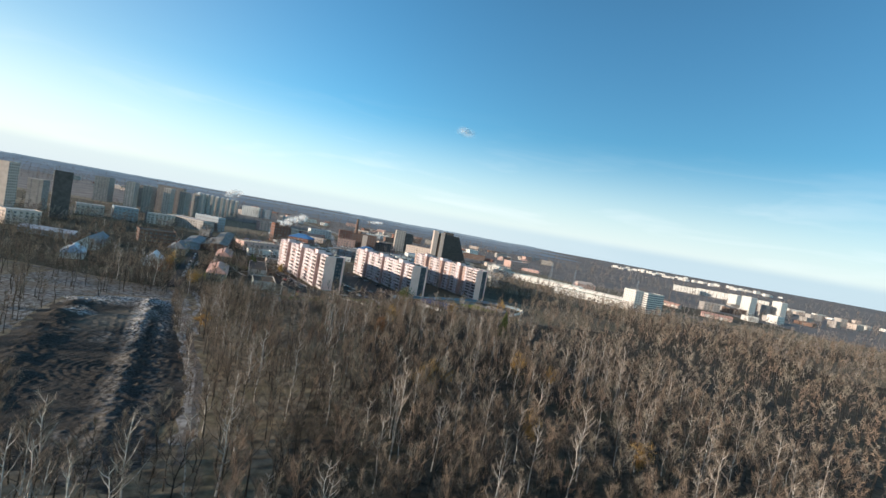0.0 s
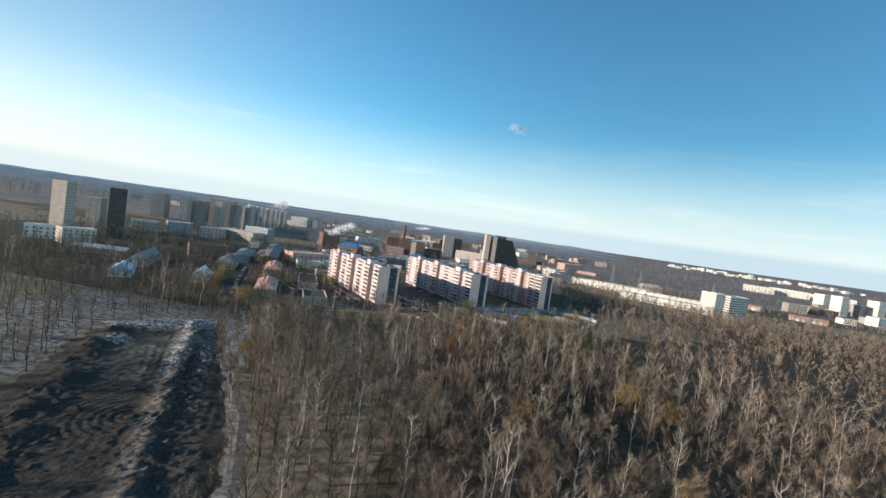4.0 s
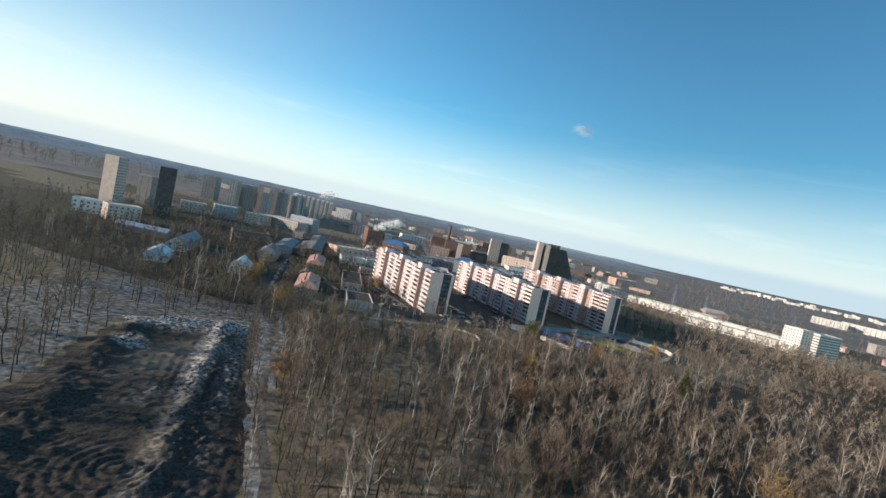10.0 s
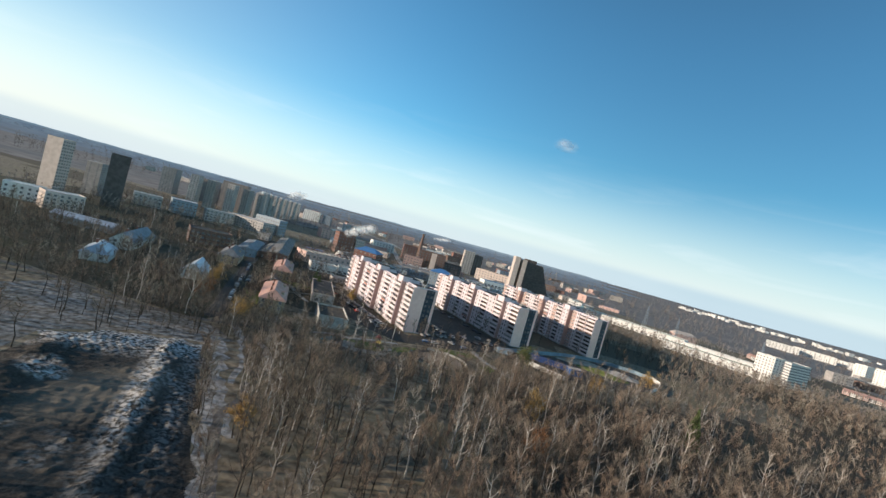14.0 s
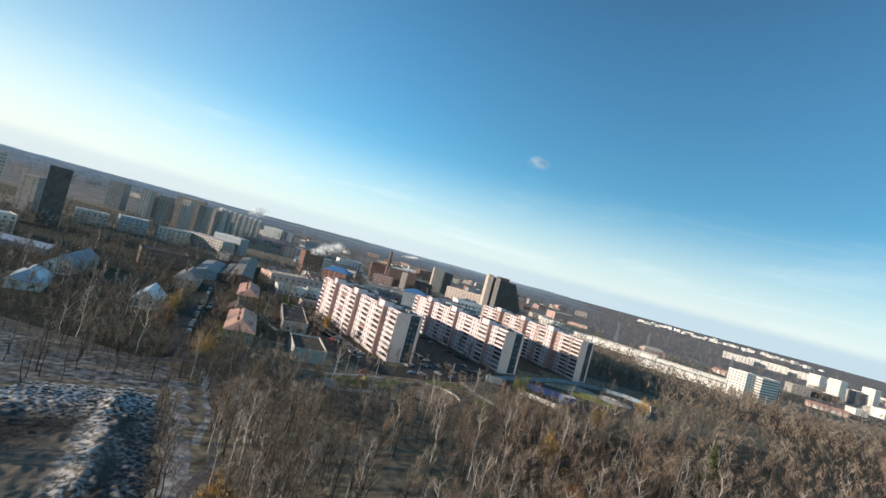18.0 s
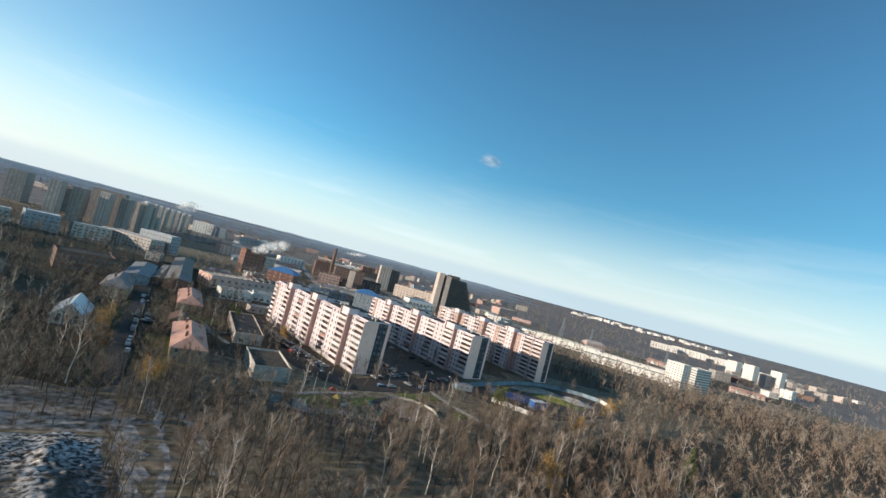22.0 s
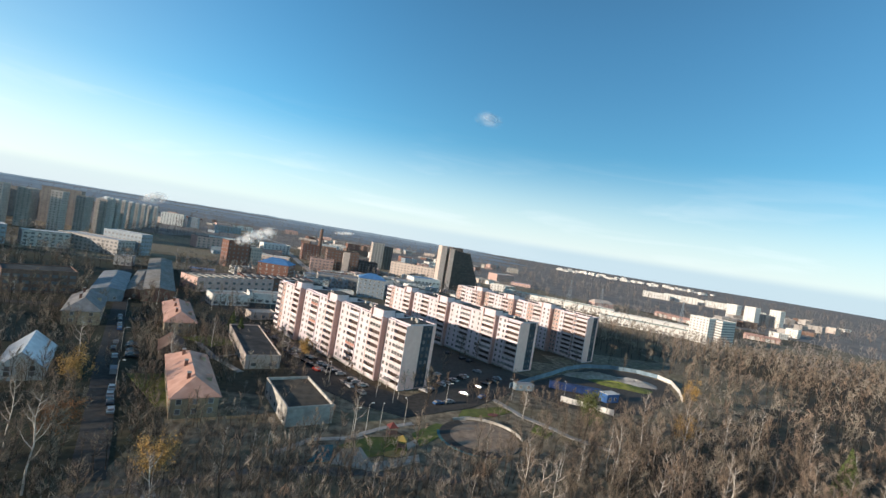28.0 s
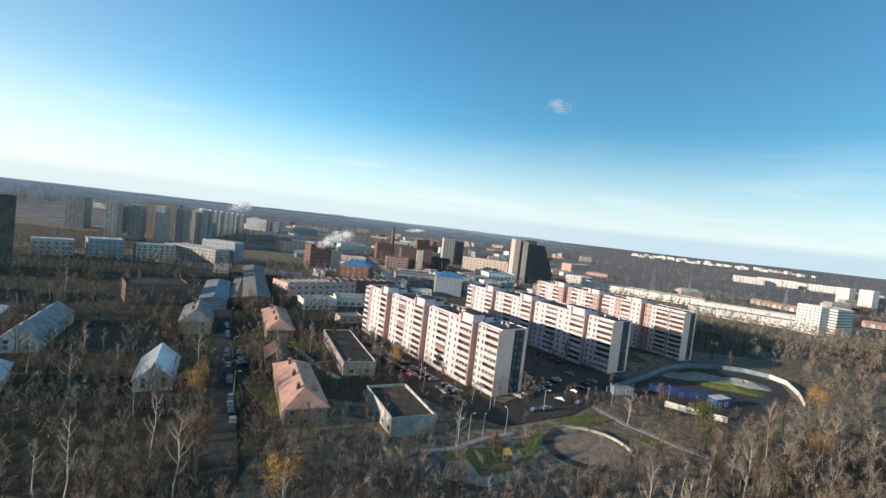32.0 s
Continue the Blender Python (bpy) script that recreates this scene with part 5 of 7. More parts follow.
town([
    ("tower_block", -420, 564, 20, 12, 22, 46, "greyslab", "snowroof", 16, 3, 5, 1.5, "grey sixteen-storey slab with one sunlit end"),
    ("tower_block", -409, 588, 14, 13, 20, 44, "greyslab", "snowroof", 16, 3, 5, 1.5, "grey sixteen-storey slab beside a sunlit one"),
    ("tower_block", -378, 593, 12, 11, 18, 46, "greyslab", "snowroof", 16, 3, 5, 1.5, "grey sixteen-storey slab at the head of a long row"),
    ("tower_block", -364, 614, 8, 10, 20, 44, "greyslab", "snowroof", 16, 3, 5, 1.5, "grey sixteen-storey slab in a long row"),
    ("tower_block", -452, 690, 12, 44, 14, 48, "duskslab", "bitumen", 16, 9, 3, 1.5, "long brownish slab behind the grey row"),
    ("tower_block", -548, 660, 20, 22, 30, 44, "greyslab", "bitumen", 16, 5, 6, 1.5, "grey slab far behind the trees"),
    ("tower_block", -520, 700, 10, 60, 20, 40, "duskslab", "bitumen", 14, 14, 4, 1.5, "long brownish slab far behind the trees"),
    ("tower_block", -311, 311, 44, 15, 13, 49, "darkslab", "bitumen", 17, 0, 5, 1.5, "dark brown-grey tower block"),
    ("tower_block", -343, 279, 8, 14, 13, 50, "beige", "bitumen", 18, 0, 5, 1.4, "beige tower block behind the gardens"),
    ("tower_block", -386, 362, 15, 15, 13, 34, "greyslab", "snowroof", 14, 2, 5, 1.4, "grey tower block behind the trees"),
    ("office_block", -321, 413, 43, 26, 24, 15.5, "bluewall", "snowroof", 4, 6, 6, 2.2, "blue-clad office block behind gardens"),
    ("office_block", -294, 436, 43, 32, 16, 13, "greyslab", "snowroof", 4, 7, 4, 2.2, "grey office wing beside trees"),
    ("office_block", -352, 392, 43, 28, 16, 13, "greyslab", "snowroof", 3, 6, 4, 2.2, "pale low flat-roofed office block"),
    ("office_block", -289, 471, -14, 60, 20, 13.5, "greyslab", "snowroof", 4, 14, 5, 2.2, "pale grey institute block"),
    ("office_block", -262, 490, -14, 40, 14, 20, "bluewall", "snowroof", 5, 10, 4, 2.2, "blue-grey institute block with white roof edge"),
    ("works", -182, 262, 40, 30, 20, 11, "brown", "bitumen", 3, 8, 4, 2.6, "dark red-brown works building"),
    ("office_block", -487, 1115, 10, 46, 18, 26, "white", "snowroof", 8, 8, 3, 2.0, "white office block far off"),
    ("office_block", -435, 1128, 10, 22, 18, 24, "bluewall", "snowroof", 8, 5, 3, 2.0, "blue-grey office block far off"),
    ("office_block", -235, 689, 5, 32, 16, 16, "white", "snowroof", 5, 7, 3, 2.0, "white and blue office block"),
    ("boiler_house", -151, 500, 47, 24, 12, 26, "brick", "bitumen", 6, 5, 3, 1.5, "red brick boiler house that gives off steam"),
    ("office_block", -133, 519, 47, 13, 12, 21, "greyslab", "concrete", 6, 4, 3, 1.7, "pale windowed block against the boiler house"),
    ("works", -118, 336, 48, 60, 22, 9, "pinkwall", "bitumen", 2, 10, 4, 2.2, "pink-walled works with a dark flat roof"),
    ("works", -98, 372, 30, 56, 20, 9.5, "brick", "bitumen", 2, 10, 4, 2.2, "red brick works with snow-dusted roof"),
    ("garage", -95, 298, 33, 22, 14, 6.5, "white", "concrete", 1, 5, 3, 2.4, "white flat-roofed garage block"),
    ("garage", -80, 322, 22, 32, 14, 6.2, "white", "concrete", 1, 7, 3, 2.4, "white flat-roofed garage block"),
    ("kiosk", -66, 274, 33, 14, 9, 3.6, "beige", "concrete", 1, 3, 2, 1.4, "small flat-roofed kiosk building"),
    ("office_block", -112, 727, 18, 24, 18, 24, "brick", "bitumen", 7, 5, 4, 2.0, "brick tower with a pale side"),
    ("office_block", -64, 616, 12, 42, 22, 27, "brown", "bitumen", 7, 9, 5, 2.4, "dark brown institute block"),
    ("office_block", -80, 592, 10, 28, 18, 15, "pinkwall", "bitumen", 4, 6, 3, 2.2, "salmon-pink low office building"),
    ("stair_tower", -42, 600, 8, 8, 8, 27, "beige", "concrete", 0, 0, 0, 0.1, "slim beige blank stair tower"),
    ("office_block", -35, 632, 8, 38, 18, 17, "darkslab", "bitumen", 5, 9, 4, 2.2, "dark grey flat-roofed office wing"),
    ("works", -54, 462, 10, 44, 26, 10, "greyslab", "slate", 2, 8, 4, 2.8, "works with blue metal roof"),
    ("works", -10, 478, 20, 40, 24, 11, "white", "zincblue", 2, 8, 4, 2.8, "white works with blue roof"),
    ("office_block", -2, 777, 18, 30, 24, 38, "darkslab", "bitumen", 12, 6, 5, 2.0, "grey office tower with dark windows"),
    ("office_block", -8, 770, 18, 20, 10, 42, "beige", "concrete", 13, 4, 2, 2.0, "beige stair slab against the office tower"),
    ("office_block", 23, 700, -22, 84, 18, 20, "beige", "bitumen", 5, 16, 3, 2.4, "long beige institute wing with window bands"),
    ("works", 8, 496, 26, 66, 24, 11, "greyslab", "zincblue", 3, 12, 4, 3.0, "blue-glazed works hall behind the blocks"),
    ("works", 44, 520, 20, 34, 20, 16, "white", "blueroof", 3, 7, 4, 3.0, "white works with light blue roof"),
    ("office_block", 112, 600, 12, 32, 18, 13.5, "beige", "concrete", 3, 6, 3, 2.2, "pale low office before the tower"),
    ("office_block", 180, 690, -20, 22, 16, 11, "white", "mint", 3, 5, 3, 2.0, "white low building with glass roof"),
    ("market_hall", 186, 640, -31, 150, 26, 8.5, "white", "mint", 1, 24, 4, 3.4, "long white hall with pale green roof"),
    ("market_hall", 262, 500, -25, 130, 22, 8.0, "white", "mint", 1, 20, 4, 3.4, "long white hall with pale green roof"),
    ("market_hall", 300, 560, -28, 120, 18, 7.5, "white", "white", 1, 18, 4, 3.4, "long white flat-roofed warehouse"),
    ("clinic_block", 352, 440, 25, 14, 20, 27, "white", "concrete", 9, 3, 6, 1.6, "white nine-storey clinic, sunlit end"),
    ("clinic_block", 368, 440, 25, 30, 18, 26, "white", "concrete", 9, 8, 5, 3.4, "white nine-storey clinic with shaded window bands"),
    ("clinic_block", 844, 1315, -18, 74, 22, 18, "white", "concrete", 5, 9, 4, 2.0, "long white slab in the wooded park"),
    ("clinic_block", 926, 1334, -24, 96, 22, 20, "white", "concrete", 5, 9, 4, 2.0, "long white slab in the wooded park"),
    ("clinic_block", 1031, 1371, -30, 108, 22, 16, "white", "concrete", 5, 9, 4, 2.0, "long white slab in the wooded park"),
    ("clinic_block", 1041, 1287, -24, 76, 22, 19, "white", "concrete", 5, 9, 4, 2.0, "long white slab in the wooded park"),
    ("tower_block", 733, 829, 20, 18, 20, 34, "white", "concrete", 9, 4, 4, 1.6, "white tower block of the suburb"),
    ("tower_block", 733, 784, 20, 18, 20, 36, "white", "concrete", 9, 4, 4, 1.6, "white tower block of the suburb"),
    ("tower_block", 793, 819, 20, 18, 20, 24, "greyslab", "concrete", 9, 4, 4, 1.6, "grey tower block of the suburb"),
    ("tower_block", 817, 811, 20, 18, 20, 36, "white", "concrete", 9, 4, 4, 1.6, "white tower block of the suburb"),
])

# the long row of slim slabs, stepped one behind the other
for k in range(18):
    u = k / 17
    x, y = -352 - 80 * u ** 0.6 + (4 if k % 2 else -3), 640 + 300 * u
    block("tower_block", x, y, 8 + (k % 3) * 3, 9 if k % 2 else 11, 13, 44 - 9 * u + (k % 2) * 2, "greyslab", "snowroof", "slim grey slab in a long stepped row", floors=15, bays=2, end_bays=3, joined=1.5, group=FAR)
    hx, hy = x + 2.5, y + 4
    hut = Mesh()
    hut.box(0, 5, 0, 4, 0, 2.6, 0)
    ob = new("roof_hut", hut.data("roof_hut", ["snowroof"]))
    ob.matrix_basis = pose(hx, hy, 44 - 9 * u + (k % 2) * 2 + 0.03, 0, 0, 8)
    tagged(ob, "pale lift hut on a slab's flat roof", "roof hut", "slab roof huts")

# brick cube with a blue hipped roof, and the two long sheds
pitched("office_house", -101, 420, -4, 26, 22, 18, 22.5, "brick", "blueroof", "red brick office house with blue hipped roof", "office", hip=8, floors=5, bays=5, end_bays=4)
pitched("works", -14, 424, 4, 24, 20, 17, 21, "bluewall", "blueroof", "blue-grey glazed works with blue hipped roof", "works", hip=9, floors=5, bays=6, end_bays=5)
pitched("long_shed", -187, 422, heading(61, -140), 150, 15, 6.5, 8.0, "brick", "glasshouse", "long shed with a grey ribbed metal roof", "shed", floors=1, bays=12, end_bays=2)
pitched("long_shed", -166, 360, heading(32, -82), 80, 9, 5.0, 5.9, "brown", "glasshouse", "narrow shed with a rusty grey roof", "shed", floors=1, bays=6, end_bays=1)
pitched("long_shed", -172, 330, heading(30, -68), 66, 14, 6.0, 7.4, "bluewall", "zincblue", "shed with a pale blue metal roof", "shed", floors=1, bays=6, end_bays=2)
pitched("house", -142, 250, heading(16, -34), 34, 13, 6.0, 10.5, "yellow", "slate", "ochre house with grey metal roof", hip=6, bays=7, end_bays=2, chimneys=2, dormers=1)
pitched("house", -154, 150, heading(14, -20), 22, 12, 4.0, 8.2, "white", "silver", "white house with pale zinc roof among dark trees", hip=4, bays=5, end_bays=2, chimneys=1)
pitched("house", -186, 214, heading(24, -48), 46, 12, 4.6, 9.4, "white", "zincblue", "long white house, one roof slope snowy", hip=0, bays=9, end_bays=2, chimneys=2)
pitched("long_shed", -232, 196, heading(32, 8), 38, 11, 4.4, 6.6, "bluewall", "silver", "long shed with a pale blue metal roof", "shed", floors=1, bays=6, end_bays=1)
block("office_block", -268, 222, 62, 24, 16, 12.5, "beige", "snowroof", "cream four-storey block with a pale roof", floors=4, bays=6, end_bays=4, joined=1.6, group=FAR)
block("office_block", -304, 222, 40, 22, 14, 11, "white", "snowroof", "white block with pale roof among trees", floors=3, bays=5, end_bays=3, joined=1.6, group=FAR)
pitched("house", 344, 672, 10, 36, 16, 8, 12.5, "pinkwall", "beige", "salmon house beside the long hall", hip=5, floors=2, bays=6, end_bays=2)
# roof lights and ribs on the sheds and works
def roof_bars(name, x, y, z, turn, spots, size, mat, label):
    """Low bars lying on a flat roof, each by itself."""
    ob = thing(name, x, y, z, turn, label, "roof light")
    me = Mesh()
    me.box(0, size[0], 0, size[1], 0, size[2], 0)
    data = me.data("bar", [mat])
    for px, py in spots:
        part("bar", data, ob, "", pose(px, py, 0))


roof_bars("roof_light", -118, 336, 9.05, 48, [(3 + 5.6 * k, 3.5) for k in range(10)], (2.2, 14, 0.5), "concrete", "pale ridged roof light on the works")
roof_bars("roof_light", -98, 372, 9.55, 30, [(3 + 6.6 * k, 3) for k in range(8)], (2.8, 13, 0.7), "slate", "grey ridged roof light on the works")
for ox, oy, dx, dy, L, D, eave, ridge in ((-187, 422, 61, -140, 150, 15, 6.5, 8.0), (-166, 360, 32, -82, 80, 9, 5.0, 5.9), (-172, 330, 30, -68, 66, 14, 6.0, 7.4)):
    ribs = thing("roof_frame", ox, oy, 0, heading(dx, dy), "pale ribs across the long shed roof", "roof ribs")
    me = Mesh()
    for a, b, c, d in ((-0.3, eave, D / 2, ridge + 0.1), (D / 2, ridge + 0.1, D + 0.3, eave)):
        me.quad([(0, a, b + 0.1), (0.35, a, b + 0.1), (0.35, c, d + 0.25), (0, c, d + 0.25)])
        me.quad([(0, a, b - 0.05), (0, a, b + 0.1), (0, c, d + 0.25), (0, c, d)])
        me.quad([(0.35, a, b + 0.1), (0.35, a, b - 0.05), (0.35, c, d), (0.35, c, d + 0.25)])
    data = me.data("rib", ["concrete"])
    n = int(L / 5.5)
    for k in range(n):
        part("rib", data, ribs, "", pose((k + 0.5) * L / n, 0, 0))

# red terrace
for (ax, ay), (bx, by), n in (((465, 698), (500, 611), 12), ((509, 558), (550, 543), 7)):
    for k in range(n):
        t = k / n
        pitched("terrace_house", ax + (bx - ax) * t, ay + (by - ay) * t, heading(bx - ax, by - ay), math.hypot(bx - ax, by - ay) / n - 1.5, 8, 5.0, 7.6, ("pinkwall", "white", "beige")[k % 3], "oldtile", "terrace house, faded red roof and pale walls", hip=0, floors=2, bays=2, end_bays=0, group="red terrace")

# dark twin tower: two pale shafts with a stepped dark body
tt = thing("office_tower", 76, 560, 0, 12, "dark stepped office tower with two pale stair shafts", "office tower")
for px, w, h in ((0, 7, 56), (11, 6, 54)):
    me = Mesh()
    me.box(px, px + w, 0, 13, -0.3, h, 0)
    me.box(px - 0.3, px + w + 0.3, -0.3, 13.3, h, h + 0.8, 0)
    part("stair_shaft", me.data("stair_shaft", ["beige"]), tt, "pale blank stair shaft")
for k in range(15):
    a = 60 - max(0, (k - 3)) * 1.5
    me = Mesh()
    me.box(8, a, 9, 38, k * 3.5, k * 3.5 + 2.2, 0)
    me.box(8.4, a - 0.4, 9.4, 37.6, k * 3.5 + 2.2, k * 3.5 + 3.5, 1)
    part("storey", me.data("storey", ["darkslab", "darkglass"]), tt, "dark storey with a glass band")
me = Mesh()
me.box(20, 34, 14, 30, 52.5, 57, 0)
part("roof_house", me.data("roof_house", ["darkslab"]), tt)

# tall chimney, pylon masts
def chimney(x, y, h, r, mat, label):
    ob = thing("chimney", x, y, 0, 0, label, "chimney")
    v, f = gather([stick((0, 0, -0.3), (0, 0, h), r, r * 0.6, 14)])
    part("shaft", mesh_of("shaft", v, f, mat), ob)
    v, f = gather([stick((0, 0, h - 1.2), (0, 0, h), r * 0.72, r * 0.72, 14), stick((0, 0, h - 0.1), (0, 0, h), r * 0.72, r * 0.3, 14)])
    part("rim", mesh_of("rim", v, f, "bitumen"), ob)
    return ob


chimney(-98, 815, 50, 4.0, "brown", "tall dark brick chimney")


def mast(x, y, h, label):
    ob = thing("lattice_mast", x, y, 0, 20, label, "mast")
    w = h * 0.07
    for a, b in ((-1, -1), (1, -1), (1, 1), (-1, 1)):
        v, f = stick((a * w, b * w, -0.2), (a * w * 0.15, b * w * 0.15, h), 0.28, 0.16, 4)
        part("leg", mesh_of("leg", v, f, "bluewall"), ob)
    bits = []
    for k in range(9):
        z0, z1 = h * k / 9, h * (k + 1) / 9
        s0, s1 = w * (1 - 0.85 * k / 9), w * (1 - 0.85 * (k + 1) / 9)
        for (a, b), (c, d) in (((-1, -1), (1, -1)), ((1, -1), (1, 1)), ((1, 1), (-1, 1)), ((-1, 1), (-1, -1))):
            bits.append(stick((a * s0, b * s0, z0), (c * s1, d * s1, z1), 0.12, 0.12, 3))
    v, f = gather(bits)
    part("bracing", mesh_of("bracing", v, f, "bluewall"), ob)


mast(318, 606, 34, "blue-grey lattice mast by the long hall")
mast(286, 640, 38, "blue-grey lattice mast by the long hall")
mast(395, 540, 36, "blue-grey lattice mast by the terrace")

# sheds, stores and offices crowded behind the blocks
rw = random.Random(31)
for k, (x, y, turn, L, D, H, wall, roof) in enumerate([
        (-62, 428, 12, 22, 14, 8, "white", "slate"), (-40, 446, 30, 18, 12, 9, "bluewall", "zincblue"), (-72, 452, 14, 16, 12, 6, "pinkwall", "bitumen"),
        (-96, 462, 30, 26, 14, 7, "concrete", "slate"), (14, 448, 22, 22, 14, 10, "bluewall", "white"), (34, 470, 18, 20, 12, 12, "white", "zincblue"),
        (52, 490, 24, 18, 14, 10, "bluewall", "blueroof"), (-20, 520, 14, 34, 14, 9, "concrete", "zincblue"), (-58, 516, 18, 30, 16, 8, "brick", "white"),
        (60, 452, 20, 16, 10, 7, "beige", "slate"), (84, 470, 16, 20, 12, 8, "white", "white"), (96, 500, 14, 26, 12, 9, "greyslab", "slate"),
        (-128, 452, 40, 20, 12, 6, "white", "slate"), (-90, 398, 35, 18, 10, 6, "white", "white"), (122, 470, 20, 24, 14, 8, "beige", "mint"),
        (150, 500, 10, 26, 14, 7, "white", "slate"), (136, 530, 20, 30, 14, 8, "concrete", "white"), (170, 560, 10, 24, 14, 7, "beige", "slate")]):
    block("works", x, y, turn, L, D, H, wall, roof, {"white": "white", "bluewall": "blue-clad", "pinkwall": "salmon-pink", "concrete": "grey concrete", "brick": "red brick", "beige": "beige", "greyslab": "grey"}[wall] + " low works building among roofs and yards", floors=max(1, int(H / 3.6)), bays=int(L / 4), end_bays=2, joined=2.0, group="works behind the blocks")
    for q in range(3):
        hut = Mesh()
        hut.box(-1.2, 1.2, -0.9, 0.9, 0, 1.3, 0)
        hut.box(-1.35, 1.35, -1.05, 1.05, 1.3, 1.42, 0)
        ob = new("roof_vent", hut.data("roof_vent", [rw.choice(["white", "concrete", "zincblue"])]))
        a, b, t = L * (q + 0.5) / 3, D * rw.uniform(0.3, 0.7), radians(turn)
        ob.matrix_basis = pose(x + a * math.cos(t) - b * math.sin(t), y + a * math.sin(t) + b * math.cos(t), H + 0.03, 0, 0, turn)
        tagged(ob, "pale boxy vent on a flat works roof", "roof vent", "works roof vents")

# small sheds, stores and garages filling the yards of the works
rw = random.Random(58)
put_ = 0
while put_ < 46:
    x, y = rw.uniform(-215, 170), rw.uniform(385, 690)
    L, D, H = rw.uniform(8, 26), rw.uniform(6, 13), rw.choice([3.2, 3.8, 4.6, 6.0, 7.5])
    if on_building(x, y, 9) or on_building(x + L, y + D, 3) or on_building(x, y + D, 5) or (-270 < x < -150 and 410 < y < 590) or any(abs(x - a) < 14 and abs(y - b) < 60 for a, b in ((-105, 670), (-85, 600))):
        continue
    wall = rw.choice(["white", "concrete", "beige", "greyslab", "pinkwall", "bluewall"])
    block("shed", x, y, rw.choice([12, 18, 24, 40, -30]), L, D, H, wall, rw.choice(["snowroof", "snowroof", "slate", "zincblue", "blueroof", "concrete"]), {"white": "white", "concrete": "grey concrete", "beige": "beige", "greyslab": "grey", "pinkwall": "salmon-pink", "bluewall": "blue-clad"}[wall] + " low flat shed in the works yards", category="shed", floors=1, bays=int(L / 4), end_bays=1, joined=1.6, group="yard sheds")
    put_ += 1

# random low buildings of the works district and the suburbs
rb = random.Random(77)
for k in range(150):
    ang, dd = radians(rb.uniform(-42, 16)), rb.uniform(640, 1900)
    x, y = 20 + dd * math.sin(ang), dd * math.cos(ang)
    if x < -300 and y < 1050:
        continue
    L, D, H = rb.uniform(14, 60), rb.uniform(12, 26), rb.choice([5, 6, 7, 9, 12, 15])
    w = rb.choice(["white", "beige", "brick", "greyslab", "pinkwall", "brown", "bluewall", "concrete"])
    block("building", x, y, rb.uniform(-20, 40), L, D, H, w, rb.choice(["concrete", "bitumen", "white", "blueroof", "mint"]), {"white": "white", "beige": "beige", "brick": "red brick", "greyslab": "grey", "pinkwall": "salmon-pink", "brown": "brown", "bluewall": "blue-clad", "concrete": "concrete"}[w] + " low flat-roofed building of the works district", floors=max(1, int(H / 3.4)), bays=int(L / 6), joined=2.4, group="works district")
for k in range(34):
    ang, dd = radians(rb.uniform(39, 50)), rb.uniform(850, 1900)
    x, y = 20 + dd * math.sin(ang), dd * math.cos(ang)
    block("building", x, y, rb.uniform(0, 40), rb.uniform(14, 50), rb.uniform(12, 20), rb.choice([6, 8, 10, 14]), rb.choice(["white", "greyslab", "greyslab", "beige", "brown"]), "concrete", "plain low building of the far suburb", floors=3, bays=5, joined=2.4, group="far suburb")

# the white city on the horizon
for k in range(64):
    ang, dd = radians(rb.uniform(22, 40)), rb.uniform(3000, 3500)
    x, y = dd * math.sin(ang), dd * math.cos(ang)
    L, H = rb.uniform(12, 40), rb.uniform(6, 17)
    zz = float(far_height(np.array([x]), np.array([y]))[0])
    block("tower_block", x, y, rb.uniform(-30, 30), L, 20, H, "white", "concrete", "white tower block on the horizon", floors=int(H / 8), bays=int(L / 9), joined=4.0, z=zz, group="city on the horizon")


# ---- trees ----
HOARD_SITE = [(60, 200), (100, 250), (128, 274), (160, 286), (186, 268), (164, 222), (120, 190), (84, 184)]
KINDS = []
for k, (mat, wood, h, sp, tw, wd) in enumerate([("twig", "bark", 17, 4.0, 860, 0.035), ("twig_red", "bark", 16, 3.8, 860, 0.035), ("birch_twig", "birch", 18, 3.6, 760, 0.030), ("twig", "bark", 14, 3.6, 860, 0.035), ("twig_grey", "bark", 16, 3.8, 860, 0.035), ("twig_red", "bark", 18, 4.2, 880, 0.035)]):
    KINDS.append((mat, wood, bare_tree(40 + k, h, sp, 11, tw, wd, crown_from=0.34, limb=0.0055 if wood == "birch" else 0.005)))
MIDK = []
for k, (mat, wood, h, sp) in enumerate([("twig", "bark", 16, 4.2), ("twig_red", "bark", 15, 4.2), ("birch_twig", "birch", 17, 4.0), ("twig", "bark", 13, 3.8), ("twig_grey", "bark", 16, 4.2)]):
    MIDK.append((mat, wood, bare_tree(80 + k, h, sp, 7, 380, 0.056, crown_from=0.3, wild=1.4, sides=3, limb=0.006 if wood == "birch" else 0.005)))
LOWK = []
for k, (mat, h, sp) in enumerate([("twig", 16, 4.4), ("twig_red", 15, 4.4), ("twig_grey", 16, 4.2)]):
    LOWK.append((mat, "bark", bare_tree(160 + k, h, sp, 4, 100, 0.15, crown_from=0.35, wild=1.7, sides=3, bare_limbs=False)))
FARK = []
for k, (mat, h, sp) in enumerate([("twig_far", 14, 5.0), ("twig_farred", 13, 5.0), ("twig_far", 14, 4.6)]):
    FARK.append((mat, "bark", bare_tree(120 + k, h, sp, 3, 34, 0.5, crown_from=0.3, wild=1.8, sides=3, bare_limbs=False)))

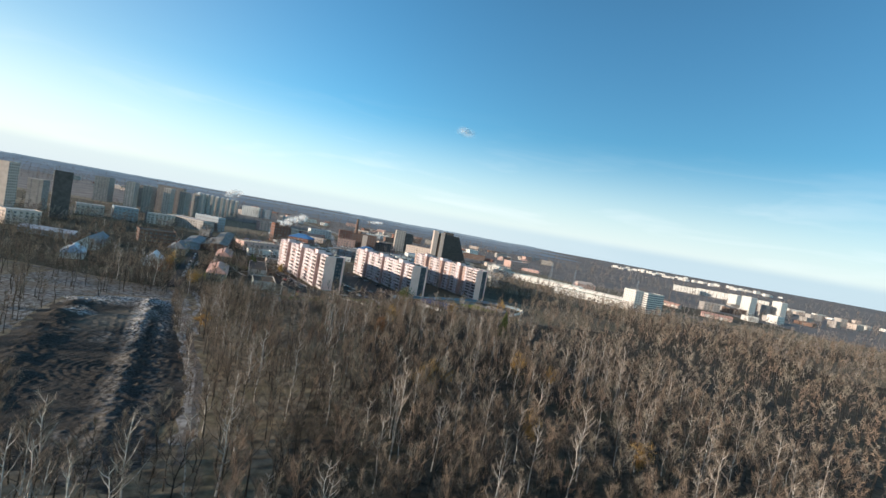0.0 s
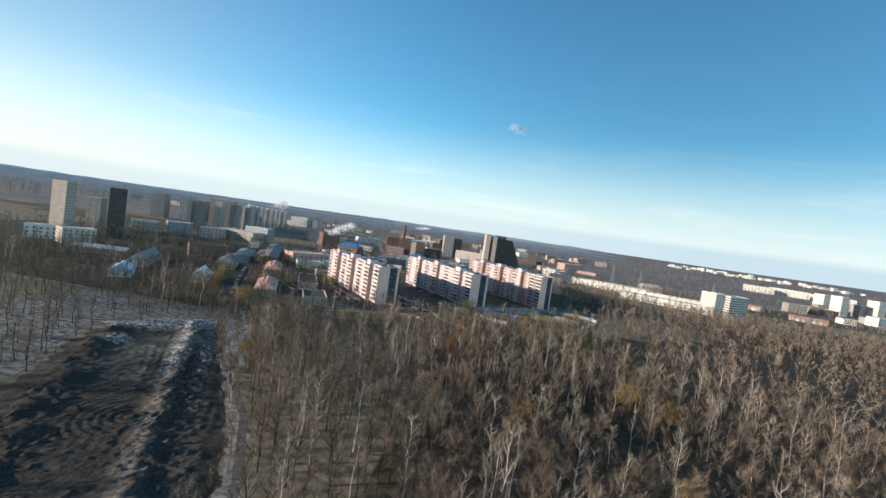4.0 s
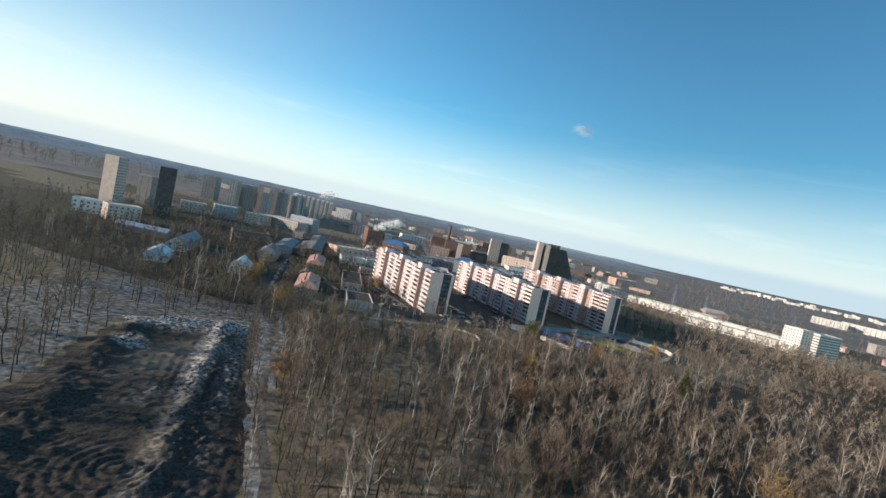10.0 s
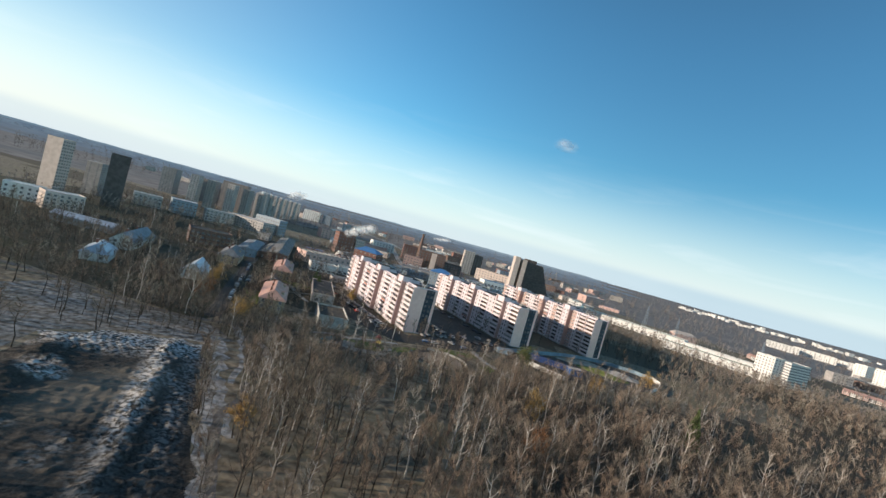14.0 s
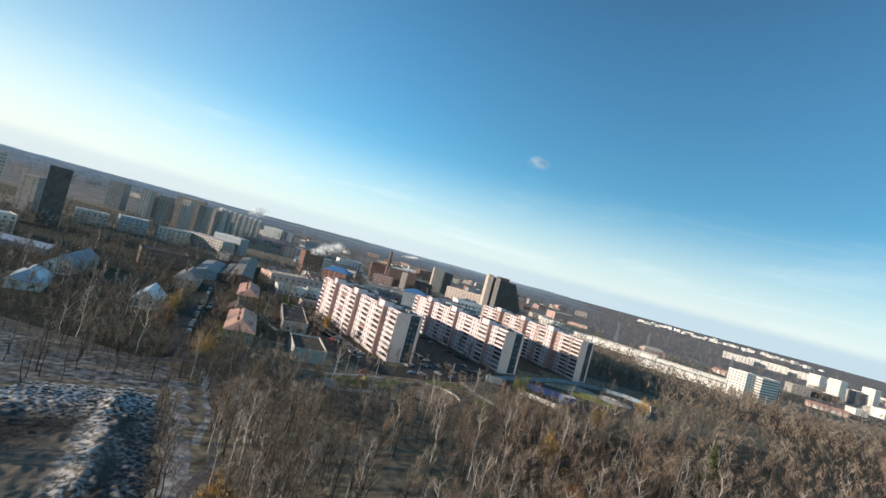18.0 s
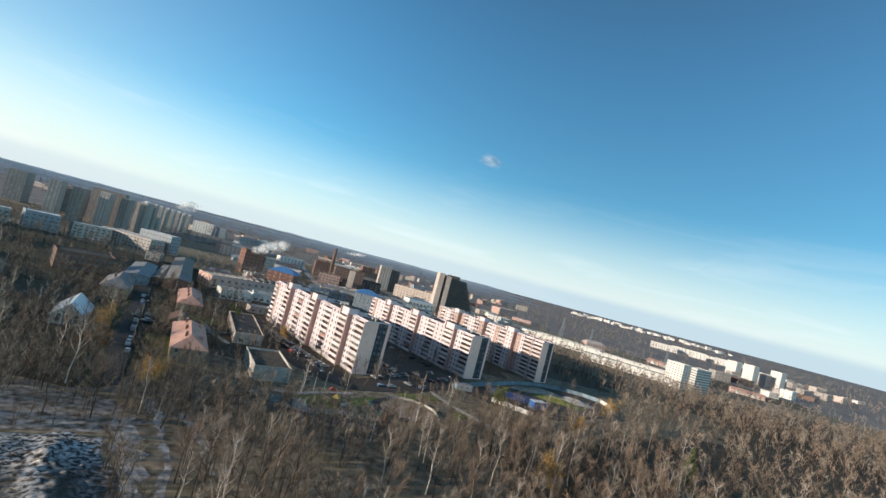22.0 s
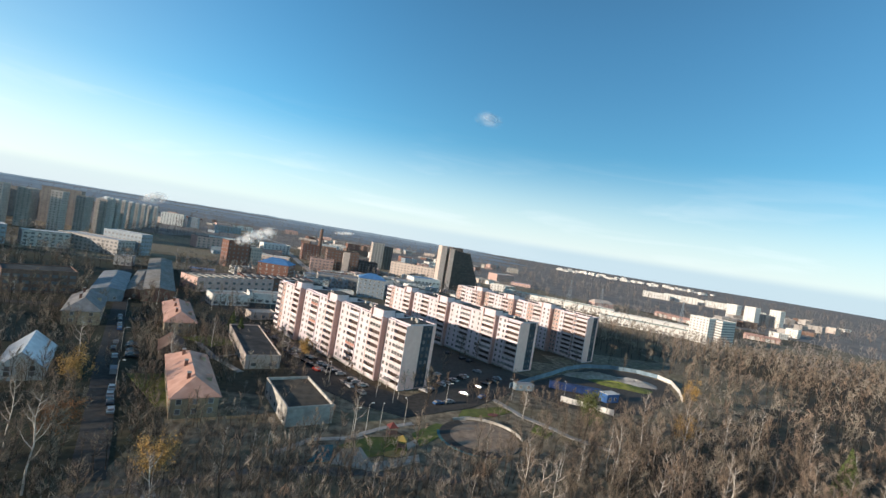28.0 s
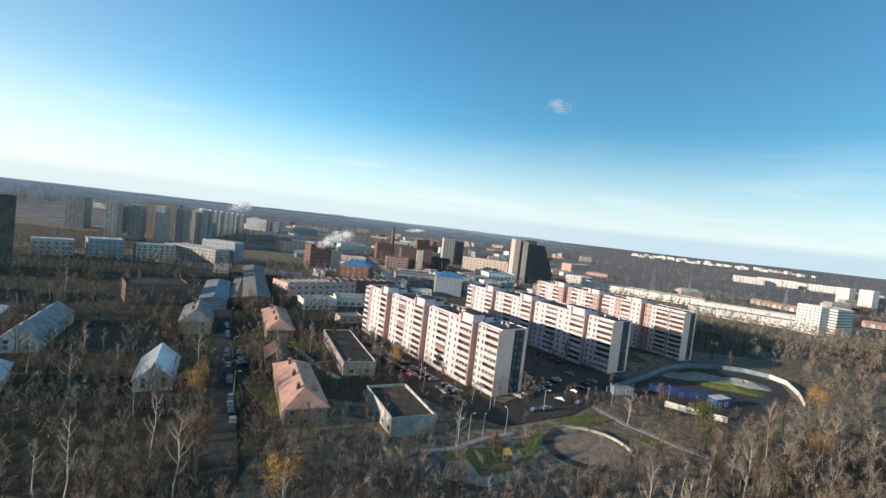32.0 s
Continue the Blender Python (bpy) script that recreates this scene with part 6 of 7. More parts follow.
rs = np.random.RandomState(11)
cell = 5.4
gx, gy = np.meshgrid(np.arange(-190, 640, cell), np.arange(-100, 560, cell))
gx, gy = gx.ravel() + rs.uniform(-2.5, 2.5, gx.size), gy.ravel() + rs.uniform(-2.5, 2.5, gx.size)
free = np.ones(gx.size, bool)
for poly in OPEN:
    free &= ~inside(poly, gx, gy)
fan1 = np.degrees(np.arctan2(gx - 98, gy + 180))
fan2 = np.degrees(np.arctan2(gx + 5, gy + 40))
free &= (np.abs(fan1) < 50) | ((fan2 < 60) & (fan2 > -60) & (gy > 0))
# the wood is thin beside the track
STRIP = [(-30, 84), (14, 92), (44, 40), (66, 4), (78, -50), (44, -50), (24, 4), (-8, 56)]
light = inside([(-30, 62), (20, 52), (64, 130), (20, 127), (-36, 127)], gx, gy)
free &= ~light | (rs.rand(gx.size) < 0.92)
EDGE = [(-60, 56), (24, 60), (36, 130), (-62, 128)]
free &= ~inside(EDGE, gx, gy) | (rs.rand(gx.size) < np.where(gy > 96, 0.6, 0.95))
free &= (waves(gx, gy, 0.09, 51) > -0.5) | (rs.rand(gx.size) < 0.3)
free &= ~((gx < -24) & (gy < 98)) | (rs.rand(gx.size) < 0.42)
gx, gy = gx[free], gy[free]


def forest(name, xs, ys, kinds, label, seed, grow=(0.72, 1.15), zz=None):
    """Many trees as one object."""
    r = np.random.RandomState(seed)
    Vs, Fs, Ms, k = [], [], [], 0
    slots = sorted({q for m_, w_, _ in kinds for q in (m_, w_)})
    for i, (x, y) in enumerate(zip(xs, ys)):
        mat, wood, (w, t) = kinds[r.randint(len(kinds))]
        a, s = r.uniform(0, 6.28), r.uniform(*grow)
        R = np.array([[math.cos(a), -math.sin(a), 0], [math.sin(a), math.cos(a), 0], [0, 0, r.uniform(0.85, 1.15)]]) * s
        for (v, f), q in ((w, wood), (t, mat)):
            Vs.append(v @ R.T + [x, y, -0.2 + (0 if zz is None else zz[i])])
            Fs.append(f + k)
            Ms.append(np.full(len(f), slots.index(q), np.int32))
            k += len(v)
    me = mesh_of(name, np.concatenate(Vs), np.concatenate(Fs), slots)
    me.polygons.foreach_set("material_index", np.concatenate(Ms))
    return tagged(new(name, me), label, "wood", kind="stuff")


west = (gx < -24) & (gy < 98)
edge = (inside(EDGE, gx, gy) | (inside(STRIP, gx, gy) & (rs.rand(gx.size) < 0.35))) & ~west
EDGEK = [(mat, wood, bare_tree(340 + k, h, sp, 10, 520, 0.034, crown_from=0.40)) for k, (mat, wood, h, sp) in enumerate([("twig", "bark", 15, 3.8), ("twig_red", "bark", 14, 3.6), ("birch_twig", "birch", 15, 3.4), ("twig", "bark", 16, 3.6), ("twig_grey", "bark", 14, 3.8)])]
qx, qy = rs.uniform(-40, 24, 150), rs.uniform(30, 100, 150)
ok = inside([(-27, 52), (-4, 26), (14, 22), (24, 60), (0, 98), (-38, 100)], qx, qy)
for poly in OPEN[:2]:
    ok &= ~inside(poly, qx, qy)
qx, qy = qx[ok], qy[ok]
wx, wy = np.concatenate([gx[edge], qx]), np.concatenate([gy[edge], qy])
low = (wy > 86) & (rs.rand(len(wx)) < 0.9)
forest("wood_edge", wx[~low], wy[~low], EDGEK, "thin-crowned bare trees at the wood's edge", 4)
forest("young_wood", wx[low], wy[low], EDGEK, "young bare trees before the playground", 3, (0.42, 0.72))
forest("lone_trees", gx[west], gy[west], [q for q in EDGEK if q[1] != "birch"], "dark-stemmed bare trees beside the clearing", 18)
near = (gy < 105) & (np.abs(gx - 45) < 110) & ~edge & ~west
forest("wood_near", gx[near], gy[near], KINDS, "leafless mixed wood of grey trunks and pale birches", 5)
mid = ~near & ~edge & ~west & (np.hypot(gx - 60, gy - 20) < 170)
rest = ~near & ~mid & ~edge & ~west & (rs.rand(gx.size) < 0.45)
forest("wood_middle", gx[mid], gy[mid], MIDK, "leafless brown wood beyond the birches", 6)
forest("wood_far", gx[rest], gy[rest], LOWK, "leafless brown wood running out to the suburb", 7)

# woods and garden trees far out, between and behind the buildings
n = 6200
ang = np.radians(rs.uniform(-60, 63, n))
dd = 430 + 3300 * rs.rand(n) ** 1.7
fx, fy = 10 + dd * np.sin(ang), dd * np.cos(ang)
ok = (waves(fx, fy, 0.006, 31) > -0.25) | (fx > 330)
ok &= np.array([not on_building(x, y, 4) for x, y in zip(fx, fy)])
for poly in OPEN[:2]:
    ok &= ~inside(poly, fx, fy)
ok &= (fy > 330) | (np.abs(fx) > 230)
fx, fy, dd = fx[ok], fy[ok], dd[ok]
wx, wy = rs.uniform(-470, -40, 800), rs.uniform(400, 950, 800)
ok = np.array([not on_building(x, y, 4) for x, y in zip(wx, wy)]) & (waves(wx, wy, 0.02, 41) > 0.0)
fx, fy, dd = np.concatenate([fx, wx[ok]]), np.concatenate([fy, wy[ok]]), np.concatenate([dd, np.full(ok.sum(), 600.0)])
ok = ~inside([(-300, 440), (-190, 640), (-110, 560), (-200, 390)], fx, fy) & ~inside([(760, 1180), (1120, 1180), (1150, 1360), (820, 1330)], fx, fy)
fx, fy, dd = fx[ok], fy[ok], dd[ok]
zz = far_height(fx, fy)
close = dd < 1100
forest("far_trees", fx[close], fy[close], FARK, "bare trees between the far buildings", 8, (0.8, 1.2), zz[close])
forest("far_woods", fx[~close], fy[~close], FARK, "far leafless woods", 9, (1.1, 1.7), zz[~close])


# thickets in the gardens and along the wood's edge
n = 950
tx, ty = rs.uniform(-270, 130, n), rs.uniform(108, 345, n)
HARD = [OPENING, [(-74, 264), (-60, 270), (6, 188), (16, 180), (30, 196), (66, 240), (84, 228), (62, 196), (40, 172), (14, 156), (-6, 164), (-22, 180), (-50, 222)],
        [(60, 202), (104, 252), (128, 274), (160, 286), (186, 268), (164, 222), (120, 188), (80, 184)],
        [(20, 140), (30, 132), (52, 142), (62, 164), (52, 176), (34, 172)], [(-18, 124), (20, 134), (24, 150), (10, 156), (-12, 140)],
        [(-172, 200), (-136, 180), (-122, 196), (-150, 232)], [(-78, 172), (-58, 148), (-52, 152), (-66, 176)],
        [(-104, 300), (-40, 270), (-10, 300), (-60, 380), (-130, 420)]]


def clear_of(x, y, gap=2.0):
    return not on_building(x, y, gap) and not near_lane(x, y)


LANES = [(-50, 104), (-64, 131), (-83, 169), (-109, 224), (-140, 290), (-178, 368)]


def near_lane(x, y):
    for (x0, y0), (x1, y1) in zip(LANES[:-1], LANES[1:]):
        dx, dy = x1 - x0, y1 - y0
        t = max(0, min(1, ((x - x0) * dx + (y - y0) * dy) / (dx * dx + dy * dy)))
        if math.hypot(x - x0 - t * dx, y - y0 - t * dy) < 5.5:
            return True
    return False


ok = np.array([clear_of(x, y) for x, y in zip(tx, ty)])
for poly in HARD:
    ok &= ~inside(poly, tx, ty)
ok &= (tx < -30) | (ty < 200)
ok &= ~inside(CLEARING, tx, ty)
ok &= ~inside([(-40, 112), (64, 112), (78, 182), (0, 168), (-36, 150)], tx, ty) | (rs.rand(n) < 0.22)
tx, ty = tx[ok], ty[ok]
forest("garden_thicket", tx, ty, [q for q in MIDK if q[1] != "birch"], "bare garden trees and bushes among the houses", 14, (0.35, 0.72))


# the gardens to the west are thick with trees
kx, ky = rs.uniform(-380, -105, 520), rs.uniform(140, 470, 520)
ok = np.array([clear_of(x, y, 3.0) for x, y in zip(kx, ky)]) & (waves(kx, ky, 0.03, 61) > -0.45)
for poly in HARD + [CLEARING]:
    ok &= ~inside(poly, kx, ky)
forest("garden_wood", kx[ok], ky[ok], [MIDK[0], MIDK[3], MIDK[4]], "bare brown trees crowding the western gardens", 19, (0.5, 0.95))


# undergrowth in the wood and bushes round the houses
BUSHK = [(mat, "bark", bare_tree(300 + k, h, sp, 5, 120, 0.045, crown_from=0.06, sides=3, up=1.1)) for k, (mat, h, sp) in enumerate([("twig", 6, 2.6), ("twig_red", 5, 2.6), ("twig_grey", 7, 2.8)])]
bx, by = rs.uniform(-60, 140, 420), rs.uniform(-30, 112, 420)
ok = ~inside(STRIP, bx, by)
for poly in OPEN[:2]:
    ok &= ~inside(poly, bx, by)
bx, by = bx[ok], by[ok]
ex, ey = rs.uniform(-270, -46, 900), rs.uniform(101, 225, 900)
ex, ey = np.concatenate([ex, rs.uniform(-125, 0, 360)]), np.concatenate([ey, rs.uniform(100, 142, 360)])
ok = np.array([clear_of(x, y, 1.5) for x, y in zip(ex, ey)])
for poly in HARD + [CLEARING]:
    ok &= ~inside(poly, ex, ey)
bx, by = np.concatenate([bx, ex[ok]]), np.concatenate([by, ey[ok]])
hx, hy = [], []
for ox, oy, turn, L, D in FOOT:
    if not (-240 < ox < -25 and 150 < oy < 300 and D < 15):
        continue
    c, s = math.cos(radians(turn)), math.sin(radians(turn))
    for k in range(int((L + D) * 1.5)):
        u = rs.uniform(0, 2 * (L + D))
        g = rs.uniform(1.6, 8.0)
        a, b = (u, -g) if u < L else (L + g, u - L) if u < L + D else (u - L - D, D + g) if u < 2 * L + D else (-g, u - 2 * L - D)
        x, y = ox + a * c - b * s, oy + a * s + b * c
        if clear_of(x, y, 1.2) and not (-56 < x < -4 and y < 176):
            hx.append(x)
            hy.append(y)
# bushes along the ragged edge of the clearing
rim = [(-36, 82), (-24, 65), (-12, 48), (-3, 33), (6, 22), (15, 8), (24, -5), (32, -20), (39, -36)]
for (x0, y0), (x1, y1) in zip(rim[:-1], rim[1:]):
    for k in range(9):
        t = rs.rand()
        bx = np.append(bx, x0 + (x1 - x0) * t + rs.normal(0, 1.1))
        by = np.append(by, y0 + (y1 - y0) * t + rs.normal(0, 1.1))
forest("undergrowth", bx, by, BUSHK, "bare bushes and saplings between the trees", 15, (0.6, 1.2))
ux, uy = rs.uniform(-115, -20, 260), rs.uniform(124, 265, 260)
ok = np.array([clear_of(x, y, 2.0) for x, y in zip(ux, uy)])
for poly in HARD:
    ok &= ~inside(poly, ux, uy)
px, py = rs.uniform(44, 96, 260), rs.uniform(118, 196, 260)
ok = ~inside(HOARD_SITE, px, py) & ((px - 37.5) ** 2 / 330 + (py - 150.5) ** 2 / 220 > 1) & np.array([clear_of(a, b, 1.5) for a, b in zip(px, py)])
for a, b in ((50, 192), (54, 184), (59, 173), (66, 166), (72, 158), (84, 150)):
    ok &= np.hypot(px - a, py - b) > 3.5
forest("playground_bushes", px[ok], py[ok], BUSHK, "bare brown bushes between playground and site", 23, (0.45, 0.95))
forest("garden_bushes", np.concatenate([hx, ux[ok]]), np.concatenate([hy, uy[ok]]), BUSHK, "tall bare bushes crowding round the houses", 16, (0.7, 1.35))


vx, vy = rs.uniform(-80, 34, 300), rs.uniform(90, 126, 300)
ok = np.array([clear_of(x, y, 2.0) for x, y in zip(vx, vy)])
for poly in OPEN[:2] + [OPENING]:
    ok &= ~inside(poly, vx, vy)
forest("young_thicket", vx[ok], vy[ok], [BUSHK[0], BUSHK[2], BUSHK[1], BUSHK[2]], "dense thicket of bare saplings along the track", 17, (0.9, 1.6))


# single trees in the gardens and round the playground
def tree_thing(name, wood, mat, bits, x, y, turn, s, label, group=""):
    """One tree: trunk with limbs, and crown."""
    ob = thing(name, x, y, 0, turn, label, "tree", group)
    ob.scale = (s, s, s)
    (wv, wf), (tv, tf) = bits
    part("trunk", mesh_of("trunk", wv, wf, wood), ob)
    part("crown", mesh_of("crown", tv, tf, mat), ob)
    return ob


protos = [tree_thing("bare_tree", w, m_, b, -130 - 6 * k, 150 + 5 * k, 0, 0.8, {"birch": "pale-barked leafless birch in the gardens"}.get(w, "dark leafless tree among the houses"), "garden trees") for k, (m_, w, b) in enumerate(KINDS)]
placed = 0
rt = random.Random(5)
LOT = [(-72, 262), (-60, 268), (4, 186), (16, 180), (30, 196), (66, 238), (82, 228), (60, 196), (40, 176), (14, 160), (-4, 168), (-20, 182), (-48, 222)]
SITE = [(64, 206), (104, 252), (128, 274), (160, 286), (186, 268), (164, 222), (120, 192), (84, 190)]
while placed < 200:
    x, y = rt.uniform(-240, 70), rt.uniform(122, 330)
    if y < 150 and x > -80 and rt.random() < 0.7:
        continue
    if x > -40 and y > 180 and rt.random() < 0.85:
        continue
    if (-64 < x < -4 and 124 < y < 176) or (-6 < x < 60 and y < 172 and rt.random() < 0.7):
        continue
    if on_building(x, y, 3.0) or near_lane(x, y) or inside(LOT, x, y) or inside(SITE, x, y) or (x - 40) ** 2 / 400 + (y - 152) ** 2 / 280 < 1:
        continue
    ob = protos[rt.randrange(len(protos))]
    c = copy_thing(ob, pose(x, y, 0, 0, 0, rt.uniform(0, 360)))
    s = rt.uniform(0.5, 0.9)
    c.scale = (s, s, s)
    placed += 1


for x, y in ((-44, 226), (-38, 219), (-33, 210), (-30, 214), (-22, 202), (-16, 194), (-8, 190), (-2, 180), (4, 176), (14, 176), (22, 190), (24, 182), (34, 214), (66, 206), (58, 170), (46, 178)):
    c = copy_thing(protos[rt.choice([0, 1, 2, 4])], pose(x, y, 0.05, 0, 0, rt.uniform(0, 360)))
    s = rt.uniform(0.45, 0.75)
    c.scale = (s, s, s)


for k in range(34):
    x, y = (rt.uniform(20, 84), rt.uniform(222, 320)) if k < 14 else (rt.uniform(86, 170), rt.uniform(262, 345))
    if on_building(x, y, 2.5):
        continue
    c = copy_thing(protos[rt.choice([0, 1, 4, 5])], pose(x, y, 0.0, 0, 0, rt.uniform(0, 360)))
    s = rt.uniform(0.45, 0.8)
    c.scale = (s, s, s)


for k in range(46):
    x, y = (rt.uniform(60, 102), rt.uniform(150, 196)) if k < 28 else (rt.uniform(18, 60), rt.uniform(172, 190))
    if (x - 38.5) ** 2 + (y - 152) ** 2 < 19 ** 2 or on_building(x, y, 2.0):
        continue
    c = copy_thing(protos[rt.choice([0, 1, 3, 5])], pose(x, y, 0.0, 0, 0, rt.uniform(0, 360)))
    s = rt.uniform(0.35, 0.7) if k < 28 else rt.uniform(0.36, 0.58)
    c.scale = (s, s, s)


# birches and other trees round the oval, before the site and the hall
PLAY_PATHS = [(50, 192), (54, 184), (59, 173), (66, 166), (72, 158), (84, 150)]
for k in range(70):
    x, y = (rt.uniform(28, 84), rt.uniform(116, 146)) if k < 42 else (rt.uniform(60, 90), rt.uniform(150, 186)) if k < 56 else (rt.uniform(-56, -2), rt.uniform(122, 146))
    if (x - 37.5) ** 2 / 300 + (y - 150.5) ** 2 / 190 < 1 or on_building(x, y, 3.0) or near_lane(x, y) or any(math.hypot(x - a, y - b) < 4 for a, b in PLAY_PATHS):
        continue
    c = copy_thing(protos[rt.choice([2, 2, 0, 1, 5] if k < 42 else [0, 1, 3, 5])], pose(x, y, 0.0, 0, 0, rt.uniform(0, 360)))
    s = rt.uniform(0.5, 0.8) if k < 42 else rt.uniform(0.35, 0.6)
    c.scale = (s, s, s)


def leafy(seed, h, r, n, size, shape):
    """A crown of many small leaf cards in clumps."""
    q = np.random.RandomState(seed)
    if shape == "cone":
        t = q.rand(n) ** 0.7
        c = np.stack([np.zeros(n), np.zeros(n), h * (0.2 + 0.8 * (1 - t))], 1)
        a = q.uniform(0, 6.28, n)
        rad = r * t * q.uniform(0.5, 1.05, n)
        c[:, 0], c[:, 1] = np.cos(a) * rad, np.sin(a) * rad
        c[:, 2] -= rad * 0.25
    else:
        k = q.normal(size=(26, 3)) * [r * 0.5, r * 0.5, h * 0.13] + [0, 0, h * 0.68]
        c = k[q.randint(26, size=n)] + q.normal(size=(n, 3)) * r * 0.2
    d = q.normal(size=(n, 3))
    d /= np.linalg.norm(d, axis=1)[:, None]
    return cards(c, d, size, q)


def leaved(name, seed, x, y, h, r, n, size, shape, mat, wood, label):
    ob = thing(name, x, y, 0, seed * 40, label, "tree")
    (wv, wf), _ = bare_tree(seed, h, r, 9, 9, 0.05, crown_from=0.3)
    part("trunk", mesh_of("trunk", wv, wf, wood), ob)
    tv, tf = leafy(seed, h, r, n, size, shape)
    part("crown", mesh_of("crown", tv, tf, mat), ob)
    return ob


for k, (x, y, h, r) in enumerate([(77, 92, 14, 3.4), (75, 60, 14, 3.0), (-41, 106, 11, 3.6), (138, 42, 13, 3.2), (6, 34, 9, 2.2), (-82, 150, 12, 4.0), (-66, 120, 11, 3.0), (150, 200, 13, 3.4), (110, 152, 13, 2.8), (100, 7, 12, 3.8), (108, 18, 9, 1.8), (133, -20, 12, 2.6), (162, -27, 12, 2.6), (152, 38, 11, 2.2), (-26, 202, 11, 2.4)]):
    leaved("autumn_tree", 200 + k, x, y, h * 1.12, r * 1.05, 2400, 0.19, "round", "leaf_orange" if k not in (1, 6) else "leaf_rust", "bark", "tree that still holds its orange leaves")
leaved("willow", 229, 50, 51, 11, 4.4, 3000, 0.11, "round", "willow_leaf", "bark", "round willow with thin olive-grey foliage")
leaved("spruce", 230, 142, 124, 19, 4.6, 2400, 0.40, "cone", "needles", "bark", "dark green spruce in the bare wood")
leaved("pine", 231, 76, 157, 19, 4.4, 1500, 0.3, "round", "pine_needles", "bark", "yellowish green pine by the site fence")
leaved("spruce", 232, -60, 232, 10, 3.0, 900, 0.3, "cone", "needles", "bark", "dark green spruce beside the hut")
leaved("spruce", 233, -66, 240, 11, 3.2, 900, 0.3, "cone", "needles", "bark", "dark green spruce beside the hut")


# ---- cars ----
def car(paint, x, y, turn, label, van=False):
    """A parked car: body, cabin glass and four wheels."""
    ob = thing("van" if van else "car", x, y, 0.06, turn, label, "van" if van else "car", "parked cars")
    L, W = (5.2, 1.95) if van else (4.3, 1.75)
    prof = [(-L / 2, 0.35), (L / 2, 0.35), (L / 2, 0.75), (L / 2 - 0.15, 0.92), (L * 0.2, 1.0), (-L / 2 + 0.1, 1.02), (-L / 2, 0.8)]
    if van:
        prof = [(-L / 2, 0.35), (L / 2, 0.35), (L / 2, 0.9), (L / 2 - 0.5, 1.15), (L / 2 - 1.1, 2.1), (-L / 2, 2.15)]
    me = Mesh()
    for i in range(len(prof)):
        (x0, z0), (x1, z1) = prof[i], prof[(i + 1) % len(prof)]
        me.quad([(x0, -W / 2, z0), (x0, W / 2, z0), (x1, W / 2, z1), (x1, -W / 2, z1)][::-1])
    me.quad([(a, -W / 2, b) for a, b in prof])
    me.quad([(a, W / 2, b) for a, b in prof][::-1])
    part("body", me.data("body", [paint]), ob)
    g = Mesh()
    if van:
        g.box(L / 2 - 1.05, L / 2 - 0.55, -W / 2 - 0.01, W / 2 + 0.01, 1.2, 1.8, 0)
    else:
        a, b, c, d = (-L * 0.42, 1.0), (L * 0.22, 0.98), (L * 0.06, 1.42), (-L * 0.3, 1.44)
        w2 = W / 2 - 0.16
        for p, q in ((a, b), (b, c), (d, a)):
            w0, w1 = (W / 2 - 0.04 if p[1] < 1.2 else w2), (W / 2 - 0.04 if q[1] < 1.2 else w2)
            g.quad([(p[0], -w0, p[1]), (q[0], -w1, q[1]), (q[0], w1, q[1]), (p[0], w0, p[1])])
        for s in (-1, 1):
            g.quad([(a[0], s * (W / 2 - 0.04), a[1]), (b[0], s * (W / 2 - 0.04), b[1]), (c[0], s * w2, c[1]), (d[0], s * w2, d[1])])
        r = Mesh()
        r.box(d[0] - 0.02, c[0] + 0.02, -w2 - 0.01, w2 + 0.01, 1.42, 1.47, 0)
        part("roof", r.data("roof", [paint]), ob)
    part("glass", g.data("glass", ["glass"]), ob)
    for wx in (-L * 0.31, L * 0.31):
        for s in (-1, 1):
            v, f = stick((wx, s * (W / 2 - 0.2), 0.3), (wx, s * (W / 2 + 0.01), 0.3), 0.31, 0.31, 10)
            v2, f2 = stick((wx, s * (W / 2 + 0.005), 0.3), (wx, s * (W / 2 + 0.012), 0.3), 0.31, 0.02, 10)
            v, f = gather([(v, f), (v2, f2)])
            part("wheel", mesh_of("wheel", v, f, "tyre"), ob)
    return ob


CARS = {"white": car("carpaint", -97, 202, 116, "white parked car"), "dark": car("cardark", -94, 194.5, 116, "black parked car on asphalt"), "silver": car("carsilver", -89, 186, 116, "silver parked car on asphalt"), "red": car("carred", -20, 198, 130, "red parked car before the block"), "blue": car("carblue", 47, 188, 40, "blue parked car on the lot"), "van": car("carpaint", -81.5, 171, 116, "white delivery van on the street", True)}
tagged(CARS["white"], "white parked car on asphalt")
rc = random.Random(9)


def row(x0, y0, x1, y1, n, turn, skip=0.15):
    for k in range(n):
        if rc.random() < skip:
            continue
        t = (k + 0.5) / n
        c = CARS[rc.choice(["white", "silver", "silver", "dark", "dark", "dark", "blue"] if rc.random() > 0.025 else ["red"])]
        x, y = x0 + (x1 - x0) * t + rc.uniform(-0.3, 0.3), y0 + (y1 - y0) * t + rc.uniform(-0.3, 0.3)
        if not on_building(x, y, 1.2):
            copy_thing(c, pose(x, y, 0.06, 0, 0, turn + rc.uniform(-4, 4)))


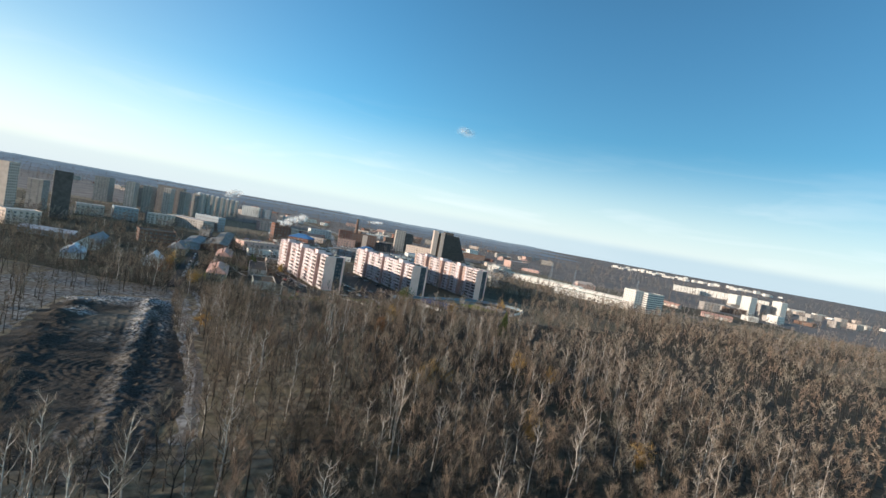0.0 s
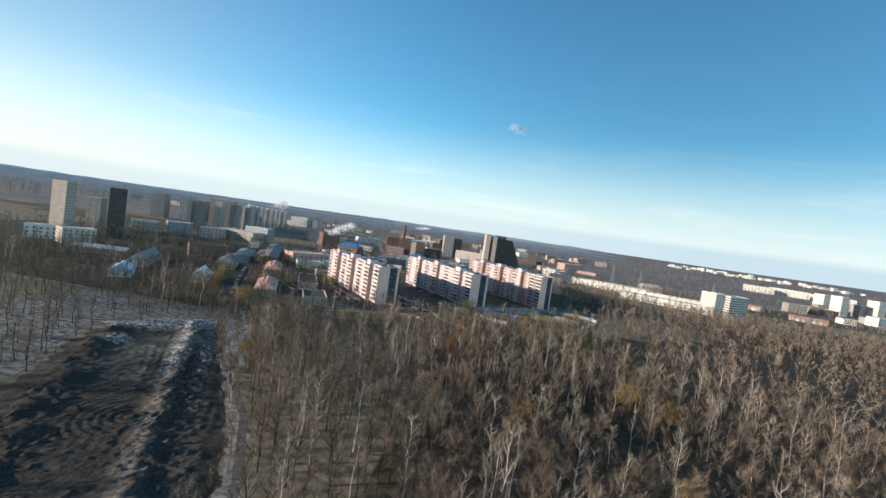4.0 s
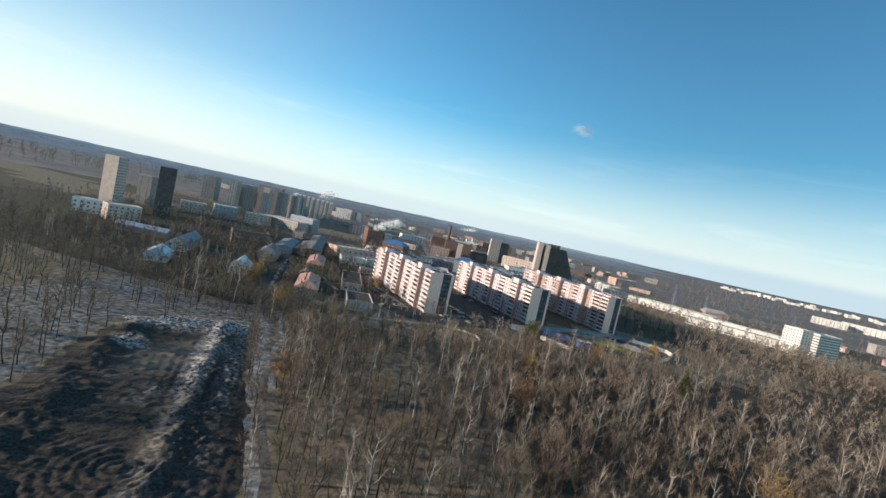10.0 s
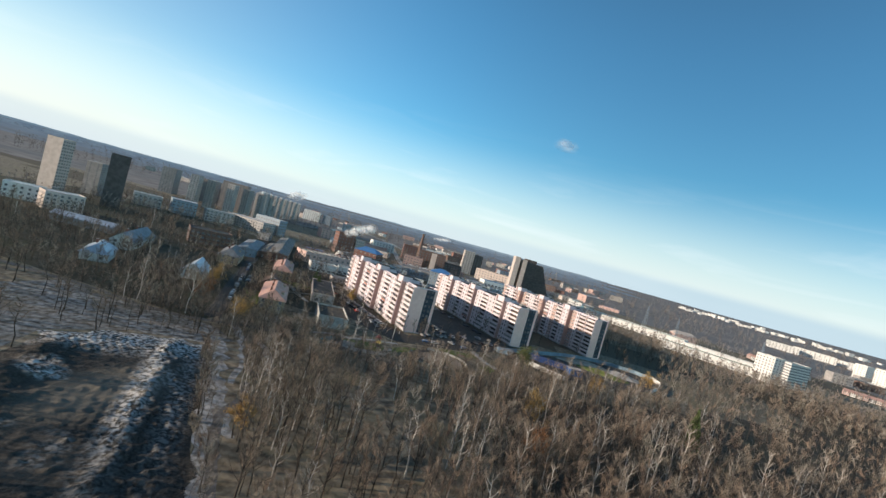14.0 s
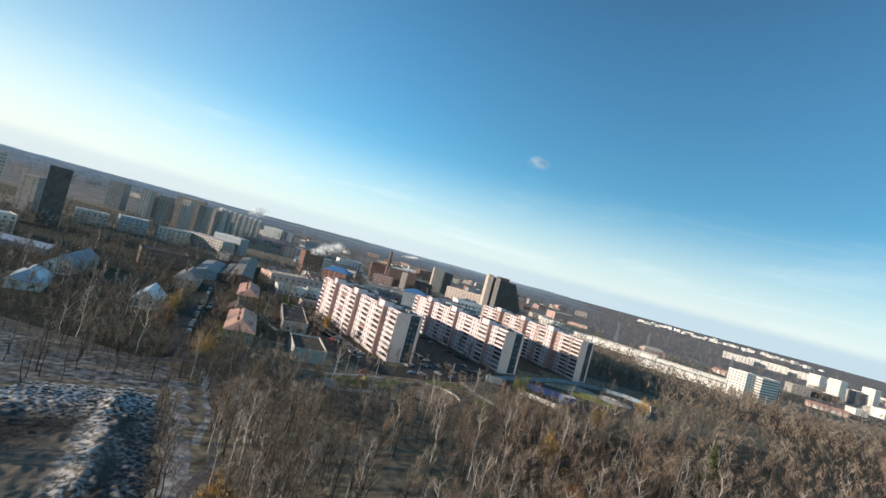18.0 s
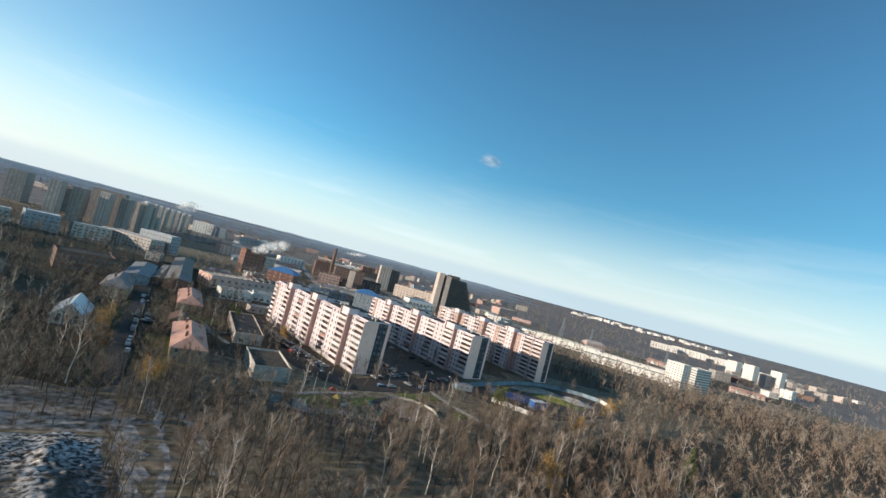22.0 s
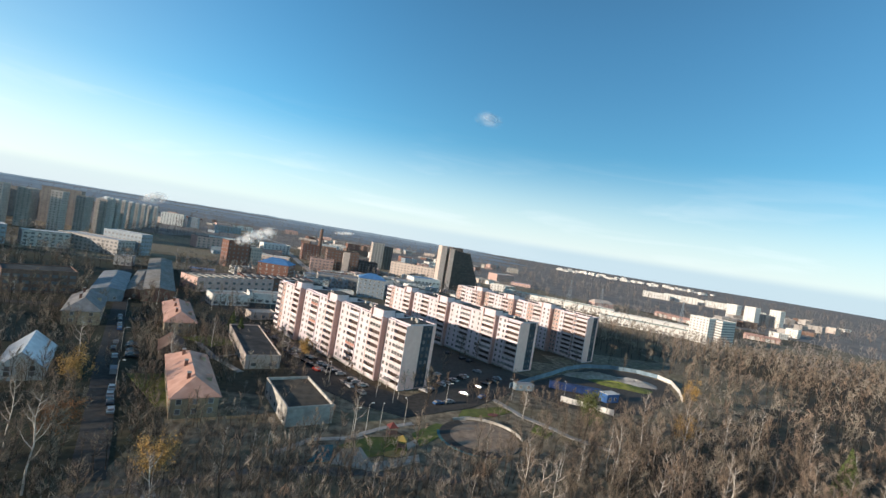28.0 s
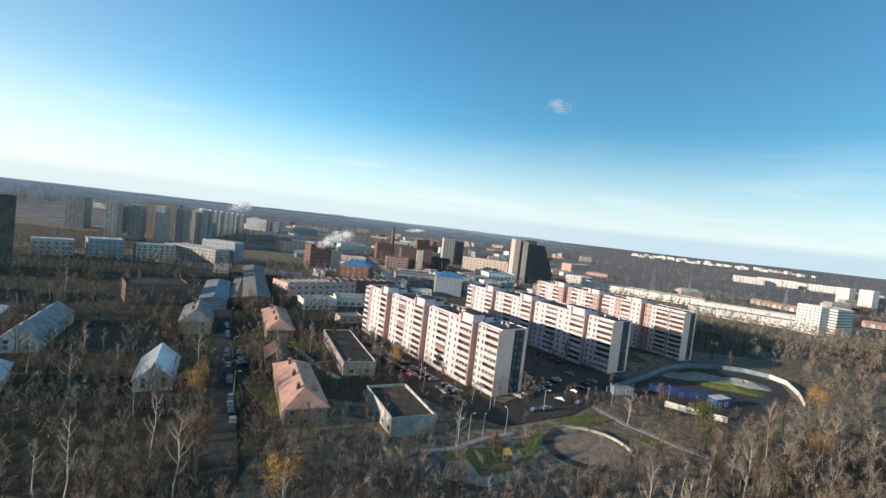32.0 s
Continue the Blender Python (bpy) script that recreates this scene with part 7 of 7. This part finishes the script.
row(-58, 254, 0, 184, 26, 20)
row(-50, 236, 0, 176, 20, 128, 0.25)
row(22, 186, 56, 228, 16, 140, 0.4)
row(34, 182, 62, 218, 13, 140, 0.5)
row(-20, 272, 36, 206, 18, 40, 0.35)
row(6, 300, 58, 236, 16, 40, 0.4)
row(20, 172, 48, 186, 6, 30, 0.4)
row(-104, 218, -118, 246, 4, 116, 0.2)
row(-76, 160, -66, 140, 4, 116, 0.3)
row(-92, 204, -82, 184, 7, 30, 0.1)
row(-104, 330, -70, 350, 9, 120, 0.3)

# ---- street lamps ----
def lamp(x, y, h, turn):
    ob = thing("street_lamp", x, y, 0.05, turn, "slim pale street lamp by the path", "street lamp", "street lamps")
    v, f = stick((0, 0, -0.1), (0, 0, h), 0.11, 0.06, 8)
    part("pole", mesh_of("pole", v, f, "concrete"), ob)
    v, f = stick((0, 0, h - 0.1), (1.1, 0, h + 0.25), 0.05, 0.04, 6)
    part("arm", mesh_of("arm", v, f, "concrete"), ob)
    hd = Mesh()
    hd.box(0.9, 1.7, -0.16, 0.16, h + 0.18, h + 0.32, 0)
    part("head", hd.data("head", ["white"]), ob)


for k, (x, y) in enumerate([(-3, 143), (1, 147), (5, 147), (13, 154), (10, 172), (12, 176), (87, 199), (-14, 186), (-34, 208), (30, 176), (-75, 160), (-92, 196), (-116, 246), (60, 190)]):
    lamp(x, y, 8.0, 37 * k)

# ---- building site behind the blue hoarding ----
fence = thing("hoarding", 64, 206, 0, 0, "pale blue site hoarding of metal panels, white beyond the corner", "fence")
line = [(64, 206), (80, 221), (96, 236), (112, 252), (128, 263), (148, 269), (164, 267), (174, 260), (176, 250), (168, 232), (158, 216)]
for i, ((x0, y0), (x1, y1)) in enumerate(zip(line[:-1], line[1:])):
    n = max(2, round(math.hypot(x1 - x0, y1 - y0) / 3.0))
    pm = Mesh()
    ln = math.hypot(x1 - x0, y1 - y0) / n
    pm.box(0.04, ln - 0.04, -0.05, 0.05, 0.0, 2.3, 0)
    pm.box(0, 0.08, -0.1, 0.1, 0, 2.4, 0)
    pm.box(0.04, ln - 0.04, -0.09, 0.09, 2.2, 2.3, 0)
    data = pm.data("panel", ["hoarding" if i < 7 else "white"])
    for k in range(n):
        t = k / n
        part("panel", data, fence, "", pose(x0 + (x1 - x0) * t - 64, y0 + (y1 - y0) * t - 206, 0, 0, 0, heading(x1 - x0, y1 - y0)))
patch("site_ground", [(66, 207), (96, 234), (128, 261), (148, 267), (164, 265), (174, 252), (158, 219), (118, 190), (86, 188)], 0.04, "asphalt", "dark asphalt ground of the building site", "site ground")


def mound(name, x, y, turn, a, b, h, mat, label, seed):
    """A heap with an uneven outline."""
    nr, ns = 14, 40
    q = np.random.RandomState(seed)
    ph = q.uniform(0, 6.28, 5)
    V = []
    for i in range(nr + 1):
        r = i / nr
        for k in range(ns):
            t = k * 2 * math.pi / ns
            w = 1 + 0.14 * math.sin(2 * t + ph[0]) + 0.08 * math.sin(5 * t + ph[1])
            z = h * (1 - r ** 1.6) * (1 + 0.18 * math.sin(7 * r + ph[2] + 2 * t) + 0.1 * math.sin(9 * t + ph[3])) if i < nr else -0.1
            V.append((math.cos(t) * a * r * w, math.sin(t) * b * r * w, z))
    F = [(i * ns + k, i * ns + (k + 1) % ns, (i + 1) * ns + (k + 1) % ns, (i + 1) * ns + k)[::-1] for i in range(nr) for k in range(ns)]
    ob = new(name, mesh_of(name, np.array(V), np.array(F), mat))
    ob.matrix_basis = pose(x, y, 0.04, 0, 0, turn)
    return tagged(ob, label, "earth mound")


mound("earth_mound", 126, 243, 8, 21, 7, 2.6, "sand", "pale earth mound inside the hoarding", 3)
mound("earth_mound", 148, 243, -30, 13, 8, 1.8, "concrete", "grey rubble heap inside the hoarding", 4)
mound("grass_mound", 133, 233, -20, 16, 8, 1.6, "lawn", "mound grown with yellow-green grass", 5)


def cabin(x, y, turn, L, D, H, wall, roof, label, name="site_cabin"):
    ob = thing(name, x, y, 0.04, turn, label, "cabin")
    me = Mesh()
    edge = []
    for a, b, c, d in ((0, 0, L, 0), (L, 0, L, D), (L, D, 0, D), (0, D, 0, 0)):
        k = int(math.hypot(c - a, d - b) / 0.25)
        ox, oy = (d - b) / math.hypot(c - a, d - b), -(c - a) / math.hypot(c - a, d - b)
        edge += [(a + (c - a) * i / k + ox * 0.05 * (i // 2 % 2), b + (d - b) * i / k + oy * 0.05 * (i // 2 % 2)) for i in range(k)]
    me.v = [(x_, y_, 0.15) for x_, y_ in edge] + [(x_, y_, H) for x_, y_ in edge]
    me.f = [(i, (i + 1) % len(edge), len(edge) + (i + 1) % len(edge), len(edge) + i) for i in range(len(edge))]
    me.m = [0] * len(me.f)
    part("wall", me.data("wall", [wall]), ob)
    r = Mesh()
    r.box(-0.15, L + 0.15, -0.15, D + 0.15, H, H + 0.14, 0)
    part("roof", r.data("roof", [roof]), ob)
    if roof != wall:
        for q in (0.25, 0.7):
            window("small", ob, pose(L * q, -0.06, 1.1))
    for q in (0, L - 0.4):
        f = Mesh()
        f.box(q, q + 0.4, 0.2, D - 0.2, -0.05, 0.15, 0)
        part("skid", f.data("skid", ["bitumen"]), ob)


cabin(86, 213, -12, 12, 2.6, 3.2, "deepblue", "deepblue", "deep blue site container in a row")
cabin(98, 210.5, -12, 12, 2.6, 3.2, "deepblue", "deepblue", "deep blue site container in a row")
cabin(108, 200, 22, 8, 4.5, 4.0, "blueplay", "white", "bright blue cabin with a white roof")
cabin(66, 203, 10, 9, 3.0, 3.0, "hoarding", "zincblue", "pale blue gate cabin")
banner = thing("banner_wall", 84, 196, 0.04, heading(19, -11), "white banner wall along the site's front", "fence")
for k in range(8):
    pm = Mesh()
    pm.box(0.03, 2.72, -0.04, 0.04, 0, 2.4, 0)
    pm.box(0, 0.06, -0.07, 0.07, -0.05, 2.5, 0)
    part("panel", pm.data("panel", ["white"]), banner, "", pose(k * 2.75, 0, 0))

# ---- playground ----
def ring(name, x, y, turn, a, b, width, z0, z1, mat, label, category, start=0.0, end=360.0):
    """A low oval wall or band."""
    me = Mesh()
    n = 56
    P = []
    for k in range(n + 1):
        t = radians(start + (end - start) * k / n)
        P.append(((a - width) * math.cos(t), (b - width) * math.sin(t), a * math.cos(t), b * math.sin(t)))
    for p, q in zip(P[:-1], P[1:]):
        me.quad([(p[0], p[1], z1), (p[2], p[3], z1), (q[2], q[3], z1), (q[0], q[1], z1)])
        me.quad([(p[2], p[3], z0), (q[2], q[3], z0), (q[2], q[3], z1), (p[2], p[3], z1)])
        me.quad([(q[0], q[1], z0), (p[0], p[1], z0), (p[0], p[1], z1), (q[0], q[1], z1)])
    ob = new(name, me.data(name, [mat]))
    ob.matrix_basis = pose(x, y, 0, 0, 0, turn)
    return tagged(ob, label, category, kind="structure" if z1 < 0.3 else "")


def oval(name, x, y, turn, a, b, z, mat, label, category):
    pts = []
    for k in range(40):
        t = 2 * math.pi * k / 40
        c, s = math.cos(radians(turn)), math.sin(radians(turn))
        u, v = a * math.cos(t), b * math.sin(t)
        pts.append((x + u * c - v * s, y + u * s + v * c))
    return patch(name, pts, z, mat, label, category)


oval("rink_floor", 37.5, 150.5, 38, 13.0, 12.4, 0.08, "brownsand", "brown sandy oval sports ground", "sports ground")
ring("oval_track", 37.5, 150.5, 38, 13.6, 13.0, 3.4, 0.0, 0.11, "asphalt", "dark asphalt track round the oval", "track", 75, 250)
ring("track_edge", 37.5, 150.5, 38, 14.4, 13.8, 0.9, 0.0, 0.13, "teal", "teal rubber edge of the oval track", "track edge", 130, 225)
ring("oval_wall", 37.5, 150.5, 38, 14.3, 13.7, 0.4, 0.0, 0.9, "oldwhite", "low white wall round the oval", "low wall", -40, 85)
patch("rubber_ground", [(-13, 126), (-11.5, 135), (-7.5, 136), (-7.2, 127)], 0.08, "teal", "teal rubber play surface", "play surface")
patch("play_plaza", [(-7, 126), (-5.5, 134), (0, 136), (3, 128), (9, 131), (16, 135), (16, 131), (4, 124)], 0.085, "palesand", "pale sandy play surface", "play surface")
oval("rubber_ground", 9.5, 134.5, 24, 3.4, 1.6, 0.095, "yellowplay", "yellow play surface", "play surface")
oval("rubber_ground", 47, 171, 30, 2.5, 1.3, 0.085, "redplay", "faded red play surface", "play surface")
ribbon("footpath", [(10, 136), (17, 144), (23, 149), (30, 158), (38, 169), (44, 176)], 2.4, 0.055, "palesand", "pale sandy footpath past the oval", "path", 0.3)
ribbon("footpath", [(-22, 128), (-14, 138), (-4, 141), (6, 150), (16, 156)], 1.8, 0.05, "concrete", "pale concrete footpath round the playground", "path")


def play_tower(x, y, turn, label, c1, c2):
    ob = thing("play_tower", x, y, 0.07, turn, label, "play tower")
    for a in (-1.1, 1.1):
        for b in (-1.1, 1.1):
            v, f = stick((a, b, -0.1), (a, b, 3.4), 0.09, 0.09, 6)
            part("post", mesh_of("post", v, f, c2), ob)
    p = Mesh()
    p.box(-1.2, 1.2, -1.2, 1.2, 1.4, 1.55, 0)
    part("deck", p.data("deck", [c2]), ob)
    r = Mesh()
    for k in range(4):
        t0, t1 = radians(45 + 90 * k), radians(135 + 90 * k)
        r.quad([(2.0 * math.cos(t0), 2.0 * math.sin(t0), 3.3), (2.0 * math.cos(t1), 2.0 * math.sin(t1), 3.3), (0, 0, 4.6)])
        r.quad([(2.0 * math.cos(t1), 2.0 * math.sin(t1), 3.25), (2.0 * math.cos(t0), 2.0 * math.sin(t0), 3.25), (0, 0, 4.5)])
    part("roof", r.data("roof", [c1]), ob)
    s = Mesh()
    s.quad([(1.2, -0.4, 1.5), (4.0, -0.4, 0.2), (4.0, 0.4, 0.2), (1.2, 0.4, 1.5)])
    s.quad([(1.2, -0.4, 1.5), (1.2, -0.4, 1.9), (4.0, -0.4, 0.5), (4.0, -0.4, 0.2)])
    s.quad([(1.2, 0.4, 1.5), (4.0, 0.4, 0.2), (4.0, 0.4, 0.5), (1.2, 0.4, 1.9)])
    part("slide", s.data("slide", [c2]), ob)


play_tower(8.5, 144, 20, "red-roofed wooden play tower with slide", "redplay", "brown")
play_tower(11, 136, 80, "yellow play tower with a slide", "yellowplay", "brown")

# ---- steam and cloud ----
def lump(name, x, y, z, a, b, c, lean, mat, label, category, seed):
    """One soft lump of vapour with an uneven skin."""
    q = np.random.RandomState(seed)
    ph = q.uniform(0, 6.28, 6)
    nr, ns = 20, 36
    V = []
    for i in range(nr + 1):
        p = math.pi * i / nr
        for k in range(ns):
            t = 2 * math.pi * k / ns
            w = 1 + 0.16 * math.sin(3 * t + ph[0]) * math.sin(p) + 0.1 * math.sin(5 * p + ph[1] + 2 * t) + 0.07 * math.sin(7 * t + ph[2] + 4 * p)
            V.append((a * w * math.cos(p), b * w * math.sin(p) * math.cos(t), c * w * math.sin(p) * math.sin(t)))
    F = [(i * ns + k, i * ns + (k + 1) % ns, (i + 1) * ns + (k + 1) % ns, (i + 1) * ns + k) for i in range(nr) for k in range(ns)]
    me = mesh_of(name, np.array(V), np.array(F), mat)
    me.polygons.foreach_set("use_smooth", [True] * len(me.polygons))
    ob = new(name, me)
    ob.matrix_basis = pose(x, y, z, 0, -lean, 0)
    return tagged(ob, label, category)


for k, (x, y, z, a, b, c, lean) in enumerate([(-138, 504, 28, 12, 6, 8, 16), (-130, 506, 33, 14, 6, 11, 20), (-118, 509, 38, 15, 6, 10, 22)]):
    lump("steam", x, y, z, a, b, c, lean, "steam", "white steam drifting from the boiler house", "steam", 1 + k)
lump("steam", -345, 760, 56, 26, 8, 12, 16, "steam", "white steam over the far slabs", "steam", 13)
lump("steam", -60, 815, 48, 26, 5, 5, 6, "steam", "thin white steam beside the chimney", "steam", 14)
lump("cloud", 97, 510, 204, 20, 12, 9, -6, "cloud", "small white cloud alone in the sky", "cloud", 5)
